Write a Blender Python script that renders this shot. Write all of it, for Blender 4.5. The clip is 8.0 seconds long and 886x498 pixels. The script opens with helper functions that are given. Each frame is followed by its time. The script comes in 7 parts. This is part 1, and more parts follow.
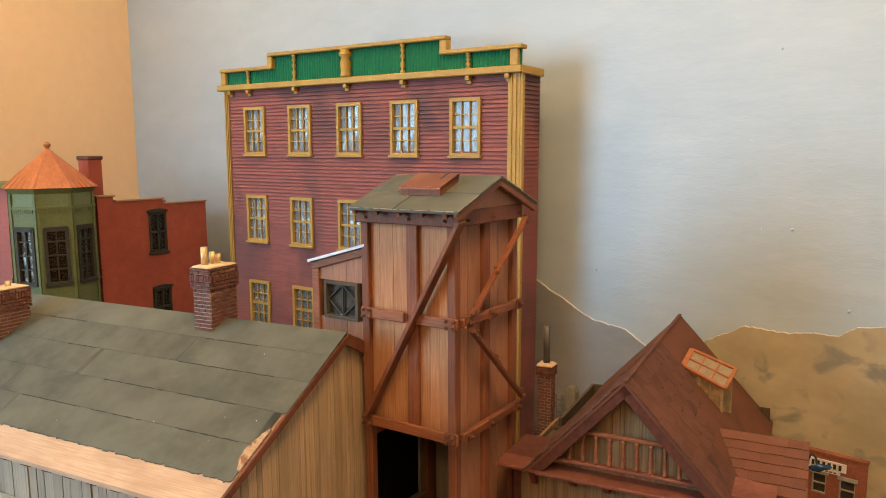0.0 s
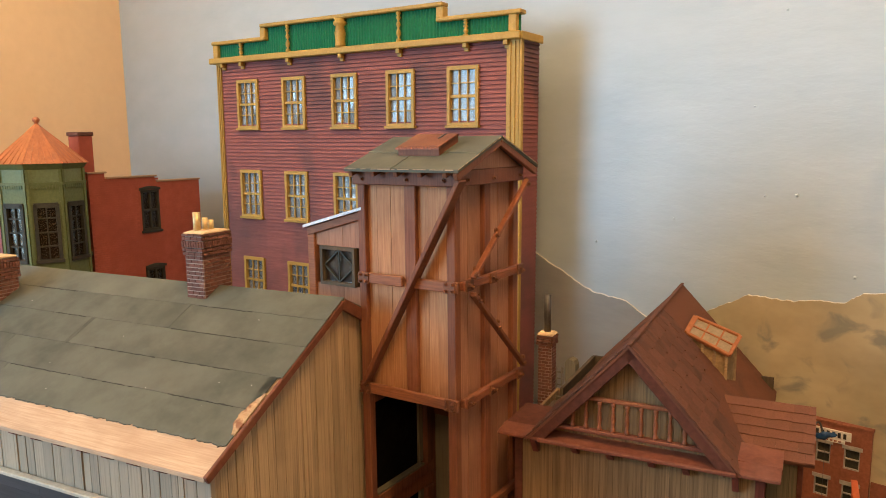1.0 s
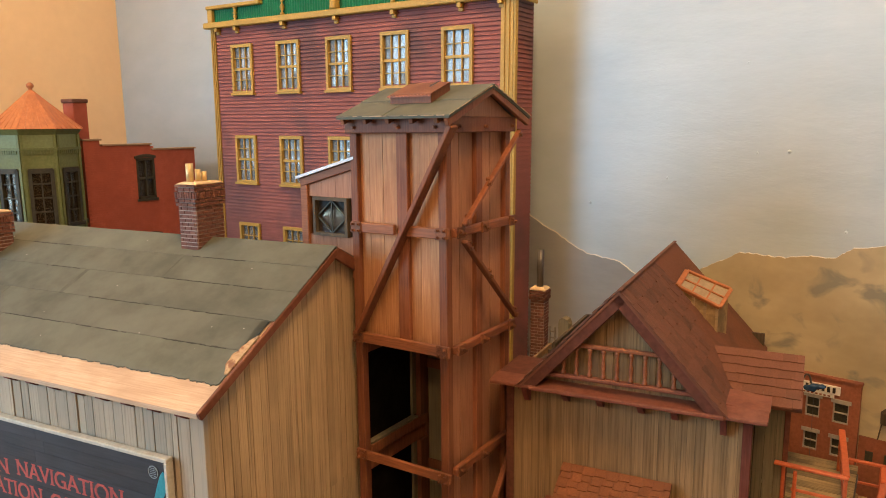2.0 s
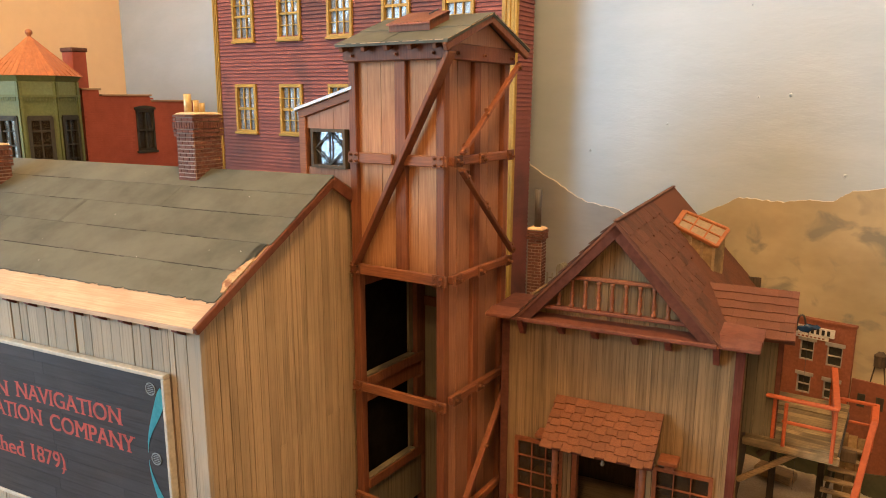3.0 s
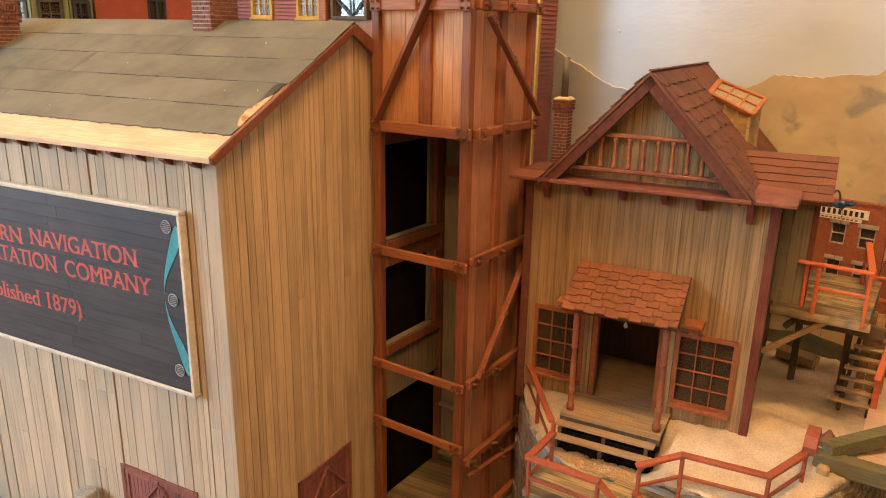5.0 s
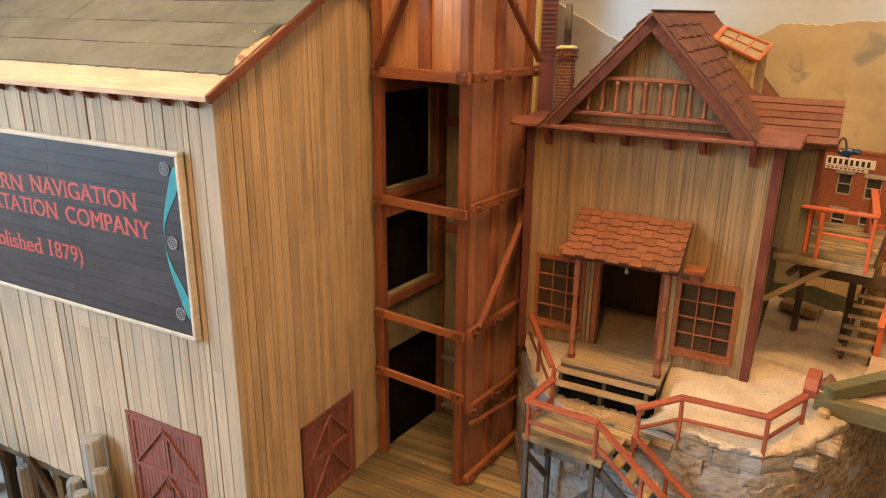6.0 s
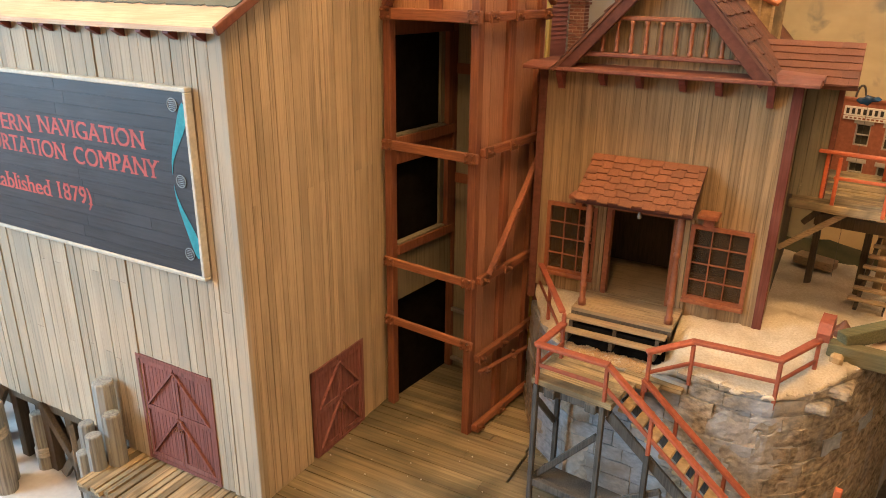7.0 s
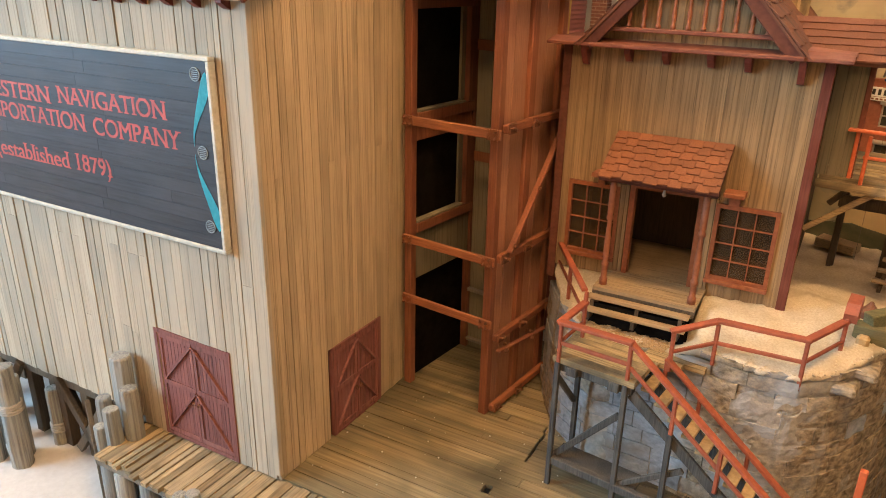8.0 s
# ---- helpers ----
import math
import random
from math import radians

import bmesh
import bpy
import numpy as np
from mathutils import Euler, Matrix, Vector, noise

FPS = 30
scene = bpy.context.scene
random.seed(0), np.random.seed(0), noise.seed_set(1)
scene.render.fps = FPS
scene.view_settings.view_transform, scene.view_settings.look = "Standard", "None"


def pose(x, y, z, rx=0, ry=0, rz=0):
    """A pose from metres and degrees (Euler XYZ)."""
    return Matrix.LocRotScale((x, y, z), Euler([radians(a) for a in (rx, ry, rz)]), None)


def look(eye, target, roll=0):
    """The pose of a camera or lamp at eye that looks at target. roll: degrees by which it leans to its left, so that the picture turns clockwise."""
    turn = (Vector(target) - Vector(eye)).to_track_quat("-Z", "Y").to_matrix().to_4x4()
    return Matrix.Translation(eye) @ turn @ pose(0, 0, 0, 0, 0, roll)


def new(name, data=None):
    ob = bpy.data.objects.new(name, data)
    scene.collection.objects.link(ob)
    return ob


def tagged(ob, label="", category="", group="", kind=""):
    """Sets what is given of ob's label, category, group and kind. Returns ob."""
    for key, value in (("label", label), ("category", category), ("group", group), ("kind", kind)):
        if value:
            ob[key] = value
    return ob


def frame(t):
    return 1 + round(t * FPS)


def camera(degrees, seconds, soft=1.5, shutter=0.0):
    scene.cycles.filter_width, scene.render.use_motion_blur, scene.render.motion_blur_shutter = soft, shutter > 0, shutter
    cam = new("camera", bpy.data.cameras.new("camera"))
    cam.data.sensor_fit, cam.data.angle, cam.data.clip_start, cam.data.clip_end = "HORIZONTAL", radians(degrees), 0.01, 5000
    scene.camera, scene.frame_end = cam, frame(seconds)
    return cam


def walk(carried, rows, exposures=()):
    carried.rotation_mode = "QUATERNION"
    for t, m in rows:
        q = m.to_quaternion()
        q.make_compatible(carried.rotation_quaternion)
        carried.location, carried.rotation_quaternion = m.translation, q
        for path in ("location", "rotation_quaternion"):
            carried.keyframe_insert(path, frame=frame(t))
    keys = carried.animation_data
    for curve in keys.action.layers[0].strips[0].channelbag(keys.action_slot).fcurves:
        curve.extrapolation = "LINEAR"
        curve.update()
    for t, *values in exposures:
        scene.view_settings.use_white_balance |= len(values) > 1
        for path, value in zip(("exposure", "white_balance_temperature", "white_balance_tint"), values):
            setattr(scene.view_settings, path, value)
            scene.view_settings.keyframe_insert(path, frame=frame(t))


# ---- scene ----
cam = camera(63.0, 8.0, 1.0)
PATH = [
    (0, (0.312, -0.488, 0.619), (-0.784, 1.164, 0.357), -0.4),
    (0.5, (0.308, -0.481, 0.608), (-0.781, 1.174, 0.331), -0.4),
    (1, (0.302, -0.479, 0.595), (-0.781, 1.176, 0.302), -0.6),
    (2.5, (0.316, -0.485, 0.548), (-0.758, 1.162, 0.184), -0.3),
    (3, (0.318, -0.487, 0.528), (-0.756, 1.152, 0.127), 0.1),
    (3.5, (0.316, -0.488, 0.507), (-0.76, 1.138, 0.059), 0.4),
    (4, (0.31, -0.487, 0.488), (-0.763, 1.127, -0.004), 0.7),
    (4.5, (0.307, -0.488, 0.471), (-0.765, 1.115, -0.062), 1.1),
    (6, (0.318, -0.489, 0.433), (-0.766, 1.07, -0.197), 0.7),
    (6.5, (0.319, -0.493, 0.421), (-0.768, 1.048, -0.244), 0.6),
    (7, (0.319, -0.492, 0.408), (-0.77, 1.034, -0.289), 0.8),
    (7.5, (0.312, -0.496, 0.401), (-0.779, 1.019, -0.316), 0.9),
    (8, (0.307, -0.498, 0.397), (-0.785, 1.011, -0.331), 1.3),
]
walk(cam, [(t, look(eye, target, roll)) for t, eye, target, roll in PATH], [(0.0, -0.55, 5650, 3), (2.5, -0.4, 6100, 8), (3.5, -0.2, 6600, 12), (4.2, -0.1, 7000, 17), (5.5, 0.05, 6600, 14), (6.5, 0.14, 6000, 7), (8.0, 0.2, 5800, 6)])

# ---- light: a daylight window, an overhead warm lamp and two added lamps ----
CM = 0.01
world = bpy.data.worlds.new("room_world")
scene.world = world
world.use_nodes = True
world.node_tree.nodes["Background"].inputs[0].default_value = (0.75, 0.85, 1.0, 1)
world.node_tree.nodes["Background"].inputs[1].default_value = 0.02


def lamp(name, kind, m, power, color, size=0.1, size_y=None):
    data = bpy.data.lights.new(name, kind)
    data.energy, data.color = power, color
    if kind == "AREA":
        data.shape = "RECTANGLE"
        data.size, data.size_y = size, size_y or size
    else:
        data.shadow_soft_size = size
    ob = new(name, data)
    ob.matrix_world = m
    return ob


lamp("window_daylight", "AREA", look((-1.38, -1.5, 0.79), (0.0, -0.4, 0.46)), 61.0, (0.55, 0.80, 1.0), 1.0, 0.98)
lamp("ceiling_lamp", "POINT", pose(0.32, -0.30, 1.32), 33.0, (1.0, 0.56, 0.22), 0.09)
# added to light the fronts from ahead; no such lamp is known
lamp("ceiling_lamp", "POINT", pose(0.5, -1.35, 1.3), 22.0, (1.0, 0.56, 0.22), 0.07)
# added fill that brightens the peach wall and copper roof, no known source
lamp("ceiling_lamp", "POINT", pose(-0.82, -0.1, 1.32), 15.0, (1.0, 0.60, 0.27), 0.07)

# ---- materials ----


def link(nt, a, b):
    nt.links.new(a, b)


def surface(name, dark, light, rough=0.75, grain=(300, 300, 300), stain=None, stain_scale=20, stain_amount=0.5,
            bump=0.3, rand=0.25, spec=0.3, contrast=(0.3, 0.7), metallic=0.0, shared=False, stain_stretch=1.0, stain_range=(0.45, 0.72), bump_size=0.0006):
    """Procedural surface: grain noise between two colours, wide stains, each piece of its own shade."""
    m = bpy.data.materials.new(name)
    m.use_nodes = True
    nt = m.node_tree
    n = nt.nodes
    p = n["Principled BSDF"]
    tc = n.new("ShaderNodeTexCoord")
    info = n.new("ShaderNodeObjectInfo")
    off = n.new("ShaderNodeVectorMath")
    off.operation = "MULTIPLY_ADD"
    comb = n.new("ShaderNodeCombineXYZ")
    for i in range(3):
        link(nt, info.outputs["Random"], comb.inputs[i])
    off.inputs[1].default_value = (0, 0, 0) if shared else (7.3, 3.1, 5.7)
    link(nt, comb.outputs[0], off.inputs[0])
    link(nt, tc.outputs["Object"], off.inputs[2])
    mp = n.new("ShaderNodeMapping")
    mp.inputs["Scale"].default_value = grain
    link(nt, off.outputs[0], mp.inputs["Vector"])
    n1 = n.new("ShaderNodeTexNoise")
    n1.inputs["Scale"].default_value = 1.0
    n1.inputs["Detail"].default_value = 5
    n1.inputs["Roughness"].default_value = 0.65
    link(nt, mp.outputs[0], n1.inputs["Vector"])
    r1 = n.new("ShaderNodeMapRange")
    r1.inputs["From Min"].default_value, r1.inputs["From Max"].default_value = contrast
    link(nt, n1.outputs["Fac"], r1.inputs["Value"])
    mix = n.new("ShaderNodeMix")
    mix.data_type = "RGBA"
    mix.inputs["A"].default_value = (*dark, 1)
    mix.inputs["B"].default_value = (*light, 1)
    link(nt, r1.outputs[0], mix.inputs["Factor"])
    color = mix.outputs["Result"]
    if stain:
        n2 = n.new("ShaderNodeTexNoise")
        n2.inputs["Scale"].default_value = stain_scale
        n2.inputs["Detail"].default_value = 4
        n2.inputs["Distortion"].default_value = 0.6
        sm = n.new("ShaderNodeMapping")
        sm.inputs["Scale"].default_value = (1, 1, stain_stretch)
        link(nt, off.outputs[0], sm.inputs["Vector"])
        link(nt, sm.outputs[0], n2.inputs["Vector"])
        r2 = n.new("ShaderNodeMapRange")
        r2.inputs["From Min"].default_value, r2.inputs["From Max"].default_value = stain_range
        r2.inputs["To Max"].default_value = stain_amount
        link(nt, n2.outputs["Fac"], r2.inputs["Value"])
        mx = n.new("ShaderNodeMix")
        mx.data_type = "RGBA"
        mx.inputs["B"].default_value = (*stain, 1)
        link(nt, color, mx.inputs["A"])
        link(nt, r2.outputs[0], mx.inputs["Factor"])
        color = mx.outputs["Result"]
    if rand:
        hsv = n.new("ShaderNodeHueSaturation")
        r3 = n.new("ShaderNodeMapRange")
        r3.inputs["To Min"].default_value, r3.inputs["To Max"].default_value = 1 - rand, 1 + rand
        link(nt, info.outputs["Random"], r3.inputs["Value"])
        link(nt, r3.outputs[0], hsv.inputs["Value"])
        link(nt, color, hsv.inputs["Color"])
        color = hsv.outputs["Color"]
    link(nt, color, p.inputs["Base Color"])
    p.inputs["Roughness"].default_value = rough
    p.inputs["Metallic"].default_value = metallic
    p.inputs["Specular IOR Level"].default_value = spec
    if bump:
        b = n.new("ShaderNodeBump")
        b.inputs["Strength"].default_value = bump
        b.inputs["Distance"].default_value = bump_size
        link(nt, n1.outputs["Fac"], b.inputs["Height"])
        link(nt, b.outputs[0], p.inputs["Normal"])
    return m


UP = (900, 900, 45)      # grain that runs upwards
ALONG = (45, 900, 900)   # grain along x
INTO = (900, 45, 900)    # grain along y
M = {}
# one wood coloured twice: the front for grey daylight, the end for warm lamplight
M["siding_grey"] = surface("weathered_siding", (0.185, 0.143, 0.097), (0.41, 0.333, 0.236), 0.8, (800, 800, 11), (0.27, 0.245, 0.195), 9, 0.55, 0.5, 0.1, contrast=(0.24, 0.5), stain_range=(0.46, 0.66))
M["siding_end"] = surface("warm_lit_siding", (0.158, 0.110, 0.061), (0.465, 0.34, 0.20), 0.8, (800, 800, 10), (0.26, 0.195, 0.113), 9, 0.55, 0.5, 0.1, contrast=(0.22, 0.52), stain_range=(0.46, 0.66))
M["siding_house"] = surface("house_siding", (0.08, 0.048, 0.02), (0.29, 0.188, 0.088), 0.78, (600, 600, 10), (0.15, 0.098, 0.046), 12, 0.5, 0.5, 0.14, contrast=(0.24, 0.54))
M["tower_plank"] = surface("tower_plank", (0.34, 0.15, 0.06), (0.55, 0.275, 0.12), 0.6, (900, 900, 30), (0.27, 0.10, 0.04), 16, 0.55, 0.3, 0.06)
# the side copy is darker: its weaker light is put into the colour
M["shaded_side_plank"] = surface("shaded_side_plank", (0.27, 0.122, 0.064), (0.44, 0.215, 0.12), 0.6, (900, 900, 30), (0.19, 0.08, 0.043), 12, 0.55, 0.3, 0.1)
M["tower_post"] = surface("tower_post", (0.115, 0.037, 0.017), (0.23, 0.08, 0.036), 0.6, (900, 900, 30), (0.28, 0.12, 0.05), 22, 0.45, 0.35, 0.2)
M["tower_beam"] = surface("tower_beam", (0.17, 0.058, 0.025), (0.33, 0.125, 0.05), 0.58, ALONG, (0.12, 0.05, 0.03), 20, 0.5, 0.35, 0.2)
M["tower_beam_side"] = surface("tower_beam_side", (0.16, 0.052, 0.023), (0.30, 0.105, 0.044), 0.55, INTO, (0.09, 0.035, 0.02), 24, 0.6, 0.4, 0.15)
M["rust"] = surface("rusty_iron", (0.12, 0.042, 0.018), (0.27, 0.10, 0.04), 0.6, (1500, 1500, 1500), (0.06, 0.03, 0.018), 60, 0.5, 0.3, 0.2, 0.4, metallic=0.2)
M["tarpaper"] = surface("tar_paper", (0.066, 0.069, 0.050), (0.104, 0.106, 0.078), 0.75, (26, 26, 26), (0.15, 0.146, 0.11), 8, 0.5, 0.25, 0.06, 0.35, contrast=(0.36, 0.62))
M["tar_black"] = surface("tar_line", (0.02, 0.018, 0.014), (0.05, 0.045, 0.035), 0.8, (800, 800, 800), rand=0)
M["bare_wood"] = surface("bare_wood", (0.41, 0.275, 0.17), (0.57, 0.425, 0.285), 0.7, (30, 900, 900), (0.34, 0.21, 0.125), 20, 0.5, 0.25, 0.05)
M["maroon"] = surface("maroon_paint", (0.105, 0.022, 0.014), (0.175, 0.042, 0.026), 0.55, (300, 300, 300), (0.21, 0.06, 0.035), 25, 0.4, 0.2, 0.1)
M["door_red"] = surface("barn_red_paint", (0.075, 0.022, 0.018), (0.215, 0.078, 0.062), 0.65, (600, 600, 12), (0.26, 0.13, 0.11), 26, 0.4, 0.4, 0.12, contrast=(0.25, 0.55), stain_range=(0.52, 0.7))
M["clapboard"] = surface("red_clapboard", (0.19, 0.062, 0.053), (0.285, 0.10, 0.086), 0.7, (40, 600, 600), (0.085, 0.05, 0.052), 7, 0.8, 0.2, 0.05, stain_range=(0.48, 0.66), shared=True)
M["ochre"] = surface("ochre_paint", (0.36, 0.22, 0.035), (0.46, 0.295, 0.065), 0.55, (300, 300, 300), (0.30, 0.175, 0.03), 30, 0.4, 0.15, 0.06)
M["green_panel"] = surface("green_corrugated", (0.004, 0.11, 0.045), (0.008, 0.17, 0.07), 0.5, (300, 300, 300), rand=0.06)
M["brick_red"] = surface("red_brick_paint", (0.33, 0.074, 0.04), (0.43, 0.105, 0.06), 0.75, (60, 60, 60), (0.25, 0.06, 0.038), 9, 0.6, 0.3, 0.05)
M["pink_wall"] = surface("pink_wall", (0.36, 0.14, 0.14), (0.46, 0.2, 0.19), 0.7, (300, 300, 300), rand=0.05)
M["sage"] = surface("sage_green_paint", (0.115, 0.135, 0.042), (0.165, 0.185, 0.066), 0.5, (250, 250, 250), (0.095, 0.115, 0.04), 16, 0.4, 0.1, 0.05)
M["sage_light"] = surface("pale_sage_paint", (0.15, 0.18, 0.075), (0.20, 0.235, 0.105), 0.5, (250, 250, 250), rand=0.05)
M["copper_roof"] = surface("copper_roof", (0.36, 0.112, 0.034), (0.52, 0.185, 0.062), 0.4, (200, 200, 60), (0.26, 0.08, 0.03), 40, 0.4, 0.2, 0.06, 0.5)
M["dark_frame"] = surface("dark_window_frame", (0.03, 0.028, 0.018), (0.06, 0.052, 0.033), 0.6, (300, 300, 300), rand=0.05)
M["tan_coping"] = surface("tan_coping", (0.33, 0.2, 0.11), (0.44, 0.28, 0.16), 0.7, (300, 300, 300), rand=0.05)
M["chimney_brick"] = surface("chimney_brick", (0.085, 0.032, 0.022), (0.19, 0.075, 0.048), 0.8, (900, 900, 900), (0.24, 0.125, 0.09), 60, 0.5, 0.5, 0.2)
M["mortar"] = surface("mortar", (0.34, 0.27, 0.22), (0.50, 0.41, 0.34), 0.9, (900, 900, 900), rand=0)
M["cream_cap"] = surface("cream_cap", (0.66, 0.47, 0.26), (0.82, 0.62, 0.38), 0.8, (600, 600, 600), (0.5, 0.34, 0.18), 60, 0.4, 0.3, 0.05)
M["brass"] = surface("brass_tube", (0.55, 0.40, 0.18), (0.7, 0.54, 0.28), 0.4, (300, 300, 300), rand=0.05, metallic=0.5)
M["house_trim"] = surface("house_trim", (0.07, 0.024, 0.015), (0.12, 0.042, 0.026), 0.75, (200, 200, 200), (0.155, 0.062, 0.038), 30, 0.4, 0.25, 0.12, 0.15)
M["house_shingle"] = surface("house_shingle", (0.09, 0.037, 0.022), (0.16, 0.066, 0.04), 0.85, (900, 900, 900), (0.055, 0.026, 0.018), 30, 0.7, 0.6, 0.12, stain_range=(0.5, 0.68))
M["house_roof_sheet"] = surface("house_roof_sheet", (0.12, 0.045, 0.023), (0.18, 0.069, 0.035), 0.85, (900, 900, 900), (0.08, 0.034, 0.021), 22, 0.7, 0.5, 0.0)
M["wing_shingle"] = surface("wing_shingle", (0.145, 0.06, 0.036), (0.21, 0.09, 0.054), 0.85, (900, 900, 900), (0.12, 0.052, 0.033), 30, 0.5, 0.5, 0.08)
M["porch_shingle"] = surface("porch_shingle", (0.15, 0.053, 0.019), (0.26, 0.098, 0.038), 0.85, (900, 900, 900), (0.125, 0.046, 0.02), 40, 0.5, 0.4, 0.1)
M["baluster"] = surface("turned_post_paint", (0.205, 0.068, 0.028), (0.31, 0.112, 0.048), 0.55, (300, 300, 300), (0.16, 0.05, 0.025), 60, 0.4, 0.15, 0.12)
M["window_orange"] = surface("orange_brown_frame", (0.18, 0.055, 0.02), (0.28, 0.095, 0.036), 0.6, (300, 300, 300), rand=0.1)
M["rail_red"] = surface("orange_red_rail", (0.23, 0.056, 0.024), (0.34, 0.088, 0.040), 0.55, (250, 250, 250), (0.17, 0.045, 0.025), 40, 0.55, 0.2, 0.08, 0.35)
M["rail_orange"] = surface("orange_rail", (0.40, 0.078, 0.022), (0.54, 0.12, 0.036), 0.5, (250, 250, 250), (0.30, 0.06, 0.022), 40, 0.4, 0.2, 0.06, 0.4)
M["deck_plank"] = surface("deck_plank", (0.092, 0.072, 0.037), (0.275, 0.21, 0.112), 0.42, (6, 280, 280), (0.052, 0.046, 0.025), 8, 0.88, 0.5, 0.3, 0.45, contrast=(0.26, 0.62), shared=True, stain_range=(0.42, 0.6))
M["pier_plank"] = surface("pier_plank", (0.12, 0.083, 0.041), (0.32, 0.23, 0.122), 0.8, (520, 9, 520), (0.10, 0.078, 0.045), 26, 0.75, 0.5, 0.3, contrast=(0.28, 0.55))
M["grey_timber"] = surface("grey_timber", (0.10, 0.088, 0.07), (0.22, 0.19, 0.145), 0.85, UP, (0.26, 0.2, 0.13), 20, 0.5, 0.5, 0.2)
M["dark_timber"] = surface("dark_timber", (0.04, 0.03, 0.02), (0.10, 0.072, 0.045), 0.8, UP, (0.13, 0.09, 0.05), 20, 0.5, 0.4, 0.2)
M["step_wood"] = surface("step_wood", (0.13, 0.085, 0.04), (0.36, 0.25, 0.13), 0.8, (24, 1200, 1200), (0.17, 0.12, 0.07), 25, 0.55, 0.4, 0.15, contrast=(0.28, 0.5))
M["step_side"] = surface("yellow_tread", (0.27, 0.175, 0.075), (0.43, 0.29, 0.135), 0.8, (300, 300, 300), (0.14, 0.10, 0.055), 60, 0.7, 0.4, 0.25)
M["leg_timber"] = surface("dark_weathered_leg", (0.022, 0.02, 0.018), (0.085, 0.078, 0.068), 0.85, (1200, 1200, 30), (0.13, 0.115, 0.09), 40, 0.5, 0.5, 0.15)
# greyer than the house siding, and darkened further for the wing's shade
M["wing_board"] = surface("shaded_grey_brown_board", (0.06, 0.049, 0.028), (0.20, 0.165, 0.098), 0.85, (800, 800, 14), (0.125, 0.112, 0.074), 14, 0.6, 0.45, 0.12, contrast=(0.25, 0.5))
M["worn_trim"] = surface("worn_red_trim", (0.085, 0.023, 0.014), (0.15, 0.045, 0.028), 0.8, UP, (0.22, 0.085, 0.058), 22, 0.5, 0.3, 0.1, 0.1)
M["landing_plank"] = surface("dirty_landing_plank", (0.11, 0.077, 0.034), (0.34, 0.245, 0.12), 0.7, (12, 700, 700), (0.08, 0.062, 0.036), 30, 0.75, 0.5, 0.3, contrast=(0.3, 0.55), stain_range=(0.44, 0.64))
M["tan_pane"] = surface("clouded_pane", (0.26, 0.20, 0.115), (0.38, 0.30, 0.19), 0.3, (200, 200, 200), rand=0.05, bump=0.1)
M["store_brick"] = surface("store_brick_paint", (0.21, 0.07, 0.035), (0.30, 0.105, 0.055), 0.8, (300, 300, 300), (0.16, 0.055, 0.03), 30, 0.4, 0.2, 0.08)
M["tree_line"] = surface("dark_green_paint", (0.045, 0.05, 0.028), (0.085, 0.088, 0.05), 0.8, (60, 60, 60), (0.13, 0.11, 0.06), 30, 0.5, 0.1, 0.0)
M["sash_orange"] = surface("orange_sash_paint", (0.30, 0.10, 0.032), (0.42, 0.155, 0.055), 0.55, (300, 300, 300), (0.24, 0.08, 0.03), 60, 0.4, 0.15, 0.06)
M["pile"] = surface("weathered_pile", (0.075, 0.07, 0.06), (0.27, 0.25, 0.21), 0.85, (500, 500, 14), (0.20, 0.225, 0.235), 18, 0.6, 0.7, 0.2, contrast=(0.28, 0.58))
M["sand"] = surface("sand", (0.46, 0.375, 0.26), (0.66, 0.56, 0.405), 0.95, (600, 600, 600), (0.33, 0.26, 0.17), 20, 0.75, 0.6, 0.0, 0.1, bump_size=0.0014)
M["gravel"] = surface("gravel", (0.28, 0.175, 0.08), (0.58, 0.40, 0.20), 0.95, (900, 900, 900), rand=0, bump=0.5, bump_size=0.001)
M["stone"] = surface("painted_stone", (0.115, 0.082, 0.046), (0.37, 0.285, 0.182), 0.8, (150, 150, 210), (0.37, 0.38, 0.385), 13, 0.75, 0.8, 0.12, contrast=(0.36, 0.62), shared=True, stain_stretch=0.4, stain_range=(0.5, 0.62), bump_size=0.0025)
M["stone_grey"] = surface("grey_stone", (0.20, 0.21, 0.225), (0.37, 0.385, 0.405), 0.7, (160, 160, 240), (0.19, 0.155, 0.11), 16, 0.7, 0.7, 0.05, shared=True, stain_range=(0.54, 0.7), bump_size=0.0015)
M["rock_core"] = surface("stone_joint", (0.17, 0.135, 0.092), (0.42, 0.355, 0.265), 0.9, (170, 170, 170), (0.36, 0.37, 0.38), 12, 0.75, 0.8, 0.0, bump_size=0.002)
M["rock_dark"] = surface("dark_rock", (0.05, 0.04, 0.03), (0.12, 0.10, 0.08), 0.9, (200, 200, 200), (0.16, 0.13, 0.10), 14, 0.5, 0.6, 0.0)
M["table"] = surface("painted_table", (0.52, 0.48, 0.44), (0.62, 0.58, 0.54), 0.5, (150, 150, 150), (0.40, 0.36, 0.32), 8, 0.6, 0.1, 0.0)
M["sign_board"] = surface("charcoal_sign", (0.020, 0.022, 0.026), (0.038, 0.041, 0.048), 0.5, (30, 30, 500), (0.058, 0.062, 0.07), 12, 0.5, 0.15, 0.06, 0.35)
M["sign_frame"] = surface("grey_cream_sign_frame", (0.41, 0.385, 0.31), (0.55, 0.52, 0.435), 0.6, (300, 300, 300), (0.34, 0.29, 0.22), 60, 0.5, 0.2, 0.03)
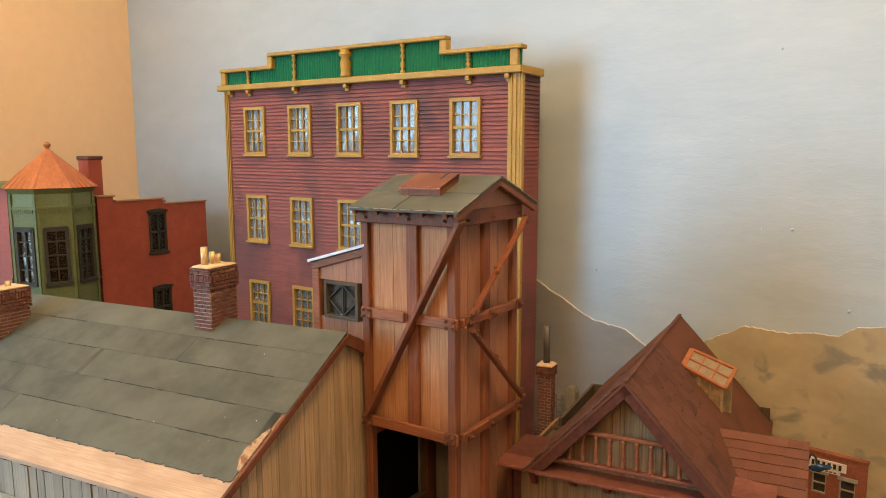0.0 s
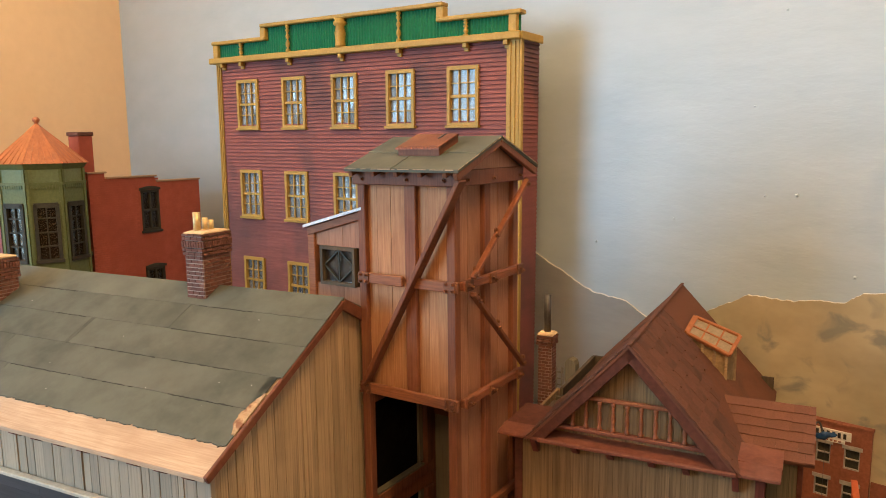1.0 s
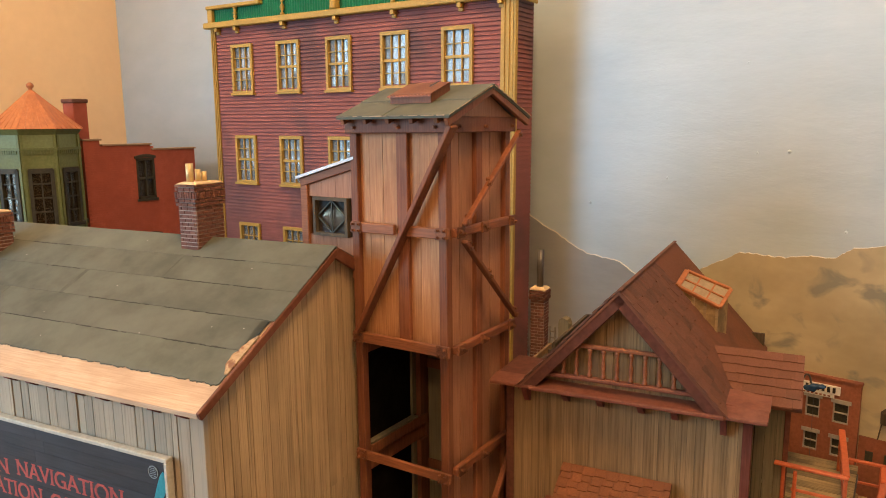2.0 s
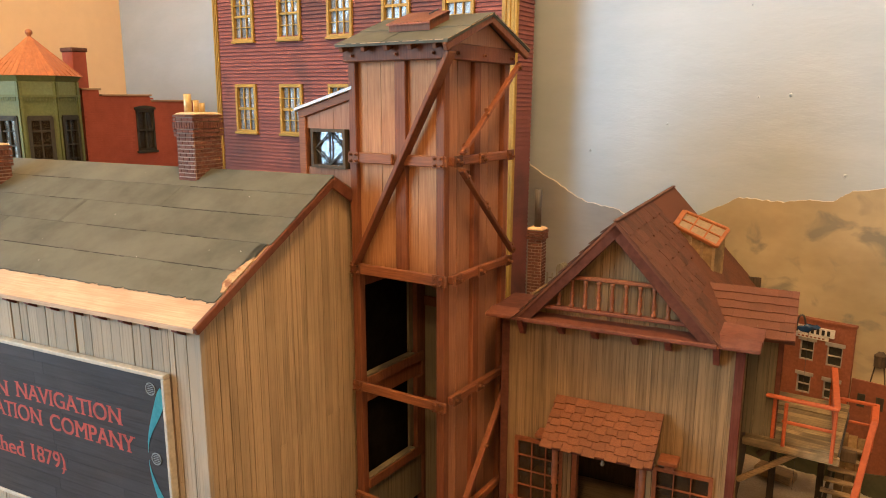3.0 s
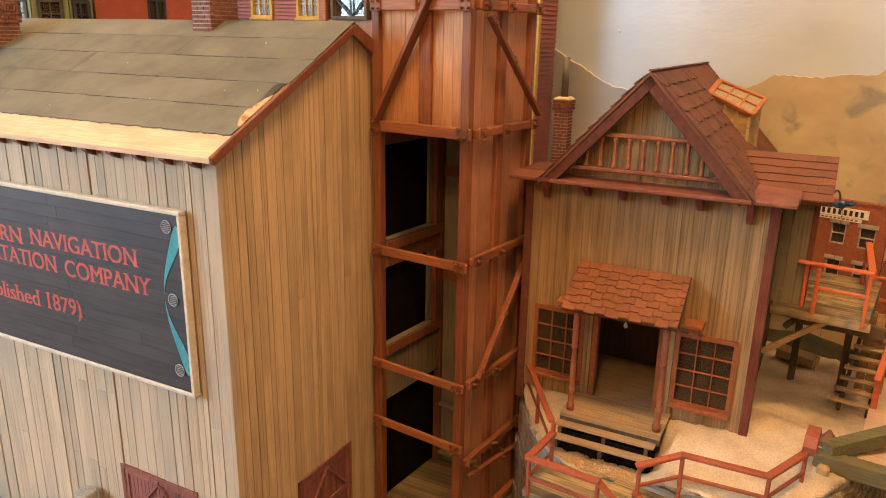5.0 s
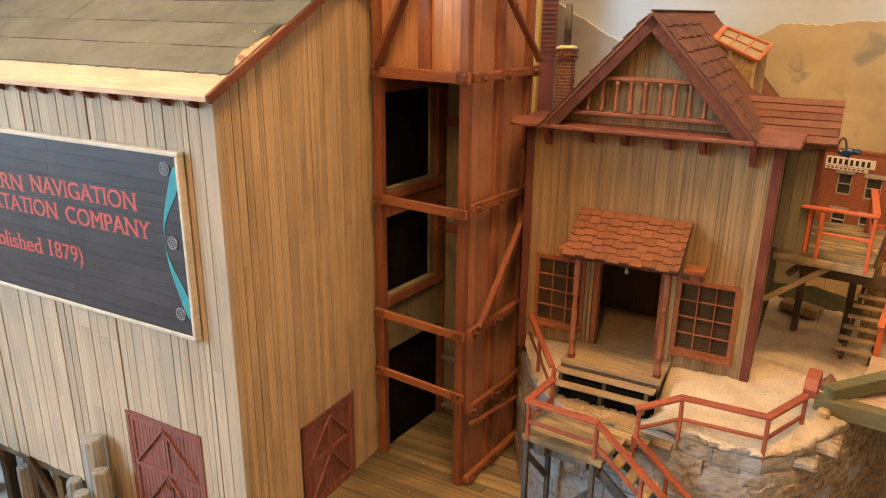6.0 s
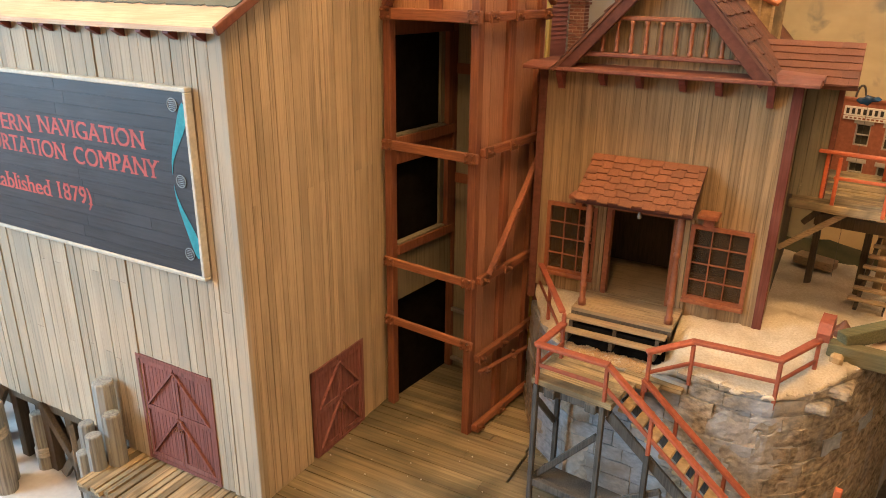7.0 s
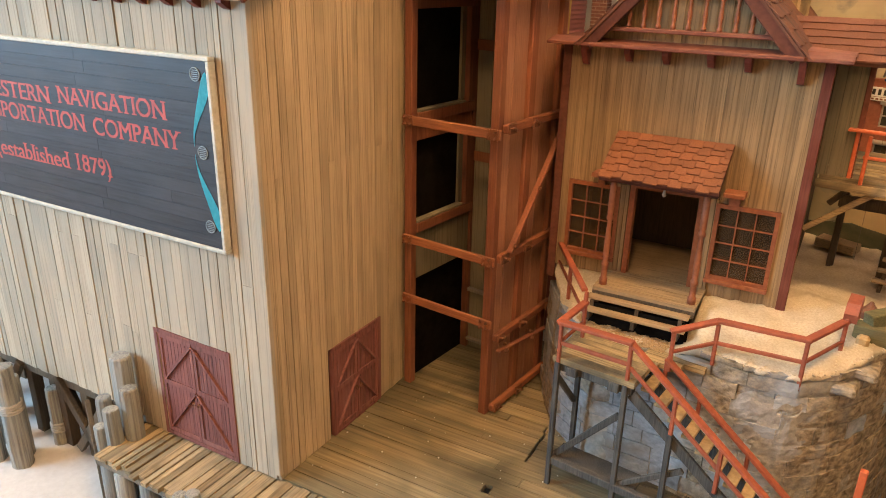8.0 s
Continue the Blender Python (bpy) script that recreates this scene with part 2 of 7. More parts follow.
M["sign_red"] = surface("sign_red_paint", (0.36, 0.062, 0.05), (0.47, 0.10, 0.08), 0.5, (700, 700, 700), (0.2, 0.05, 0.045), 90, 0.6, 0.1, 0.0)
M["sign_teal"] = surface("sign_teal_paint", (0.07, 0.42, 0.50), (0.13, 0.55, 0.62), 0.5, (300, 300, 300), rand=0.0)
M["white_sill"] = surface("white_sill", (0.5, 0.48, 0.45), (0.68, 0.65, 0.6), 0.7, (300, 300, 300), rand=0.0)
M["tin"] = surface("pale_tin_roof", (0.55, 0.57, 0.60), (0.75, 0.77, 0.8), 0.45, (300, 300, 300), (0.4, 0.4, 0.4), 40, 0.4, 0.2, 0.0, 0.5)
M["hatch_red"] = surface("red_painted_sheet", (0.22, 0.078, 0.042), (0.31, 0.115, 0.065), 0.6, (200, 200, 200), (0.17, 0.06, 0.035), 40, 0.4, 0.15, 0.0)
# near-black for sheets that stand in for shade inside openings
M["shade_black"] = surface("near_black_shade", (0.006, 0.005, 0.004), (0.012, 0.010, 0.008), 1.0, (100, 100, 100), rand=0.0, bump=0, spec=0.0)
M["grey_inner"] = surface("grey_inner_wall", (0.20, 0.165, 0.12), (0.30, 0.25, 0.185), 0.8, UP, rand=0.08)
M["wall_paint"] = surface("pale_blue_wall_paint", (0.385, 0.46, 0.515), (0.435, 0.51, 0.565), 0.5, (9, 9, 26), (0.41, 0.47, 0.51), 3, 0.5, 0.28, 0.0, 0.4, bump_size=0.005)
M["cream_wall"] = surface("peach_wall_paint", (0.83, 0.60, 0.36), (0.87, 0.635, 0.385), 0.6, (40, 40, 40), (0.81, 0.58, 0.34), 4, 0.5, 0.15, 0.0, 0.3)
M["ceiling_paint"] = surface("ceiling_paint", (0.76, 0.75, 0.73), (0.80, 0.79, 0.77), 0.8, (30, 30, 30), rand=0.0, bump=0.1)
M["floor_board"] = surface("floor_board", (0.20, 0.12, 0.06), (0.30, 0.19, 0.10), 0.5, (20, 300, 300), rand=0.0)
M["mountain_grey"] = surface("grey_mountain_paint", (0.25, 0.26, 0.265), (0.31, 0.32, 0.325), 0.7, (8, 8, 30), (0.36, 0.34, 0.30), 6, 0.6, 0.1, 0.0, contrast=(0.35, 0.65))
M["mountain_olive"] = surface("olive_mountain_paint", (0.33, 0.275, 0.165), (0.46, 0.385, 0.235), 0.7, (6, 6, 10), (0.17, 0.18, 0.15), 24, 0.75, 0.1, 0.0, contrast=(0.36, 0.64), stain_stretch=1.3, stain_range=(0.52, 0.64))
M["white_edge"] = surface("white_board_edge", (0.6, 0.57, 0.5), (0.74, 0.7, 0.62), 0.7, (300, 300, 300), rand=0.0)
# brighter copy of the house trim, with light on the eave put in
M["eave_red"] = surface("lit_red_eave", (0.13, 0.040, 0.022), (0.215, 0.072, 0.040), 0.6, (200, 200, 200), (0.27, 0.11, 0.065), 30, 0.5, 0.3, 0.1)
M["torn_wood"] = surface("torn_wood", (0.30, 0.175, 0.075), (0.52, 0.36, 0.20), 0.85, (300, 300, 300), (0.17, 0.06, 0.03), 120, 0.8, 0.6, 0.0, stain_range=(0.5, 0.6))
M["barge_brown"] = surface("worn_barge_paint", (0.105, 0.032, 0.017), (0.18, 0.062, 0.032), 0.65, (200, 200, 200), (0.25, 0.11, 0.06), 40, 0.5, 0.3, 0.1)
M["medal_rim"] = surface("grey_medal_rim", (0.22, 0.27, 0.29), (0.32, 0.38, 0.40), 0.6, (300, 300, 300), rand=0.0)
M["steel"] = surface("dark_steel_pipe", (0.06, 0.055, 0.05), (0.13, 0.12, 0.11), 0.45, (300, 300, 60), rand=0.0, metallic=0.6)
M["blue_plastic"] = surface("blue_enamel", (0.008, 0.03, 0.075), (0.015, 0.06, 0.16), 0.25, (200, 200, 200), rand=0.0, spec=0.6)
M["green_timber"] = surface("green_grey_timber", (0.07, 0.07, 0.032), (0.15, 0.14, 0.065), 0.8, ALONG, (0.2, 0.15, 0.07), 25, 0.5, 0.6, 0.15)
M["hill_paint"] = surface("sandy_hill_paint", (0.46, 0.33, 0.16), (0.56, 0.42, 0.22), 0.8, (20, 20, 20), rand=0.0, bump=0.1)
M["grey_lintel"] = surface("grey_lintel", (0.3, 0.27, 0.22), (0.4, 0.36, 0.3), 0.8, (200, 200, 200), rand=0.05)
M["white_paint"] = surface("white_sign_paint", (0.62, 0.58, 0.5), (0.74, 0.70, 0.62), 0.6, (200, 200, 200), rand=0.0)
M["dark_paint"] = surface("dark_sign_paint", (0.02, 0.015, 0.012), (0.04, 0.03, 0.02), 0.6, (200, 200, 200), rand=0.0)


def glazing(name, tint, haze, rough=0.06, bump=0.25, scale=120, deep=0.002, dust=(0.6, 0.6, 0.58)):
    """A thin clear sheet: see-through, glossy, a little wavy and hazy."""
    m = bpy.data.materials.new(name)
    m.use_nodes = True
    nt = m.node_tree
    n = nt.nodes
    out = n["Material Output"]
    n.remove(n["Principled BSDF"])
    tr = n.new("ShaderNodeBsdfTransparent")
    tr.inputs[0].default_value = (*tint, 1)
    df = n.new("ShaderNodeBsdfDiffuse")
    df.inputs[0].default_value = (*dust, 1)
    gl = n.new("ShaderNodeBsdfGlossy")
    gl.inputs["Roughness"].default_value = rough
    tc = n.new("ShaderNodeTexCoord")
    no = n.new("ShaderNodeTexNoise")
    no.inputs["Scale"].default_value = scale
    no.inputs["Detail"].default_value = 1
    link(nt, tc.outputs["Object"], no.inputs["Vector"])
    bp = n.new("ShaderNodeBump")
    bp.inputs["Strength"].default_value = bump
    bp.inputs["Distance"].default_value = deep
    link(nt, no.outputs["Fac"], bp.inputs["Height"])
    link(nt, bp.outputs[0], gl.inputs["Normal"])
    m1 = n.new("ShaderNodeMixShader")
    m1.inputs[0].default_value = haze
    link(nt, tr.outputs[0], m1.inputs[1])
    link(nt, df.outputs[0], m1.inputs[2])
    fr = n.new("ShaderNodeFresnel")
    fr.inputs[0].default_value = 1.4
    m2 = n.new("ShaderNodeMixShader")
    link(nt, fr.outputs[0], m2.inputs[0])
    link(nt, m1.outputs[0], m2.inputs[1])
    link(nt, gl.outputs[0], m2.inputs[2])
    link(nt, m2.outputs[0], out.inputs[0])
    return m


M["acetate"] = glazing("clear_acetate", (0.8, 0.82, 0.82), 0.2, 0.2, 0.6, 38, 0.006)
# dust film tinted tan to paint in the room's warm reflection
M["dusty_sheen_glass"] = glazing("dusty_sheen_glass", (0.62, 0.58, 0.5), 0.08, 0.25, 0.6, 60, 0.003, (0.34, 0.23, 0.13))
M["clear_pane"] = glazing("clear_pane", (0.75, 0.78, 0.8), 0.05, 0.04, 0.05, 40)

# ---- mesh tools; lengths in centimetres ----


def finish(name, bm, material, parent=None, label="", smooth=False, scale=CM):
    bmesh.ops.recalc_face_normals(bm, faces=bm.faces)
    me = bpy.data.meshes.new(name)
    for v in bm.verts:
        v.co *= scale
    bm.to_mesh(me)
    bm.free()
    me.materials.append(material)
    if smooth:
        for f in me.polygons:
            f.use_smooth = True
    ob = new(name, me)
    if parent:
        ob.parent = parent
    if label:
        ob["label"] = label
    return ob


def part(name, bm, material, parent, label="", smooth=False):
    return finish(name, bm, material, parent, label, smooth)


def root(name, x, y, z, deg, label, category, group=""):
    ob = new(name)
    ob.empty_display_size = 0.02
    ob.matrix_world = pose(x * CM, y * CM, z * CM, 0, 0, deg)
    return tagged(ob, label, category, group)


def hexa(bm, pts):
    """A block from its eight corners: four below, four above, in the same order."""
    v = [bm.verts.new(p) for p in pts]
    for f in ((0, 1, 2, 3), (4, 5, 6, 7), (0, 1, 5, 4), (1, 2, 6, 5), (2, 3, 7, 6), (3, 0, 4, 7)):
        bm.faces.new([v[i] for i in f])
    return v


def box(bm, x0, x1, y0, y1, z0, z1):
    return hexa(bm, [(x0, y0, z0), (x1, y0, z0), (x1, y1, z0), (x0, y1, z0), (x0, y0, z1), (x1, y0, z1), (x1, y1, z1), (x0, y1, z1)])


def boxed(x0, x1, y0, y1, z0, z1, bevel=0.0):
    bm = bmesh.new()
    box(bm, x0, x1, y0, y1, z0, z1)
    if bevel:
        bmesh.ops.bevel(bm, geom=bm.edges[:], offset=bevel, segments=1, affect="EDGES")
    return bm


def beam(p, q, w, h, up=(0, 0, 1), bevel=0.06, bm=None):
    """A straight timber from p to q, w wide across and h high."""
    bm = bm or bmesh.new()
    p, q = Vector(p), Vector(q)
    d = (q - p).normalized()
    s = d.cross(Vector(up)).normalized()
    t = s.cross(d).normalized()
    a, b = s * w / 2, t * h / 2
    hexa(bm, [p - a - b, p + a - b, q + a - b, q - a - b, p - a + b, p + a + b, q + a + b, q - a + b])
    if bevel:
        bmesh.ops.bevel(bm, geom=bm.edges[:], offset=bevel, segments=1, affect="EDGES")
    return bm


def rod(p, q, r0, r1=None, n=10, bm=None):
    """A round bar from p to q."""
    bm = bm or bmesh.new()
    p, q = Vector(p), Vector(q)
    r1 = r0 if r1 is None else r1
    d = (q - p)
    m = Matrix.Translation((p + q) / 2) @ d.to_track_quat("Z", "Y").to_matrix().to_4x4()
    bmesh.ops.create_cone(bm, cap_ends=True, segments=n, radius1=r0, radius2=r1, depth=d.length, matrix=m)
    return bm


def lathe(profile, x, y, n=12, bm=None):
    """A turned post: (radius, height) pairs round the upright axis at x, y."""
    bm = bm or bmesh.new()
    rings = []
    for r, z in profile:
        rings.append([bm.verts.new((x + r * math.cos(6.2832 * i / n), y + r * math.sin(6.2832 * i / n), z)) for i in range(n)])
    for a, b in zip(rings, rings[1:]):
        for i in range(n):
            bm.faces.new((a[i], a[(i + 1) % n], b[(i + 1) % n], b[i]))
    bm.faces.new(rings[0][::-1])
    bm.faces.new(rings[-1])
    return bm


def prism(outline, lo, hi, axis="y", bm=None):
    """An outline of pairs drawn out along an axis from lo to hi."""
    bm = bm or bmesh.new()

    def at(a, b, c):
        return {"y": (a, c, b), "x": (c, a, b), "z": (a, b, c)}[axis]
    low = [bm.verts.new(at(a, b, lo)) for a, b in outline]
    high = [bm.verts.new(at(a, b, hi)) for a, b in outline]
    bm.faces.new(low)
    bm.faces.new(high[::-1])
    for i in range(len(low)):
        j = (i + 1) % len(low)
        bm.faces.new((low[i], low[j], high[j], high[i]))
    return bm


def cut(a, b, holes):
    """The stretches of a..b that the holes leave."""
    parts = [(a, b)]
    for lo, hi in holes:
        nxt = []
        for s, e in parts:
            if hi <= s or lo >= e:
                nxt.append((s, e))
                continue
            if lo > s:
                nxt.append((s, lo))
            if hi < e:
                nxt.append((hi, e))
        parts = nxt
    return [(s, e) for s, e in parts if e - s > 0.05]


def planks(parent, mats, face, a0, a1, bottom, top, widths, holes=(), thick=0.25, seed=1, gap=0.05, name="plank", uneven=0.06, out=-1, axis="x", jag=0.0, butts=()):
    """Upright boards on a wall, each a piece of its own. face: where the wall's outer plane stands; holes: (a0, a1, z0, z1)."""
    rng = random.Random(seed)
    a = a0
    while a < a1 - 0.1:
        w = min(rng.uniform(*widths), a1 - a)
        if a1 - a - w < widths[0] * 0.5:
            w = a1 - a
        b = a + w
        mid = (a + b) / 2
        hz = [(h[2], h[3]) for h in holes if h[0] < mid < h[1]]
        for h in butts:   # some boards are butted
            if rng.random() < 0.3:
                h += rng.uniform(-0.3, 0.3)
                hz.append((h, h + 0.02))
        d = rng.uniform(0, uneven)
        e = gap * rng.uniform(0.3, 1.9) / 2
        j0 = rng.uniform(-jag, jag)
        tops = (top(a + e), top(b - e)) if callable(top) else (top, top)
        z_lo = (bottom(mid) if callable(bottom) else bottom) + j0
        for s, t in cut(z_lo, min(tops), hz):
            ta, tb = tops if t == min(tops) else (t, t)
            o, i = face + out * d, face - out * thick
            bm = bmesh.new()
            if axis == "x":
                hexa(bm, [(a + e, o, s), (b - e, o, s), (b - e, i, s), (a + e, i, s), (a + e, o, ta), (b - e, o, tb), (b - e, i, tb), (a + e, i, ta)])
            else:
                hexa(bm, [(o, a + e, s), (o, b - e, s), (i, b - e, s), (i, a + e, s), (o, a + e, ta), (o, b - e, tb), (i, b - e, tb), (i, a + e, ta)])
            part(name, bm, mats[rng.randrange(len(mats))], parent)
        a = b


def bolt(parent, x, y, z, axis="y", r=0.16, sign=-1, material=None):
    """A nut on a washer."""
    d = Vector({"y": (0, sign, 0), "x": (sign, 0, 0), "z": (0, 0, 1)}[axis])
    p = Vector((x, y, z))
    bm = rod(p - d * 0.05, p + d * 0.08, r * 1.25, n=8)
    rod(p, p + d * 0.28, r * 0.75, n=6, bm=bm)
    return part("bolt", bm, material or M["rust"], parent)

# ---- the room ----


def setting(name, bm, material, label):
    ob = finish(name, bm, material)
    return tagged(ob, label, "", "", "structure")


WALL_DEG = -9.7
wall_back = setting("wall_back", boxed(-135, 240, 0, 12, -100, 140), M["wall_paint"], "white painted plaster wall with brush marks")
wall_back.matrix_world = pose(-0.04, 0.406, 0, 0, 0, WALL_DEG)
# the side wall, with the opening of the daylight window
bm = bmesh.new()
for y0, y1, z0, z1 in ((-330, -205, -100, 140), (-95, 66, -100, 140), (-205, -95, -100, 26), (-205, -95, 132, 140)):
    box(bm, -149, -137, y0, y1, z0, z1)
setting("wall_side", bm, M["cream_wall"], "cream painted plaster wall")
setting("wall_far", boxed(-149, 240, -342, -330, -100, 140), M["cream_wall"], "cream painted plaster wall")
setting("wall_end", boxed(232, 244, -342, 60, -100, 140), M["cream_wall"], "cream painted plaster wall")
setting("floor", boxed(-149, 244, -342, 70, -106, -100), M["floor_board"], "brown wooden floor")
setting("ceiling", boxed(-149, 244, -342, 80, 140, 146), M["ceiling_paint"], "white painted ceiling")

# nail heads and blobs of paint on the wall
for u, z, r in ((0.05, 46.6, 0.2), (10.5, 50.2, 0.14), (30.1, 45.4, 0.2), (24.1, 53.5, 0.22), (20.8, 53.3, 0.14), (19.3, 63.0, 0.12), (22.1, 72.7, 0.14), (25.9, 36.2, 0.12), (29.6, 42.2, 0.12)):
    bm = bmesh.new()
    bmesh.ops.create_icosphere(bm, subdivisions=1, radius=r, matrix=Matrix.Translation((u, -0.05, z)))
    part("nail_head", bm, M["wall_paint"], wall_back, "", True)

# mountains painted on thin boards that are fixed to the wall
GREY_RIDGE = [(-30, 52), (-22, 49.5), (-16, 47.2), (-9.7, 44.4), (-7.2, 43.1), (-4.7, 42.0), (-2.4, 40.8), (-0.2, 39.9), (2.2, 39.55), (4.4, 39.4), (5.8, 38.6), (7.2, 37.9), (9, 37.0), (12, 36.4)]
OLIVE_RIDGE = [(9, 35.5), (12, 37.4), (14.5, 39.2), (16.7, 40.6), (17.9, 41.2), (19.8, 42.25), (21.6, 42.3), (23.2, 42.2), (24.6, 42.18), (26.8, 42.65), (28.2, 42.6), (29.5, 42.8), (30.3, 43.4), (31.1, 43.9), (33.4, 44.3), (38, 46), (46, 43), (60, 48), (90, 44)]


def backdrop(name, ridge, out, thick, material, label, edged=True, rim=0.07):
    def line(shift):
        rng = random.Random(5)
        pts = []
        for (a, z), (b, w) in zip(ridge, ridge[1:]):
            for k in range(4):
                s = k / 4
                pts.append((a + (b - a) * s, z + (w - z) * s + rng.uniform(-0.08, 0.08) + shift))
        return pts + [ridge[-1]]
    pts = line(0.0)
    board = setting(name, prism(pts + [(ridge[-1][0], -20), (ridge[0][0], -20)], -out - thick, -out), material, label)
    board.matrix_world = wall_back.matrix_world
    if not edged:
        return board
    edge = bmesh.new()
    for (a, z), (b, w) in zip(pts, pts[1:]):
        hexa(edge, [(a, -out - thick + 0.06, z), (b, -out - thick + 0.06, w), (b, -out, w), (a, -out, z),
                    (a, -out - thick + 0.06, z + rim), (b, -out - thick + 0.06, w + rim), (b, -out, w + rim), (a, -out, z + rim)])
    part("board_edge", edge, M["white_edge"], board)
    return board


backdrop("backdrop_grey_mountain", GREY_RIDGE, 0.05, 0.3, M["mountain_grey"], "grey mountain painted on a thin cut-out board")
TREE_RIDGE = [(14, 14.2), (20, 15.2), (24, 14.8), (28, 15.6), (33, 15.0), (40, 16.2), (60, 15)]
backdrop("backdrop_tree_line", TREE_RIDGE, 2.5, 0.2, M["tree_line"], "dark green tree line painted on a low board", False)
backdrop("backdrop_olive_mountain", OLIVE_RIDGE, 0.4, 0.35, M["mountain_olive"], "olive mountain painted on a thin cut-out board", True, 0.035)

table = setting("table_top", boxed(-128, 120, -46, 36, -12, -9, 0.3), M["table"], "white painted table under the model")
for k, (x, y) in enumerate(((-120, -40), (-120, 28), (110, -40), (110, 28))):
    setting("table_leg_%d" % (k + 1), boxed(x, x + 8, y, y + 8, -100, -12, 0.3), M["bare_wood"], "plain wooden leg of the table")

# ---- large red clapboard building ----
RB_X0, RB_X1, RB_Y, RB_D, RB_TOP = -66.0, -11.4, 33.0, 5.1, 71.6
red = root("clapboard_building", RB_X0 - 0.5, RB_Y, -8.35, 0, "tall dark red clapboard building with ochre windows and green parapet", "building")
red.matrix_world = red.matrix_world @ pose(0, 0, 0, 0, 0.55, 0)   # it leans a little
RB_W = RB_X1 - RB_X0
RB_Z = 9.0  # the root stands on the table


def rbz(z):
    return z + RB_Z


WIN_W, WIN_H = 4.7, 7.5
win_x = [-61.65 - RB_X0 + i * 9.95 for i in range(5)]
win_rows = [61.4, 47.3, 33.2, 19.1]
holes = [(x + 0.35, x + WIN_W - 0.35, rbz(z) + 0.3, rbz(z) + WIN_H - 0.35) for x in win_x for z in win_rows]
rng = random.Random(3)
PITCH = 0.55
z = rbz(-9.0)
rest = bmesh.new()
while z < rbz(RB_TOP):
    hz = [(h[0], h[1]) for h in holes if h[2] < z + PITCH / 2 < h[3]]
    spans = []
    for s, e in cut(0.6, RB_W - 1.4, hz):
        spans.append((s, e))
    for s, e in spans:
        low = z < rbz(31)
        b = rest if low else bmesh.new()
        o = rng.uniform(-0.025, 0.025)
        hexa(b, [(s, -0.19 + o, z + 0.03), (e, -0.19 + o, z + 0.03), (e, 0.2, z - 0.05), (s, 0.2, z - 0.05),
                 (s, 0.0, z + PITCH), (e, 0.0, z + PITCH), (e, 0.2, z + PITCH), (s, 0.2, z + PITCH)])
        if not low:
            part("clapboard", b, M["clapboard"], red)
    # the narrow side
    b = rest if z < rbz(31) else bmesh.new()
    x = RB_W - 0.1
    hexa(b, [(x + 0.19, 0.3, z + 0.03), (x + 0.19, RB_D, z + 0.03), (x - 0.2, RB_D, z - 0.05), (x - 0.2, 0.3, z - 0.05),
             (x + 0.02, 0.3, z + PITCH), (x + 0.02, RB_D, z + PITCH), (x - 0.2, RB_D, z + PITCH), (x - 0.2, 0.3, z + PITCH)])
    if z >= rbz(31):
        part("clapboard", b, M["clapboard"], red)
    z += PITCH
tagged(part("clapboard_below", rest, M["clapboard"], red), kind="stuff")
bm = bmesh.new()
box(bm, 0.1, RB_W - 0.4, RB_D - 0.3, RB_D, 0, rbz(RB_TOP))
box(bm, 0.1, 0.5, 0.25, RB_D, 0, rbz(RB_TOP))
box(bm, 0.1, RB_W - 0.4, 0.25, RB_D, rbz(RB_TOP) - 0.3, rbz(RB_TOP))
part("back_wall", bm, M["clapboard"], red)
# a pale lining behind the windows
part("lining", boxed(1, RB_W - 1, 2.2, 2.4, rbz(15), rbz(RB_TOP) - 1), M["grey_inner"], red, "pale grey lining sheet")


def sash_window(parent, x, z, w, h, y=0.0, mat=None, cols=3, rows=4, sill=0.35, glass=None, deep=0.45, bar=0.12, frame=0.44):
    """A framed window with glazing bars, its face towards -y."""
    mat = mat or M["ochre"]
    wnd = new("window")
    wnd.parent = parent
    wnd.location = (x * CM, y * CM, z * CM)
    wnd.empty_display_size = 0.01
    bm = bmesh.new()
    box(bm, 0, frame, -deep, 0.25, 0, h)
    box(bm, w - frame, w, -deep, 0.25, 0, h)
    box(bm, frame, w - frame, -deep, 0.25, h - frame * 1.1, h)
    box(bm, frame, w - frame, -deep, 0.25, 0, frame * 0.8)
    part("frame", bm, mat, wnd)
    if sill:
        part("sill", boxed(-sill * 0.5, w + sill * 0.5, -deep - 0.25, 0.1, -0.34, 0.0, 0.04), mat, wnd)
    x0, x1, z0, z1 = frame, w - frame, frame * 0.8, h - frame * 1.1
    for i in range(1, cols):
        c = x0 + (x1 - x0) * i / cols
        part("glazing_bar", boxed(c - bar / 2, c + bar / 2, -0.22, 0.02, z0, z1), mat, wnd)
    for i in range(1, rows):
        c = z0 + (z1 - z0) * i / rows
        meet = 2 * i == rows and sill > 0.3
        t = bar * (1.5 if meet else 0.5)
        part("meeting_rail" if meet else "glazing_bar", boxed(x0, x1, -0.25 if meet else -0.2, 0.01, c - t, c + t), mat, wnd)
    pane = part("pane", boxed(x0 - 0.1, x1 + 0.1, 0.05, 0.09, z0 - 0.1, z1 + 0.1), glass or M["acetate"], wnd)
    pane.visible_shadow = False
    return wnd


for z0 in win_rows:
    for x in win_x:
        sash_window(red, x, rbz(z0), WIN_W, WIN_H)
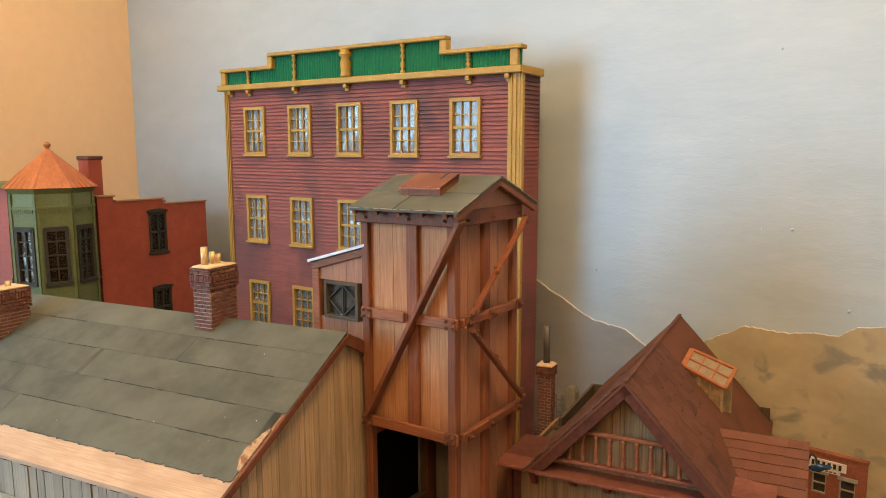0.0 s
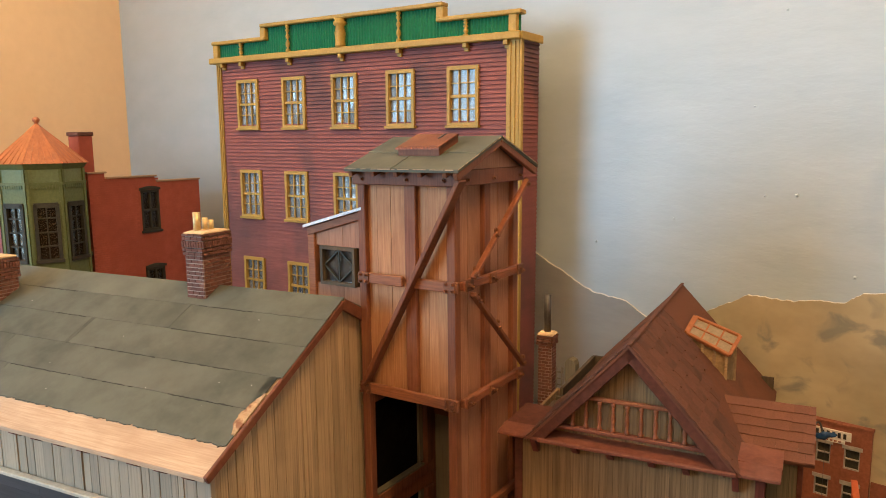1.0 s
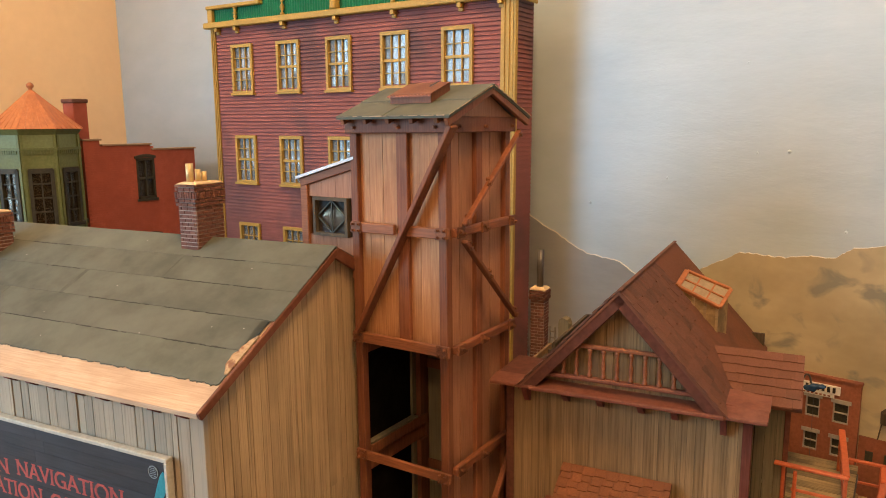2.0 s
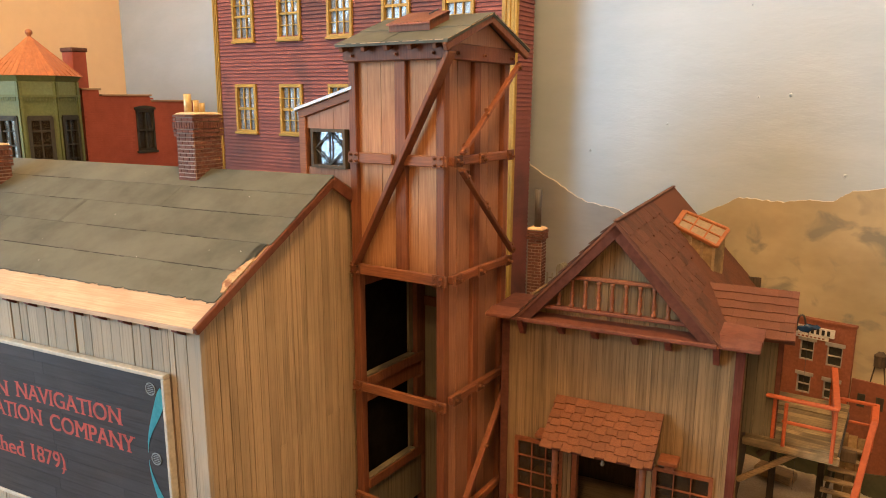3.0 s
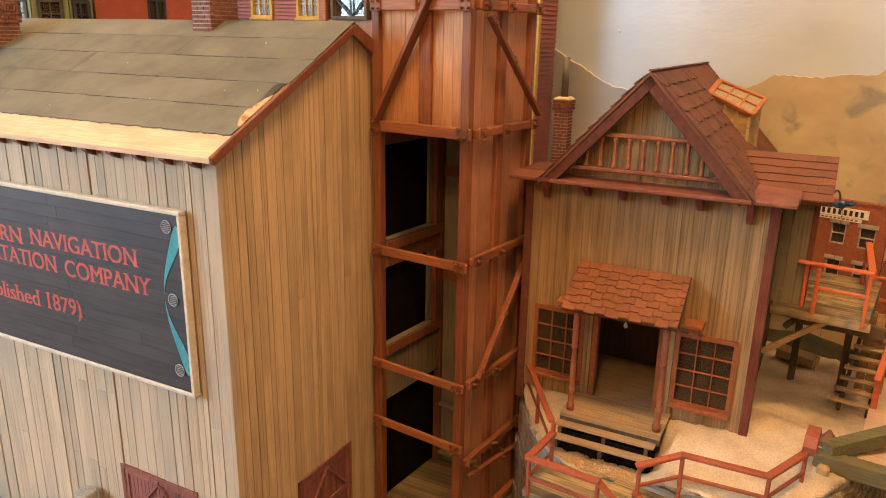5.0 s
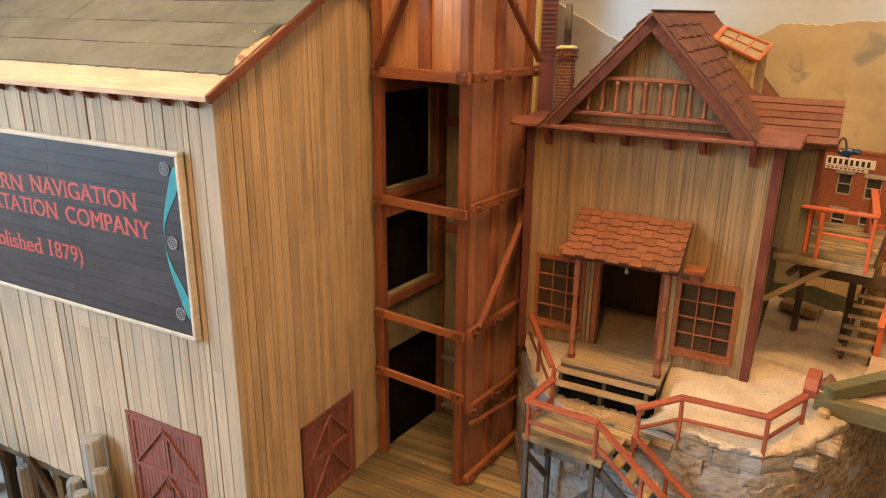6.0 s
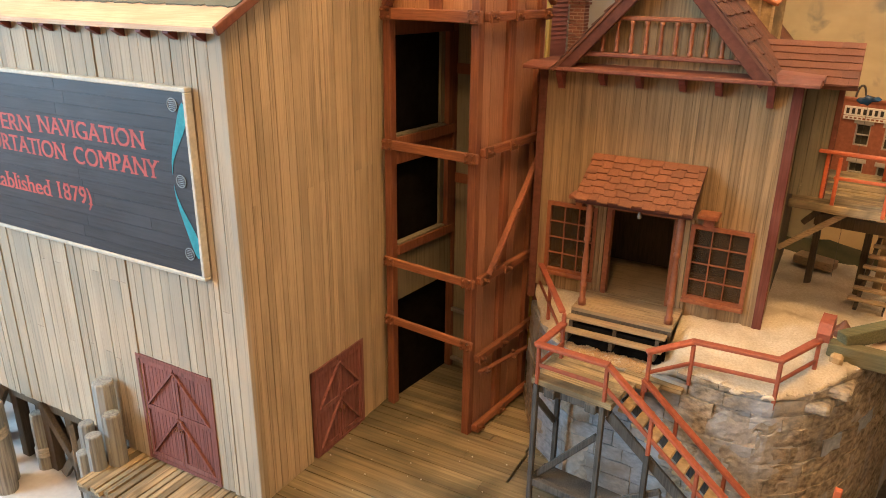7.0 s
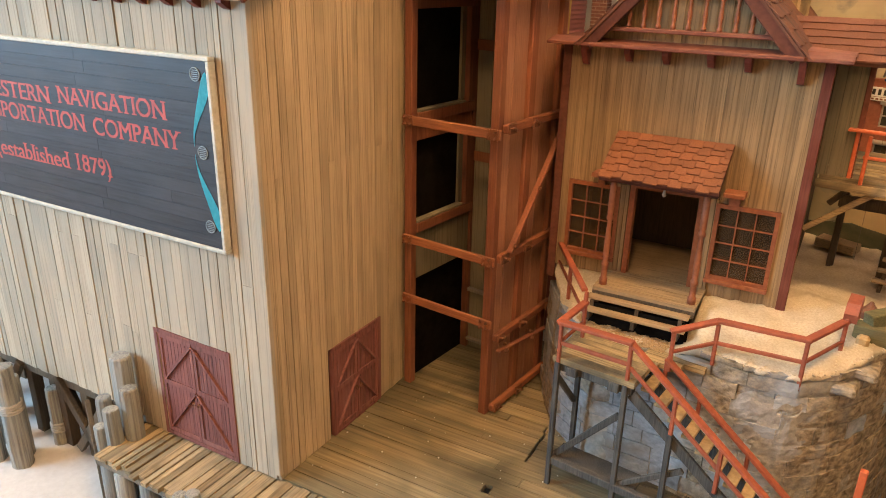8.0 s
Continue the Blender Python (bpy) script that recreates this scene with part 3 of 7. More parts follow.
# corner boards, cornice and the stepped parapet
for x0, x1 in ((-0.25, 0.75), (RB_W - 1.75, RB_W - 0.05)):
    bm = bmesh.new()
    box(bm, x0, x1, -0.35, 0.3, 0, rbz(RB_TOP))
    for k in (0.25, 0.62):
        c = x0 + (x1 - x0) * k
        box(bm, c, c + 0.18, -0.5, -0.35, 0, rbz(RB_TOP) - 0.2)
    part("corner_board", bm, M["ochre"], red)
part("side_corner_board", boxed(RB_W - 0.05, RB_W + 0.3, -0.3, 0.35, 0, rbz(RB_TOP), 0.05), M["ochre"], red)
part("cornice", boxed(-1.2, RB_W + 0.4, -1.1, 0.5, rbz(RB_TOP), rbz(RB_TOP) + 0.9, 0.12), M["ochre"], red)
part("side_cornice", boxed(RB_W + 0.4, RB_W + 0.6, -0.9, RB_D, rbz(RB_TOP) - 0.1, rbz(RB_TOP) + 0.9, 0.1), M["ochre"], red)
for x in (1.6, 5.9, 16.1, 26.4, 36.6, 47.1, 52.9):
    bm = boxed(x - 0.3, x + 0.3, -0.95, 0, rbz(RB_TOP) - 0.6, rbz(RB_TOP), 0.05)
    box(bm, x - 0.3, x + 0.3, -0.45, 0, rbz(RB_TOP) - 1.0, rbz(RB_TOP) - 0.6)
    part("bracket", bm, M["ochre"], red)
PZ = rbz(RB_TOP) + 0.9
steps = [(0.0, 11.1, 2.0), (11.1, 43.3, 3.9), (43.3, RB_W - 0.1, 2.0)]
for a, b, h in steps:
    n = int((b - a) / 0.25)
    wave = [(a + (b - a) * k / n, -0.25 if k % 2 else -0.1) for k in range(n + 1)]   # corrugated sheet
    bm = prism(wave + [(b, 0.2), (a, 0.2)], PZ, PZ + h, "z")
    part("parapet_sheet", bm, M["green_panel"], red, "green corrugated sheet")
    part("coping", boxed(a - 0.5, b + 0.5, -1.0, 0.6, PZ + h, PZ + h + 0.55, 0.12), M["ochre"], red)
for x, z1 in ((0.2, PZ + 2.0), (11.0, PZ + 3.9), (43.3, PZ + 3.9), (RB_W - 0.8, PZ + 2.3)):
    lo = PZ if x < 1 or x > 50 else PZ + 2.2
    part("parapet_post", boxed(x - 0.55, x + 0.55, -0.8, 0.4, lo, z1, 0.08), M["ochre"], red)
for x, h in ((5.9, 2.0), (16.1, 3.9), (36.6, 3.9), (47.1, 2.0)):
    prof = [(0.45, 0), (0.45, 0.08), (0.16, 0.14), (0.46, 0.26), (0.4, 0.36), (0.14, 0.46), (0.48, 0.58), (0.14, 0.7), (0.46, 0.8), (0.2, 0.88), (0.45, 0.92), (0.45, 1)]
    part("turned_baluster", lathe([(r * 0.75, PZ + t * h) for r, t in prof], x, -0.55, 10), M["ochre"], red, "", True)
part("middle_post", lathe([(r, PZ + t * 3.9) for r, t in [(0.75, 0), (0.75, 0.1), (0.7, 0.2), (0.8, 0.5), (0.6, 0.72), (0.95, 0.8), (0.95, 0.88), (0.7, 0.92), (0.9, 1)]], 26.4, -0.6, 12), M["ochre"], red, "", True)

# ---- brick corner building with the copper-roofed bay ----
brick = root("brick_corner_building", -90.5, 24.0, -9, 0, "red brick building with stepped parapet and dark windows", "building")
bm = bmesh.new()
yh = [(10.0, 13.8), ]
wins = [(10.0, 13.8, rbz(43.6), rbz(51.2)), (10.3, 14.1, rbz(28.9), rbz(36.5))]
ys = [0, 10.0, 13.9, 23.2]
box(bm, -40, -39, 0, 23.2, 0, rbz(53))
part("far_wall", bm, M["brick_red"], brick)
part("back_wall", boxed(-39, -0.6, 22.4, 23.2, 0, rbz(52)), M["brick_red"], brick)
part("flat_roof", boxed(-39, -0.6, 0.8, 22.4, rbz(51), rbz(51.6)), M["tarpaper"], brick)
for y0, y1, top in ((0, 3.1, 54.6), (3.1, 10.0, 53.6), (10.0, 13.2, 53.6), (13.2, 13.9, 52.6), (13.9, 23.2, 52.6)):
    gaps = [(wins[0][2], wins[0][3]), (wins[1][2], wins[1][3])] if y0 in (10.0, 13.2) else []
    for s, e in cut(0, rbz(top), gaps):
        part("side_wall", boxed(-0.6, 0, y0, y1, s, e), M["brick_red"], brick)
for y0, y1, top in ((-0.3, 3.4, 54.6), (3.4, 13.5, 53.6), (13.5, 23.4, 52.6)):
    part("coping", boxed(-0.9, 0.35, y0, y1, rbz(top), rbz(top) + 0.32, 0.06), M["tan_coping"], brick)
# brick courses of the side wall
rng = random.Random(8)
bm = bmesh.new()
z = rbz(29)
row = 0
while z < rbz(53.4):
    y = -0.5 * (row % 2) * 1.0
    while y < 23:
        lim = 52.5 if y > 13 else 53.5
        if z + 0.35 < rbz(lim) and not any(w[0] - 1 < y + 0.5 < w[1] + 0.2 and w[2] - 0.4 < z < w[3] + 0.3 for w in wins) and y > -0.1:
            o = rng.uniform(0.008, 0.022)
            box(bm, -0.1, o, y, min(y + 0.94, 23.2), z, z + 0.34)
        y += 1.0
    z += 0.4
    row += 1
tagged(part("brick_course", bm, M["brick_red"], brick), kind="stuff")
# black sheet paints in the dark behind the side windows
part("inside_lining", boxed(-3, -2.6, 8, 16, rbz(27), rbz(52)), M["shade_black"], brick)
for y0, y1, z0, z1 in wins:
    wnd = new("window")
    wnd.parent = brick
    bm = bmesh.new()
    for a, b, c, d in ((y0, y0 + 0.4, z0, z1), (y1 - 0.4, y1, z0, z1), (y0, y1, z0, z0 + 0.4), (y0, y1, z1 - 0.5, z1), (y0, y1, (z0 + z1) / 2 - 0.2, (z0 + z1) / 2 + 0.2), ((y0 + y1) / 2 - 0.12, (y0 + y1) / 2 + 0.12, z0, z1)):
        box(bm, -0.4, 0.14, a, b, c, d)
    part("frame", bm, M["dark_frame"], wnd)
    part("sill", boxed(-0.2, 0.4, y0 - 0.3, y1 + 0.3, z0 - 0.45, z0, 0.05), M["dark_frame"], wnd)
    arc = [(y0 - 0.3 + (y1 - y0 + 0.6) * k / 8, 0.35 * math.sin(math.pi * k / 8)) for k in range(9)]
    bm = prism([(a, z1 - 0.1 + b * 0.5) for a, b in arc] + [(a, z1 + 0.35 + b) for a, b in arc[::-1]], -0.2, 0.3, "x")
    part("arched_head", bm, M["dark_frame"], wnd)
    part("pane", boxed(-0.3, -0.26, y0 + 0.3, y1 - 0.3, z0 + 0.3, z1 - 0.3), M["dusty_sheen_glass"], wnd)
part("roof_chimney", boxed(-6.9, -3.6, 1.0, 3.6, rbz(51), rbz(61.2), 0.1), M["brick_red"], brick)
part("roof_chimney_cap", boxed(-7.1, -3.4, 0.8, 3.8, rbz(61.2), rbz(61.9), 0.12), M["chimney_brick"], brick)
# pink street front
bm = bmesh.new()
for s, e in cut(-39, -7, [(-19.5, -15.5)]):
    box(bm, s, e, -0.4, 0.6, 0, rbz(55.5))
box(bm, -19.5, -15.5, -0.4, 0.6, 0, rbz(43))
box(bm, -19.5, -15.5, -0.4, 0.6, rbz(51.5), rbz(55.5))
part("street_front", bm, M["pink_wall"], brick, "pink painted street front")
bm = bmesh.new()
for a, b, c, d in ((-19.5, -19, 43, 51.5), (-16, -15.5, 43, 51.5), (-19, -16, 43, 43.5), (-19, -16, 51, 51.5), (-19, -16, 47, 47.4), (-17.6, -17.4, 43, 51.5)):
    box(bm, a, b, -0.9, 0.2, rbz(c), rbz(d))
part("front_window_frame", bm, M["dark_frame"], brick)
part("front_cornice", boxed(-39, -6, -1.6, 0.8, rbz(55.5), rbz(57), 0.2), M["sage_light"], brick)
# the bay: an eight-sided turret at the corner
BX, BY, BR = -2.7, -6.6, 6.75
bay = new("corner_bay")
bay.parent = brick
bay.location = (BX * CM, BY * CM, 0)
tagged(bay, "sage green corner bay with a copper roof")


def ring(r, z, n=8, turn=-2.5):
    return [(r * math.cos(radians(turn + 360 / n * i)), r * math.sin(radians(turn + 360 / n * i)), z) for i in range(n)]


def drum(bm, r0, z0, r1, z1, n=8, turn=-2.5, caps=True):
    a = [bm.verts.new(p) for p in ring(r0, z0, n, turn)]
    b = [bm.verts.new(p) for p in ring(r1, z1, n, turn)]
    for i in range(n):
        bm.faces.new((a[i], a[(i + 1) % n], b[(i + 1) % n], b[i]))
    if caps:
        bm.faces.new(a[::-1])
        bm.faces.new(b)
    return bm


BAY_Z0, BAY_W0, BAY_W1, BAY_TOP = rbz(-9), rbz(41.0), rbz(50.2), rbz(56.2)
part("base", drum(bmesh.new(), BR, BAY_Z0, BR, BAY_W0 - 0.4), M["sage"], bay)
part("upper_band", drum(bmesh.new(), BR, BAY_W1 + 0.4, BR, BAY_TOP - 2.6), M["sage"], bay)
part("frieze", drum(bmesh.new(), BR - 0.1, BAY_TOP - 2.6, BR - 0.1, BAY_TOP - 0.4), M["sage_light"], bay)
bm = drum(bmesh.new(), BR, BAY_TOP - 0.4, BR + 0.7, BAY_TOP + 0.5)
drum(bm, BR + 0.35, BAY_TOP - 2.9, BR + 0.35, BAY_TOP - 2.5)
part("bay_cornice", bm, M["sage"], bay)
# black drum paints in the dark behind the bay windows
part("core", drum(bmesh.new(), BR - 1.6, BAY_W0 - 0.5, BR - 2.2, BAY_W1 + 0.5), M["shade_black"], bay)
side_len = 2 * BR * math.sin(radians(22.5))
ap = BR * math.cos(radians(22.5))
for i in range(8):
    m = pose(0, 0, 0, 0, 0, 45 * i - 25)
    bm = bmesh.new()
    for s in (-1, 1):
        box(bm, ap - 0.6, ap + 0.02, *sorted((s * side_len / 2, s * (side_len / 2 - 0.75))), BAY_W0 - 0.4, BAY_W1 + 0.4)
        box(bm, ap - 0.2, ap + 0.22, *sorted((s * (side_len / 2 - 0.02), s * (side_len / 2 - 0.45))), BAY_W0 - 9, BAY_TOP - 0.4)
    box(bm, ap - 0.6, ap + 0.02, -side_len / 2 + 0.75, side_len / 2 - 0.75, BAY_W1 - 0.1, BAY_W1 + 0.4)
    pier = part("corner_pier", bm, M["sage"], bay)
    pier.matrix_local = m
    hw = side_len / 2 - 0.85
    bm = bmesh.new()
    box(bm, ap - 0.4, ap + 0.3, -hw - 0.15, -hw + 0.4, BAY_W0, BAY_W1)
    box(bm, ap - 0.4, ap + 0.3, hw - 0.4, hw + 0.15, BAY_W0, BAY_W1)
    box(bm, ap - 0.4, ap + 0.3, -hw, hw, BAY_W1 - 0.6, BAY_W1 + 0.2)
    box(bm, ap - 0.4, ap + 0.5, -hw - 0.3, hw + 0.3, BAY_W0 - 0.4, BAY_W0 + 0.2)
    for k in (1, 2, 3):
        z = BAY_W0 + (BAY_W1 - BAY_W0) * k / 4
        box(bm, ap - 0.25, ap + 0.05, -hw, hw, z - 0.12, z + 0.12)
    box(bm, ap - 0.25, ap + 0.04, -0.1, 0.1, BAY_W0, BAY_W1)
    wf = part("bay_window", bm, M["dark_frame"], bay)
    wf.matrix_local = m
    pn = part("bay_pane", boxed(ap - 0.3, ap - 0.26, -hw, hw, BAY_W0, BAY_W1), M["dusty_sheen_glass"], bay)
    pn.matrix_local = m
    for k in range(9):
        y = -side_len / 2 + 0.8 + k * (side_len - 1.6) / 8
        t = part("dentil", boxed(ap, ap + 0.22, y - 0.16, y + 0.16, BAY_TOP - 3.5, BAY_TOP - 2.9), M["sage"], bay)
        t.matrix_local = m
# copper roof with standing seams
roof_bm = drum(bmesh.new(), BR + 0.85, BAY_TOP + 0.5, 0.25, BAY_TOP + 7.0)
part("bay_roof", roof_bm, M["copper_roof"], bay, "copper coloured pointed roof")
seams = bmesh.new()
for i in range(8):
    p0, p1 = Vector(ring(BR + 0.85, BAY_TOP + 0.5)[i]), Vector(ring(BR + 0.85, BAY_TOP + 0.5)[(i + 1) % 8])
    tip = Vector((0, 0, BAY_TOP + 7.0))
    for k in range(0, 5):
        s = k / 5
        foot = p0.lerp(p1, s)
        end = foot.lerp(tip, 0.98 if k == 0 else 0.95)
        beam(foot, end, 0.14 if k else 0.22, 0.2, (0, 0, 1), 0, seams)
tagged(part("roof_seam", seams, M["copper_roof"], bay), kind="stuff")
ball = lathe([(0.3, BAY_TOP + 6.8), (0.3, BAY_TOP + 7.1), (0.55, BAY_TOP + 7.4), (0.6, BAY_TOP + 7.7), (0.4, BAY_TOP + 8.0), (0.1, BAY_TOP + 8.15)], 0, 0, 10)
part("finial", ball, M["copper_roof"], bay, "", True)

# ---- warehouse with the grey roof ----
WH = root("warehouse", -8.15, -18.1, -9, 7.0, "plank-sided warehouse with grey tar-paper roof", "warehouse")
WL, WD, EAVE, RIDGE, RV = -72.0, 31.0, rbz(38.0), rbz(46.0), 15.5


def wh_top(v):
    return EAVE - 0.5 + (RIDGE - EAVE) * (v / RV if v < RV else (2 * RV - v) / RV)


d1 = (-13.25, -4.5, rbz(0.0), rbz(10.6))
d2 = (7.1, 14.5, rbz(-0.2), rbz(8.9))
planks(WH, [M["siding_grey"]], 0.0, WL, -0.3, lambda u: rbz(0.0) if u > -16.6 else rbz(0.7), EAVE - 0.3, (0.5, 1.4), [d1], 0.3, 11, 0.06, "plank", 0.12, -1, "x", 0.12, (rbz(9.6), rbz(17.2), rbz(25.5)))
planks(WH, [M["siding_end"]], 0.0, 0.0, 20.2, rbz(0.0), lambda v: wh_top(v) + 0.3, (0.45, 1.1), [d2], 0.3, 12, 0.05, "plank", 0.06, 1, "y", 0.0, (rbz(25.3),))
bm = bmesh.new()
box(bm, WL, -0.4, 0.32, 0.6, rbz(0.9), EAVE - 0.6)
prism([(20.2, rbz(0)), (WD, rbz(0)), (WD, EAVE - 1), (RV, RIDGE - 1), (20.2, wh_top(20.2) - 0.2)], -0.5, -0.1, "x", bm)
prism([(0.6, rbz(0)), (20.2, rbz(0)), (20.2, wh_top(20.2) - 0.6), (RV, RIDGE - 1.1), (0.6, EAVE - 0.9)], -0.6, -0.32, "x", bm)
box(bm, WL, -0.5, WD - 0.4, WD, rbz(0), EAVE - 1)
prism([(0.3, rbz(0)), (WD, rbz(0)), (WD, EAVE - 1), (RV, RIDGE - 1), (0.3, EAVE - 1)], WL, WL + 0.4, "x", bm)
box(bm, WL + 0.4, -0.6, 0.6, WD - 0.4, rbz(0.4), rbz(0.8))
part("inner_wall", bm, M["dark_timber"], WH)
part("corner_trim", boxed(-0.55, 0.06, -0.14, 0.3, rbz(0.4), EAVE - 0.4, 0.05), M["siding_grey"], WH)
slope = math.atan2(RIDGE - EAVE, RV)


def roof_panel(v0, v1, x0, x1, up, thick):
    """A sheet lying on the slope between v0 and v1, from the front eave to the ridge."""
    def zz(v):
        return EAVE + (RIDGE - EAVE) * v / RV + up
    bm = bmesh.new()
    hexa(bm, [(x0, v0, zz(v0)), (x1, v0, zz(v0)), (x1, v1, zz(v1)), (x0, v1, zz(v1)),
              (x0, v0, zz(v0) + thick), (x1, v0, zz(v0) + thick), (x1, v1, zz(v1) + thick), (x0, v1, zz(v1) + thick)])
    return bm


part("eave_board", roof_panel(-1.0, RV, WL, 0.34, -0.05, 0.35), M["bare_wood"], WH, "bare wooden roof deck showing at the eave")
# tar paper laid in lapped strips with torn lower edges
rng = random.Random(21)


def tar_strip(v0, v1, x0, x1, up, ragged, seed, thick=0.07, end=0.0):
    """A strip of tar paper on the front slope; its lower edge and its right end are torn."""
    r = random.Random(seed)
    n = max(4, int((x1 - x0) / 0.12))
    bm = bmesh.new()
    cols = []
    for k in range(n + 1):
        x = x0 + (x1 - x0) * k / n
        lo = v0 + ragged * (noise.noise(Vector((x * 1.3, seed, 0))) + 0.7 * noise.noise(Vector((x * 4.0, seed, 5)))) + r.uniform(-0.3, 0.3) * ragged
        xs = [x - (end * (0.5 + noise.noise(Vector((q * 3.0, seed, 9)))) if k == n else 0) for q in range(3)]
        col = []
        for up_, z in ((0.0, 0), (thick, 1)):
            for q, v in enumerate((lo, (lo + v1) / 2, v1)):
                zz = EAVE + (RIDGE - EAVE) * v / RV + up + up_
                col.append(bm.verts.new((xs[q], v, zz)))
        cols.append(col)
    for a, b in zip(cols, cols[1:]):
        for p, q in ((3, 4), (4, 5)):
            bm.faces.new((a[p], b[p], b[q], a[q]))
            bm.faces.new((a[p - 3], a[q - 3], b[q - 3], b[p - 3]))
        bm.faces.new((a[0], b[0], b[3], a[3]))
        bm.faces.new((a[2], a[5], b[5], b[2]))
    for c in (cols[0], cols[-1]):
        bm.faces.new((c[0], c[1], c[4], c[3]))
        bm.faces.new((c[1], c[2], c[5], c[4]))
    return bm


for k, (v0, v1) in enumerate(((1.25, 4.5), (4.2, 7.4), (7.1, 10.4), (10.1, 13.2), (12.9, RV + 0.05))):
    x = WL
    cuts = sorted(rng.uniform(WL + 6, -10) for _ in range(2)) + [(0.4, 0.3, 0.62, 0.62, 0.62)[k]]
    for c in cuts:
        last = c == cuts[-1]
        up = 0.3 + 0.05 * (k + 1)
        part("tar_paper_strip", tar_strip(v0, v1, x, c - 0.05, up, 0.13 if k == 0 else 0.06, k * 7 + int(-c), 0.07, (0.3, 1.7, 0, 0, 0)[k] if last else 0.0), M["tarpaper"], WH)
        if k:
            a = x + rng.uniform(0, 0.3) * (c - x)
            b = c - rng.uniform(0.02, 0.3) * (c - x)
            while a < b - 2:   # broken runs of tar along the lap
                e = min(b, a + rng.uniform(2.0, 9.0))
                if rng.random() < 0.62:
                    part("tar_line", tar_strip(v0 - 0.04, v0 + rng.uniform(-0.01, 0.03), a, e, up + 0.015, 0.05, k * 5 + int(-a), 0.04), M["tar_black"], WH)
                a = e + rng.uniform(0.2, 3.0)
        x = c
# tar paper torn away beside the barge board, bare wood showing
bm = bmesh.new()
rim = []
for k in range(15):
    v = 2.1 + 3.5 * k / 14
    reach = 0.2 + 0.8 * max(0.0, 1 - abs(v - 3.7) / 1.9) ** 0.8 + 0.22 * noise.noise(Vector((v * 2.3, 4.1, 0.7)))
    z = EAVE + (RIDGE - EAVE) * v / RV
    rim.append([bm.verts.new((x, v, z + up)) for x, up in ((0.3, 0.3), (0.3, 0.5), (0.3 - reach * 0.6, 0.5 + 0.05 * noise.noise(Vector((v * 4, 1.3, 2.2)))), (0.3 - reach, 0.49), (0.3 - reach, 0.3))])
for a, b in zip(rim, rim[1:]):
    for i in range(4):
        bm.faces.new((a[i], b[i], b[i + 1], a[i + 1]))
for a in (rim[0], rim[-1]):
    bm.faces.new(a)
bmesh.ops.recalc_face_normals(bm, faces=bm.faces)
part("torn_patch", bm, M["torn_wood"], WH, "pale bare wood where the tar paper is torn")
bm = bmesh.new()
for k in range(16):   # crumbs of pale dust on the roof
    x, v, r = rng.uniform(-45, 0), rng.uniform(2, 15), rng.uniform(0.02, 0.05)
    bmesh.ops.create_icosphere(bm, subdivisions=1, radius=r, matrix=Matrix.Translation((x, v, EAVE + (RIDGE - EAVE) * v / RV + 0.42 + 0.05 * min(4, int(v / 3)))))
tagged(part("dust", bm, M["white_sill"], WH), kind="stuff")
bm = bmesh.new()
hexa(bm, [(WL, RV, RIDGE), (0.6, RV, RIDGE), (0.6, WD + 1, EAVE), (WL, WD + 1, EAVE), (WL, RV, RIDGE + 0.6), (0.6, RV, RIDGE + 0.6), (0.6, WD + 1, EAVE + 0.6), (WL, WD + 1, EAVE + 0.6)])
part("rear_roof", bm, M["tarpaper"], WH)
# maroon barge boards on the gable
for p, q in (((0.5, -0.98, EAVE - 0.42), (0.5, RV + 0.1, RIDGE + 0.1)), ((0.5, RV - 0.1, RIDGE + 0.1), (0.5, 20.4, wh_top(20.4) + 0.45))):
    part("barge_board", beam(p, q, 0.32, 0.66 if q[1] < 18 else 1.0, bevel=0.06), M["barge_brown"], WH)
# rafter ends under the eave
x = -1.6
while x > -62:
    bm = prism([(-0.85, EAVE - 0.45), (0.1, EAVE - 0.2), (0.1, EAVE - 1.25), (-0.3, EAVE - 1.1), (-0.85, EAVE - 0.75)], x - 0.26, x + 0.26, "x")
    part("rafter_end", bm, M["maroon"], WH)
    x -= 2.62


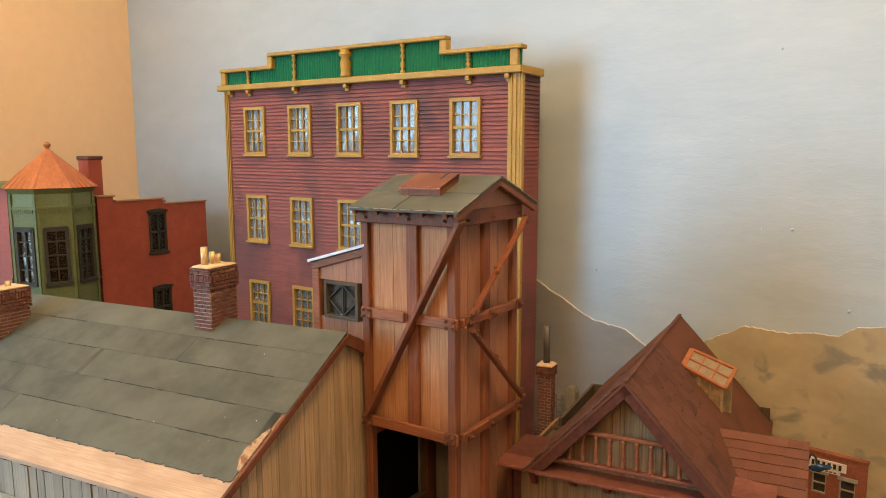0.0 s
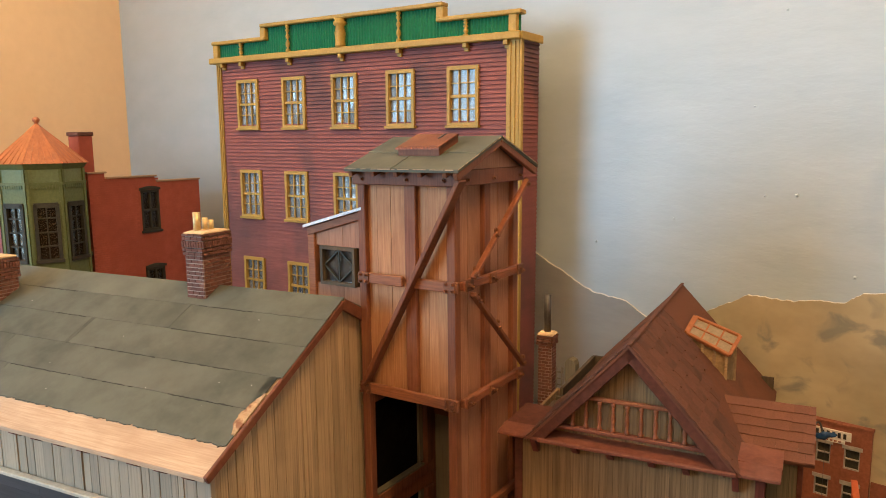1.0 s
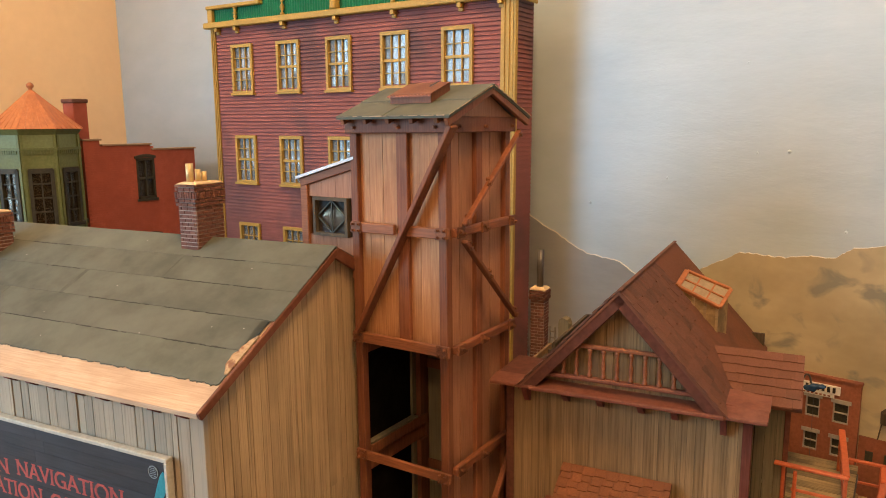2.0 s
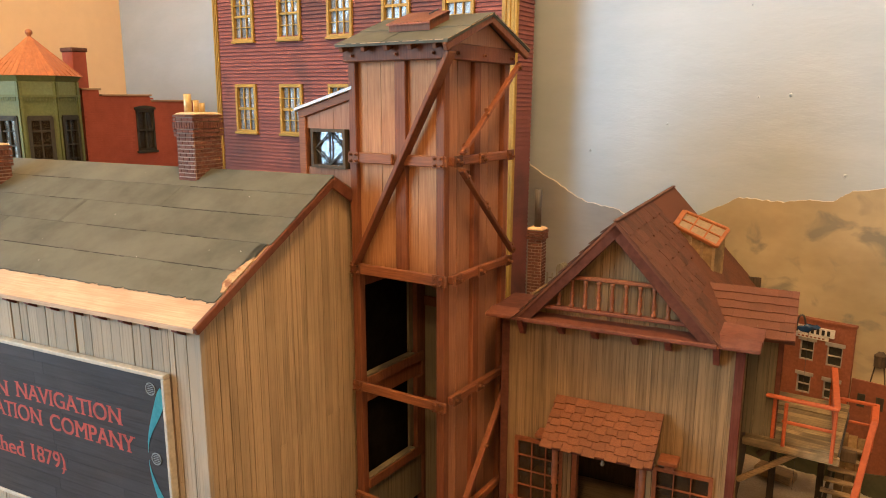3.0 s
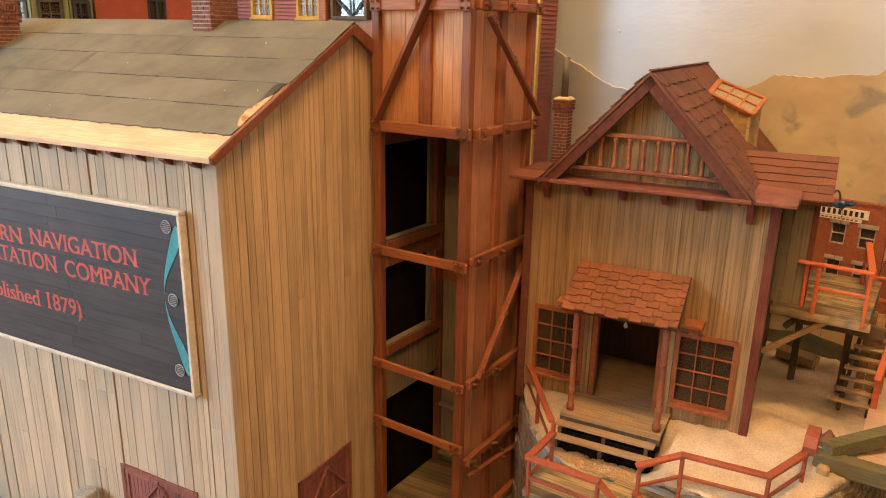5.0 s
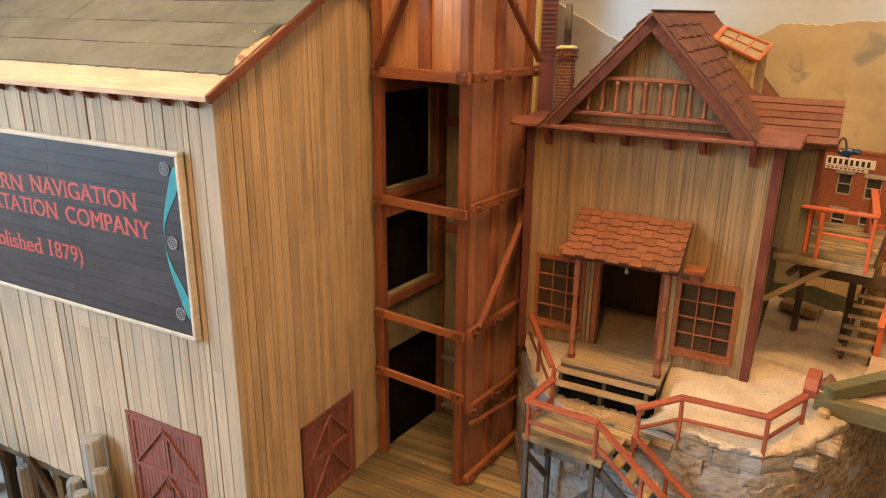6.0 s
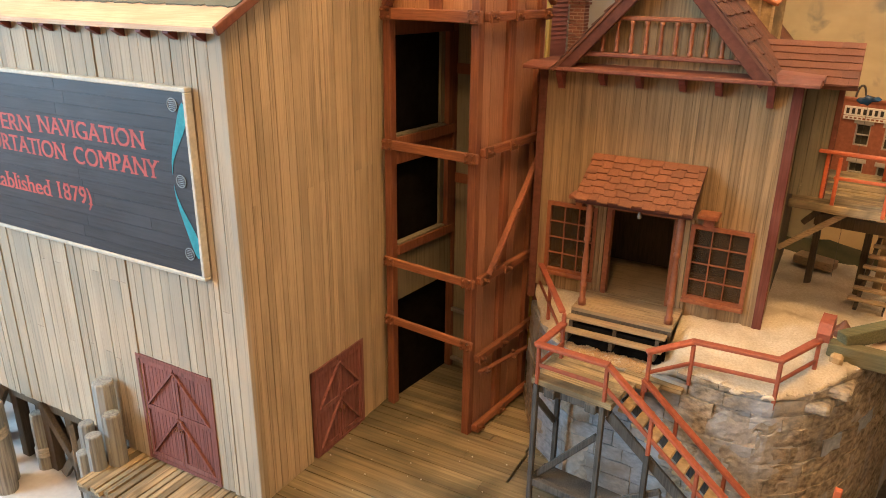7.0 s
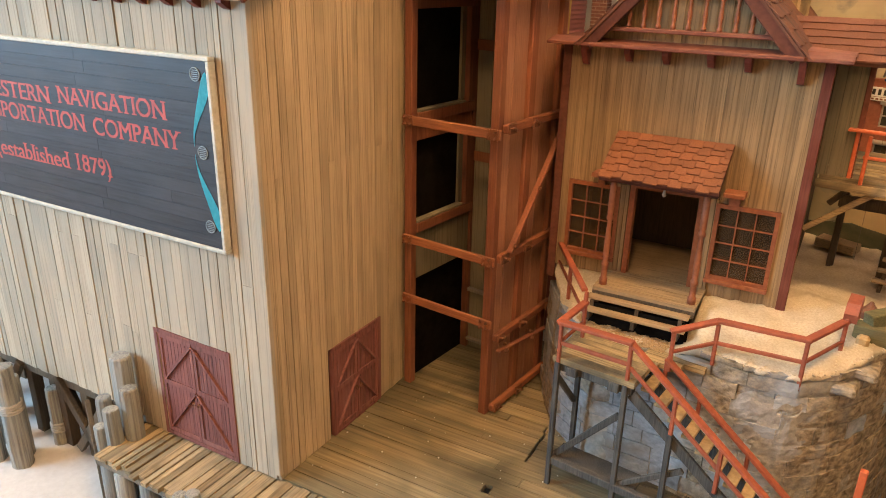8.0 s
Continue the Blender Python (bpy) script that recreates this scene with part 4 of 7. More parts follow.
def barn_doors(name, parent, w, h, place):
    """A pair of braced plank doors in a frame, its face towards -y, standing at the root's foot."""
    d = new(name)
    d.parent = parent
    d.matrix_local = place
    bm = bmesh.new()
    f = 0.36
    box(bm, 0, f, -0.16, 0.3, 0, h)
    box(bm, w - f, w, -0.16, 0.3, 0, h)
    box(bm, f, w - f, -0.19, 0.3, h - f, h)
    box(bm, f, w - f, -0.14, 0.3, 0, 0.35)
    part("frame", bm, M["door_red"], d)
    for s in (0, 1):
        x0 = f + s * (w - 2 * f) / 2 + 0.04
        x1 = f + (s + 1) * (w - 2 * f) / 2 - 0.04
        bm = bmesh.new()
        n = max(6, int((x1 - x0) / 0.42))
        for k in range(n):
            a, b = x0 + (x1 - x0) * k / n, x0 + (x1 - x0) * (k + 1) / n
            box(bm, a + 0.02, b - 0.02, 0.02, 0.2, 0.4, h - f)
        leaf = part("door_leaf", bm, M["door_red"], d)
        bm = bmesh.new()
        mid = h * 0.52
        for z in (0.62, mid, h - f - 0.25):
            box(bm, x0, x1, -0.09, 0.03, z - 0.22, z + 0.22)
        box(bm, x0, x0 + 0.3, -0.07, 0.03, 0.4, h - f)
        box(bm, x1 - 0.3, x1, -0.07, 0.03, 0.4, h - f)
        part("ledge_frame", bm, M["door_red"], leaf)
        out = (x0, x1) if s else (x1, x0)
        bm = bmesh.new()
        a, b = (x0, x1) if s == 0 else (x1, x0)
        beam((a + (0.3 if s == 0 else -0.3), -0.02, mid + 0.2), (b, -0.02, h - f - 0.4), 0.16, 0.36, (0, 1, 0), 0, bm)
        beam((a + (0.3 if s == 0 else -0.3), -0.02, 0.8), (b, -0.02, mid - 0.2), 0.16, 0.36, (0, 1, 0), 0, bm)
        part("brace", bm, M["door_red"], leaf)
        hx = (x1 - 0.25) if s == 0 else (x0 + 0.25)
        bm = bmesh.new()
        rod((hx, -0.12, mid - 1.1), (hx, -0.3, mid - 1.1), 0.06, n=6, bm=bm)
        for k in range(8):
            a0, a1 = 0.785 * k, 0.785 * (k + 1)
            rod((hx + 0.17 * math.sin(a0), -0.26, mid - 1.27 + 0.17 * math.cos(a0)), (hx + 0.17 * math.sin(a1), -0.26, mid - 1.27 + 0.17 * math.cos(a1)), 0.045, n=5, bm=bm)
        part("ring_handle", bm, M["rust"], leaf)
    return d


barn_doors("front_door", WH, d1[1] - d1[0], d1[3] - d1[2], Matrix.Translation(Vector((d1[0], 0, d1[2])) * CM))
barn_doors("end_door", WH, d2[1] - d2[0], d2[3] - d2[2], Matrix.Translation(Vector((0, d2[0], d2[2])) * CM) @ pose(0, 0, 0, 0, 0, 90))

# company sign on the front
SIGN = root("company_sign", 0, 0, 0, 0, "charcoal company sign with red lettering and cream frame", "sign")
SIGN.matrix_world = WH.matrix_world @ Matrix.Translation(Vector((0, -0.15, 0)) * CM)
S0, S1, SZ0, SZ1 = -56.0, -3.15, rbz(19.55), rbz(33.75)
z = SZ0 + 0.2
rng = random.Random(29)
while z < SZ1 - 0.3:
    e = min(z + 0.98, SZ1 - 0.2)
    x = S0 + 0.2
    for c in (rng.uniform(-40, -28), rng.uniform(-20, -8), S1 - 0.2):
        part("board", boxed(x, c - 0.02, -0.5, -0.05, z + 0.006, e - 0.006), M["sign_board"], SIGN)
        x = c
    z = e
for x0, x1, z0, z1 in ((S0 - 0.1, S1 + 0.1, SZ1 - 0.32, SZ1), (S0 - 0.1, S1 + 0.1, SZ0, SZ0 + 0.32), (S1 - 0.24, S1 + 0.1, SZ0 + 0.32, SZ1 - 0.32), (S0 - 0.1, S0 + 0.35, SZ0 + 0.32, SZ1 - 0.32)):
    part("frame", boxed(x0, x1, -0.64, 0.0, z0, z1, 0.06), M["sign_frame"], SIGN)


def lettering(text, x0, x1, z, height, material, parent, y=-0.508):
    """Flat raised letters between x0 and x1, their foot at z, capitals of that height."""
    cu = bpy.data.curves.new("lettering", "FONT")
    cu.body, cu.size, cu.extrude, cu.offset = text, 0.01 * height / 0.72, 0.00005, 0.00002
    cu.space_word = 1.5
    ob = new("lettering", cu)
    bpy.context.view_layer.update()
    me = bpy.data.meshes.new_from_object(ob.evaluated_get(bpy.context.evaluated_depsgraph_get()))
    bpy.data.objects.remove(ob)
    me.materials.clear()
    me.materials.append(material)
    lo, hi = min(v.co.x for v in me.vertices), max(v.co.x for v in me.vertices)
    # small serifs at the ends of the stems
    h = height * CM
    bm = bmesh.new()
    bm.from_mesh(me)
    ends = set()
    top = max(v.co.y for v in me.vertices) if text.isupper() else h
    for e in me.edges:
        p, q = (me.vertices[i].co for i in e.vertices)
        for foot in (0.0, top):
            if abs(p.y - foot) < 0.06 * h and abs(q.y - p.y) < 0.01 * h and 0.09 * h < abs(p.x - q.x) < 0.3 * h:
                ends.add((round((p.x + q.x) / 2, 5), round(abs(p.x - q.x), 5), foot))
    for x, w, foot in sorted(ends):
        z0, z1 = (0.0, 0.07 * h) if foot == 0 else (top - 0.07 * h, top)
        box(bm, x - w / 2 - 0.09 * h, x + w / 2 + 0.09 * h, z0, z1, -0.000045, 0.000048)
    bm.verts.ensure_lookup_table()
    bm.edges.ensure_lookup_table()
    bm.faces.ensure_lookup_table()
    nv, ne, nf = len(bm.verts), len(bm.edges), len(bm.faces)
    # broad upright strokes and thin level ones, as in a Roman face
    for n_, shift in enumerate((-0.075, -0.055, -0.03)):
        both = bmesh.ops.duplicate(bm, geom=bm.verts[:nv] + bm.edges[:ne] + bm.faces[:nf]) if n_ else None
        if both:
            for v in both["geom"]:
                if isinstance(v, bmesh.types.BMVert):
                    v.co += Vector(((shift + 0.075) * h, 0, -0.000012 * n_))
    bm.to_mesh(me)
    bm.free()
    lo, hi = min(v.co.x for v in me.vertices), max(v.co.x for v in me.vertices)
    k = (x1 - x0) * CM / (hi - lo)
    for v in me.vertices:
        v.co.x = (v.co.x - lo) * k
    t = new("lettering", me)
    t.parent = parent
    t.matrix_local = Matrix.Translation(Vector((x0, y, z)) * CM) @ pose(0, 0, 0, 90, 0, 0)
    return t


RED = M["sign_red"]
lettering("WESTERN", -31.3, -21.15, rbz(28.75), 1.4, RED, SIGN)
lettering("NAVIGATION", -20.25, -7.8, rbz(28.95), 1.4, RED, SIGN)
lettering("TRANSPORTATION", -34.4, -17.2, rbz(26.95), 1.42, RED, SIGN)
lettering("COMPANY", -16.3, -6.6, rbz(26.9), 1.42, RED, SIGN)
lettering("(established", -30.2, -20.0, rbz(23.55), 1.4, RED, SIGN)
lettering("1879)", -19.2, -14.9, rbz(23.6), 1.4, RED, SIGN)
# teal ribbon in two tapering strokes between three medallions
for z0, z1, c0, c1, flip in ((32.72, 27.4, -3.58, -5.27, False), (26.8, 21.25, -5.28, -3.58, True)):
    bm = bmesh.new()
    left, right = [], []
    for k in range(25):
        t = k / 24
        q = 1 - t if flip else t
        c = c0 + (c1 - c0) * (0.5 - 0.5 * math.cos(math.pi * t))
        w = 0.015 + 0.45 * max(0.0, math.sin(math.pi * q ** 0.52)) ** 1.5
        z = rbz(z0 + (z1 - z0) * t)
        left.append(bm.verts.new((c - w, -0.54, z)))
        right.append(bm.verts.new((c + w, -0.54, z)))
    for k in range(24):
        bm.faces.new((left[k], right[k], right[k + 1], left[k + 1]))
    bmesh.ops.solidify(bm, geom=bm.faces[:], thickness=0.04)
    part("ribbon", bm, M["sign_teal"], SIGN, "teal painted ribbon")
for x, z in ((-4.52, rbz(32.5)), (-4.48, rbz(27.05)), (-4.44, rbz(21.5))):
    part("medallion", rod((x, -0.48, z), (x, -0.56, z), 0.46, n=20), M["sign_board"], SIGN)
    bm = bmesh.new()
    for k in range(16):
        a0, a1 = math.pi * k / 8, math.pi * (k + 1) / 8
        rod((x + 0.46 * math.cos(a0), -0.56, z + 0.46 * math.sin(a0)), (x + 0.46 * math.cos(a1), -0.56, z + 0.46 * math.sin(a1)), 0.035, n=5, bm=bm)
    part("medallion_rim", bm, M["medal_rim"], SIGN)
    bm = bmesh.new()
    for k in range(5):   # fine cut lines in the medallion
        d = -0.28 + 0.14 * k
        box(bm, x - 0.3, x + 0.3, -0.568, -0.555, z + d - 0.018, z + d + 0.018)
    part("medallion_grid", bm, M["medal_rim"], SIGN)

# ---- brick chimneys ----


def chimney(name, m, w, d, h, foot, label, course=0.5, cap=0.9, flues=(), bricks=True, crown=2):
    """A brick stack with corbelled head and mortar cap; its foot is cut to the roof slope."""
    c = new(name)
    c.matrix_world = m
    tagged(c, label, "chimney")
    part("mortar_core", boxed(-w / 2 + 0.012, w / 2 - 0.012, -d / 2 + 0.012, d / 2 - 0.012, -foot, h - 0.05), M["mortar"], c)
    rng = random.Random(len(name) + int(w * 10))
    z, r = -foot, 0
    while z < h - 0.1:
        soldier = h - 1.4 < z < h - 0.7 and crown
        grow = 0.2 if soldier else (0.16 if h - (2.2 if crown else 1.3) < z else 0)
        step = 0.66 if soldier else course
        W, D = w / 2 + grow, d / 2 + grow
        L = 0.3 if soldier else 0.74
        for axis in (0, 1):
            for s in (-1, 1):
                a = (-W if axis == 0 else -D)
                end = -a
                a += -L / 2 if r % 2 else 0
                while a < end - 0.05:
                    p, q = max(a, -end), min(a + L, end)
                    if q - p > 0.12:
                        o = rng.uniform(0.03, 0.08)
                        bm = bmesh.new()
                        if axis == 0:
                            y0, y1 = sorted((s * (D + o), s * (D - 0.4)))
                            box(bm, p + 0.035, q - 0.035, y0, y1, z + 0.045, min(z + step, h) - 0.045)
                        else:
                            x0, x1 = sorted((s * (W + o), s * (W - 0.35)))
                            box(bm, x0, x1, p + 0.035, q - 0.035, z + 0.045, min(z + step, h) - 0.045)
                        part("brick", bm, M["chimney_brick"], c)
                    a += L
        z += step
        r += 1
    W, D = w / 2 + 0.24, d / 2 + 0.24
    bm = bmesh.new()
    hexa(bm, [(-W, -D, h), (W, -D, h), (W, D, h), (-W, D, h), (-W * 0.75, -D * 0.75, h + cap * 0.6), (W * 0.75, -D * 0.75, h + cap * 0.6), (W * 0.75, D * 0.75, h + cap * 0.6), (-W * 0.75, D * 0.75, h + cap * 0.6)])
    bmesh.ops.bevel(bm, geom=bm.edges[:], offset=0.12, segments=2, affect="EDGES")
    part("mortar_cap", bm, M["cream_cap"], c, "cream mortar cap")
    for x, y, r0, hh in flues:
        bm = lathe([(r0, h), (r0, h + hh), (r0 * 0.75, h + hh), (r0 * 0.75, h + 0.3)], x, y, 14)
        part("flue", bm, M["brass"], c, "short brass flue tube", True)
    return c


def on_wh(u, v, z, turn=0.0):
    return WH.matrix_world @ Matrix.Translation(Vector((u, v, rbz(z))) * CM) @ pose(0, 0, 0, 0, 0, turn)


chimney("ridge_chimney", on_wh(-14.2, 15.4, 45.7), 2.1, 3.4, 5.85, 1.9, "tall brick chimney with cream cap and brass flues", 0.36, 0.35,
        ((-0.4, -0.75, 0.34, 1.85), (-0.25, 0.1, 0.26, 1.3), (-0.1, 0.7, 0.25, 1.05)))
chimney("ridge_chimney", on_wh(-38.8, 10.7, 45.0), 2.2, 3.6, 3.3, 3.2, "tall brick chimney with cream cap and brass flues", 0.36, 0.35, ((-0.4, -0.9, 0.31, 0.9), (0.1, 0.3, 0.28, 0.7)))

# ---- timber hoist tower ----
TW = root("hoist_tower", 0, 0, 0, 0, "tall reddish-brown timber hoist tower with iron bolts", "tower")
X0, X1, Y1 = -9.9, 0.0, 10.7
TOP = 57.2
P = 0.82
for name, x, y, z1 in (("post", X0, 0, TOP), ("post", X1 - P, 0, TOP), ("post", X1 - P, Y1 - P, TOP), ("post", X0, Y1 - P, TOP)):
    part(name, boxed(x, x + P, y, y + P, 0, z1, 0.07), M["tower_post"], TW)
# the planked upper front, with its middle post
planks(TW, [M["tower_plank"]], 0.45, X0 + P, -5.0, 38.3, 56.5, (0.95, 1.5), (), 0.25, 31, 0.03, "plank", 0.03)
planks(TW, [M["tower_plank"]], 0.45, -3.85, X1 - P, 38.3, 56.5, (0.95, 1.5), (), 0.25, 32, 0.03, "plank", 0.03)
part("middle_post", boxed(-5.0, -3.85, 0.05, 0.75, 38.3, TOP, 0.07), M["tower_post"], TW)
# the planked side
planks(TW, [M["shaded_side_plank"]], -0.5, P, 4.8, 0.2, 56.6, (1.7, 1.9), (), 0.25, 33, 0.04, "plank", 0.03, 1, "y")
planks(TW, [M["shaded_side_plank"]], -0.5, 5.9, Y1 - P, 0.2, 56.6, (1.7, 2.1), (), 0.25, 34, 0.04, "plank", 0.03, 1, "y")
part("middle_post", boxed(-0.75, -0.08, 4.8, 5.9, 0.2, TOP, 0.07), M["tower_post"], TW)
# back and left walls inside the shaft; their dark boards carry its shade
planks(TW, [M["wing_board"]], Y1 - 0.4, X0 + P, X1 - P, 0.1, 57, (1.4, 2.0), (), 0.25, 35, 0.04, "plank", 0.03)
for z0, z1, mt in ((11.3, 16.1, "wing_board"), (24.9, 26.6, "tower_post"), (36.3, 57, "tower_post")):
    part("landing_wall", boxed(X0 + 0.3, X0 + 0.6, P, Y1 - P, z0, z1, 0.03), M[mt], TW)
for z0, z1 in ((17.2, 24.9), (27.6, 36.3)):
    part("landing_sill", boxed(X0 + 0.25, X0 + 1.0, P, Y1 - P, z0 - 1.05, z0 - 0.1, 0.05), M["tower_post"], TW)
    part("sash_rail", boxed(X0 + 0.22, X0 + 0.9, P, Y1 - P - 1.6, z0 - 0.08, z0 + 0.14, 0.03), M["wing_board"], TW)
    part("jamb", boxed(X0 + 0.25, X0 + 0.95, Y1 - P - 1.2, Y1 - P, z0 - 0.08, z1, 0.05), M["tower_post"], TW)
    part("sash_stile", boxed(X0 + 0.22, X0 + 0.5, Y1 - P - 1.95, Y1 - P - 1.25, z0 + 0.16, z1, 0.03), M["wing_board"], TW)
for z0 in (21.4, 32.3):
    part("back_rail", boxed(X0 + P, X1 - P, Y1 - 0.62, Y1 - 0.45, z0, z0 + 1.0, 0.03), M["tower_post"], TW)
for z0 in (6.9, 0.9):
    part("inner_ledge", boxed(X0 + P, X0 + P + 3.6, Y1 - 0.9, Y1 - 0.45, z0, z0 + 0.4, 0.05), M["grey_inner"], TW)
# black sheet paints in the darkness behind the shaft openings
part("shaft_lining", boxed(X0 - 0.3, X0 - 0.05, P, Y1 + 4, 0, 44), M["shade_black"], TW)
part("rear_sheathing", boxed(X0, X1 - 0.1, Y1, Y1 + 0.3, 0, TOP, 0.02), M["shaded_side_plank"], TW)


def strap_front(z, x0, x1, h=0.9, ends="lr", y=-0.35):
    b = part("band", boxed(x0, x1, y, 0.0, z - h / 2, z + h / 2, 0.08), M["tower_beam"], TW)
    for side, xe in (("l", x0 + 0.15), ("r", x1 - 1.25)):
        if side in ends:
            part("corner_plate", boxed(xe, xe + 1.1, y - 0.1, y + 0.02, z - h / 2 - 0.05, z + h / 2 + 0.05, 0.03), M["rust"], b)
            for dx in (0.25, 0.85):
                for dz in (-0.28, 0.28):
                    bolt(b, xe + dx, y - 0.1, z + dz, "y", 0.12)
    return b


def strap_side(z, y0, y1, h=1.0, x=0.0):
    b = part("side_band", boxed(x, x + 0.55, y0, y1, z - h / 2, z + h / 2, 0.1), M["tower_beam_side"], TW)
    for y in (y0 + 0.7, (y0 + y1) / 2 - 0.6, y1 - 0.8):
        bm = boxed(x + 0.5, x + 0.7, y - 0.55, y + 0.55, z - h / 2 - 0.08, z + h / 2 + 0.1, 0.05)
        part("clamp_plate", bm, M["rust"], b)
        bolt(b, x + 0.68, y - 0.25, z + 0.1, "x", 0.17, 1)
        bolt(b, x + 0.68, y + 0.28, z - 0.12, "x", 0.17, 1)
    return b


strap_front(48.0, X0 + 0.1, -5.05, 0.9, "l")
strap_front(48.0, -3.85, 0.35, 0.9, "r")
for z, h in ((38.15, 0.95), (27.0, 0.85), (15.8, 0.8), (9.7, 0.8)):
    strap_front(z, X0, 0.35, h)
for z in (48.0, 38.15, 27.4, 15.9, 8.1, 0.65):
    strap_side(z, 0.5, Y1 + 0.2, 0.75)
# eave beams
part("eave_beam", boxed(X0 - 0.2, 0.4, -0.4, 0.2, 56.0, 57.3, 0.08), M["tower_post"], TW)
part("eave_beam", boxed(-0.2, 0.45, 0.2, Y1 + 0.3, 56.0, 57.3, 0.08), M["tower_post"], TW)
for x in (-9.0, -4.4, -0.8):
    bolt(TW, x, -0.4, 56.5, "y", 0.15)
for y in (1.2, 5.4, 10.2):
    bolt(TW, 0.45, y, 56.5, "x", 0.15, 1)
# braces
part("front_brace", beam((0.95, -0.5, 56.6), (-8.95, -0.5, 38.8), 0.4, 1.1, (0, 1, 0)), M["tower_post"], TW)
for t in (0.12, 0.5, 0.97):
    bolt(TW, 0.95 - 9.9 * t, -0.7, 56.6 - 17.8 * t, "y", 0.18)
part("side_brace", beam((0.85, 1.3, 48.6), (0.85, 10.9, 56.0), 0.35, 0.5, (1, 0, 0)), M["baluster"], TW, "orange painted brace")
part("side_brace", beam((0.85, 1.3, 47.3), (0.85, 10.4, 39.0), 0.35, 0.6, (1, 0, 0)), M["tower_post"], TW)
part("side_brace", beam((0.85, 10.4, 27.0), (0.85, 1.4, 16.4), 0.35, 0.55, (1, 0, 0)), M["tower_beam_side"], TW)
part("side_strap", beam((0.7, 0.6, 6.9), (0.7, 10.4, 5.6), 0.25, 0.45, (1, 0, 0)), M["tower_post"], TW)
for y, z in ((1.5, 48.9), (5.0, 51.7), (10.6, 55.7), (1.9, 46.7), (5.2, 43.7), (10.1, 39.3), (9.8, 26.3), (5.6, 21.4), (1.8, 17.0), (1.4, 6.8), (6.3, 6.1)):
    bolt(TW, 1.05, y, z, "x", 0.2, 1)
    bolt(TW, 0.62, y + 0.5, z + 0.35, "x", 0.17, 1)
# roof
RX0, RX1, EV0, EV1, EZ, RY, RZ = -10.0, 1.2, -1.45, 12.3, 57.15, 5.5, 59.65
for sgn, (ya, yb) in ((1, (EV0, RY)), (-1, (EV1, RY))):
    bm = bmesh.new()
    nrm = 0.16
    hexa(bm, [(RX0, ya, EZ), (RX1, ya, EZ), (RX1, yb, RZ), (RX0, yb, RZ), (RX0, ya, EZ + nrm), (RX1, ya, EZ + nrm), (RX1, yb, RZ + nrm), (RX0, yb, RZ + nrm)])
    part("roof_sheet", bm, M["tarpaper"], TW, "grey tar-paper roof")
    for xs in ((RX0 - 0.02, -5.2), (-5.1, RX1 + 0.05)):
        for a, b in ((0, 0.52), (0.48, 1.0)):
            y0, y1 = ya + (yb - ya) * a, ya + (yb - ya) * b
            z0, z1 = EZ + (RZ - EZ) * a, EZ + (RZ - EZ) * b
            up = nrm + (0.1 if b < 1 else 0.17)
            bm = bmesh.new()
            hexa(bm, [(xs[0], y0, z0 + nrm), (xs[1], y0, z0 + nrm), (xs[1], y1, z1 + nrm), (xs[0], y1, z1 + nrm), (xs[0], y0, z0 + up), (xs[1], y0, z0 + up), (xs[1], y1, z1 + up), (xs[0], y1, z1 + up)])
            part("tar_paper_strip", bm, M["tarpaper"], TW)
    # pale worn edge
    rng = random.Random(61 + sgn)
    bm = bmesh.new()
    t = 0.0
    while t < 0.97:
        e = min(1.0, t + rng.uniform(0.02, 0.12))
        r0 = rng.uniform(0.015, 0.045)
        beam((RX0 + (RX1 - RX0) * t, ya - 0.03, EZ + 0.22), (RX0 + (RX1 - RX0) * e, ya - 0.03, EZ + 0.22), r0, r0 * 1.5, bevel=0, bm=bm)
        p, q = Vector((RX1 + 0.06, ya, EZ + 0.26)), Vector((RX1 + 0.06, yb, RZ + 0.26))
        beam(p.lerp(q, t), p.lerp(q, e), r0, r0 * 1.5, bevel=0, bm=bm)
        t = e + rng.uniform(0.0, 0.05)
    part("worn_edge", bm, M["bare_wood"], TW, "pale worn roof edge")
    part("barge_board", beam((RX1 - 0.25, ya + 0.05 * sgn, EZ - 0.35), (RX1 - 0.25, yb, RZ - 0.2), 0.4, 0.6), M["tower_post"], TW)
bm = prism([(0.2, 57.2), (Y1, 57.2), (RY, RZ - 0.2)], 0.0, 0.3, "x")
part("gable", bm, M["shaded_side_plank"], TW)
part("gable", prism([(0.2, 57.2), (Y1, 57.2), (RY, RZ - 0.2)], X0, X0 + 0.3, "x"), M["tower_post"], TW)
x = X0 + 0.3
while x < 1:
    part("rafter_end", beam((x, EV0 + 0.25, EZ - 0.2), (x, 0.3, EZ + 0.3), 0.4, 0.45, bevel=0.04), M["tower_post"], TW)
    x += 2.35
# corrugated hatch on the front slope
hy0, hy1, hx0, hx1 = 1.2, 4.1, -6.3, -2.2
sl = (RZ - EZ) / (RY - EV0)


def slope_z(y):
    return EZ + (y - EV0) * sl + 0.3


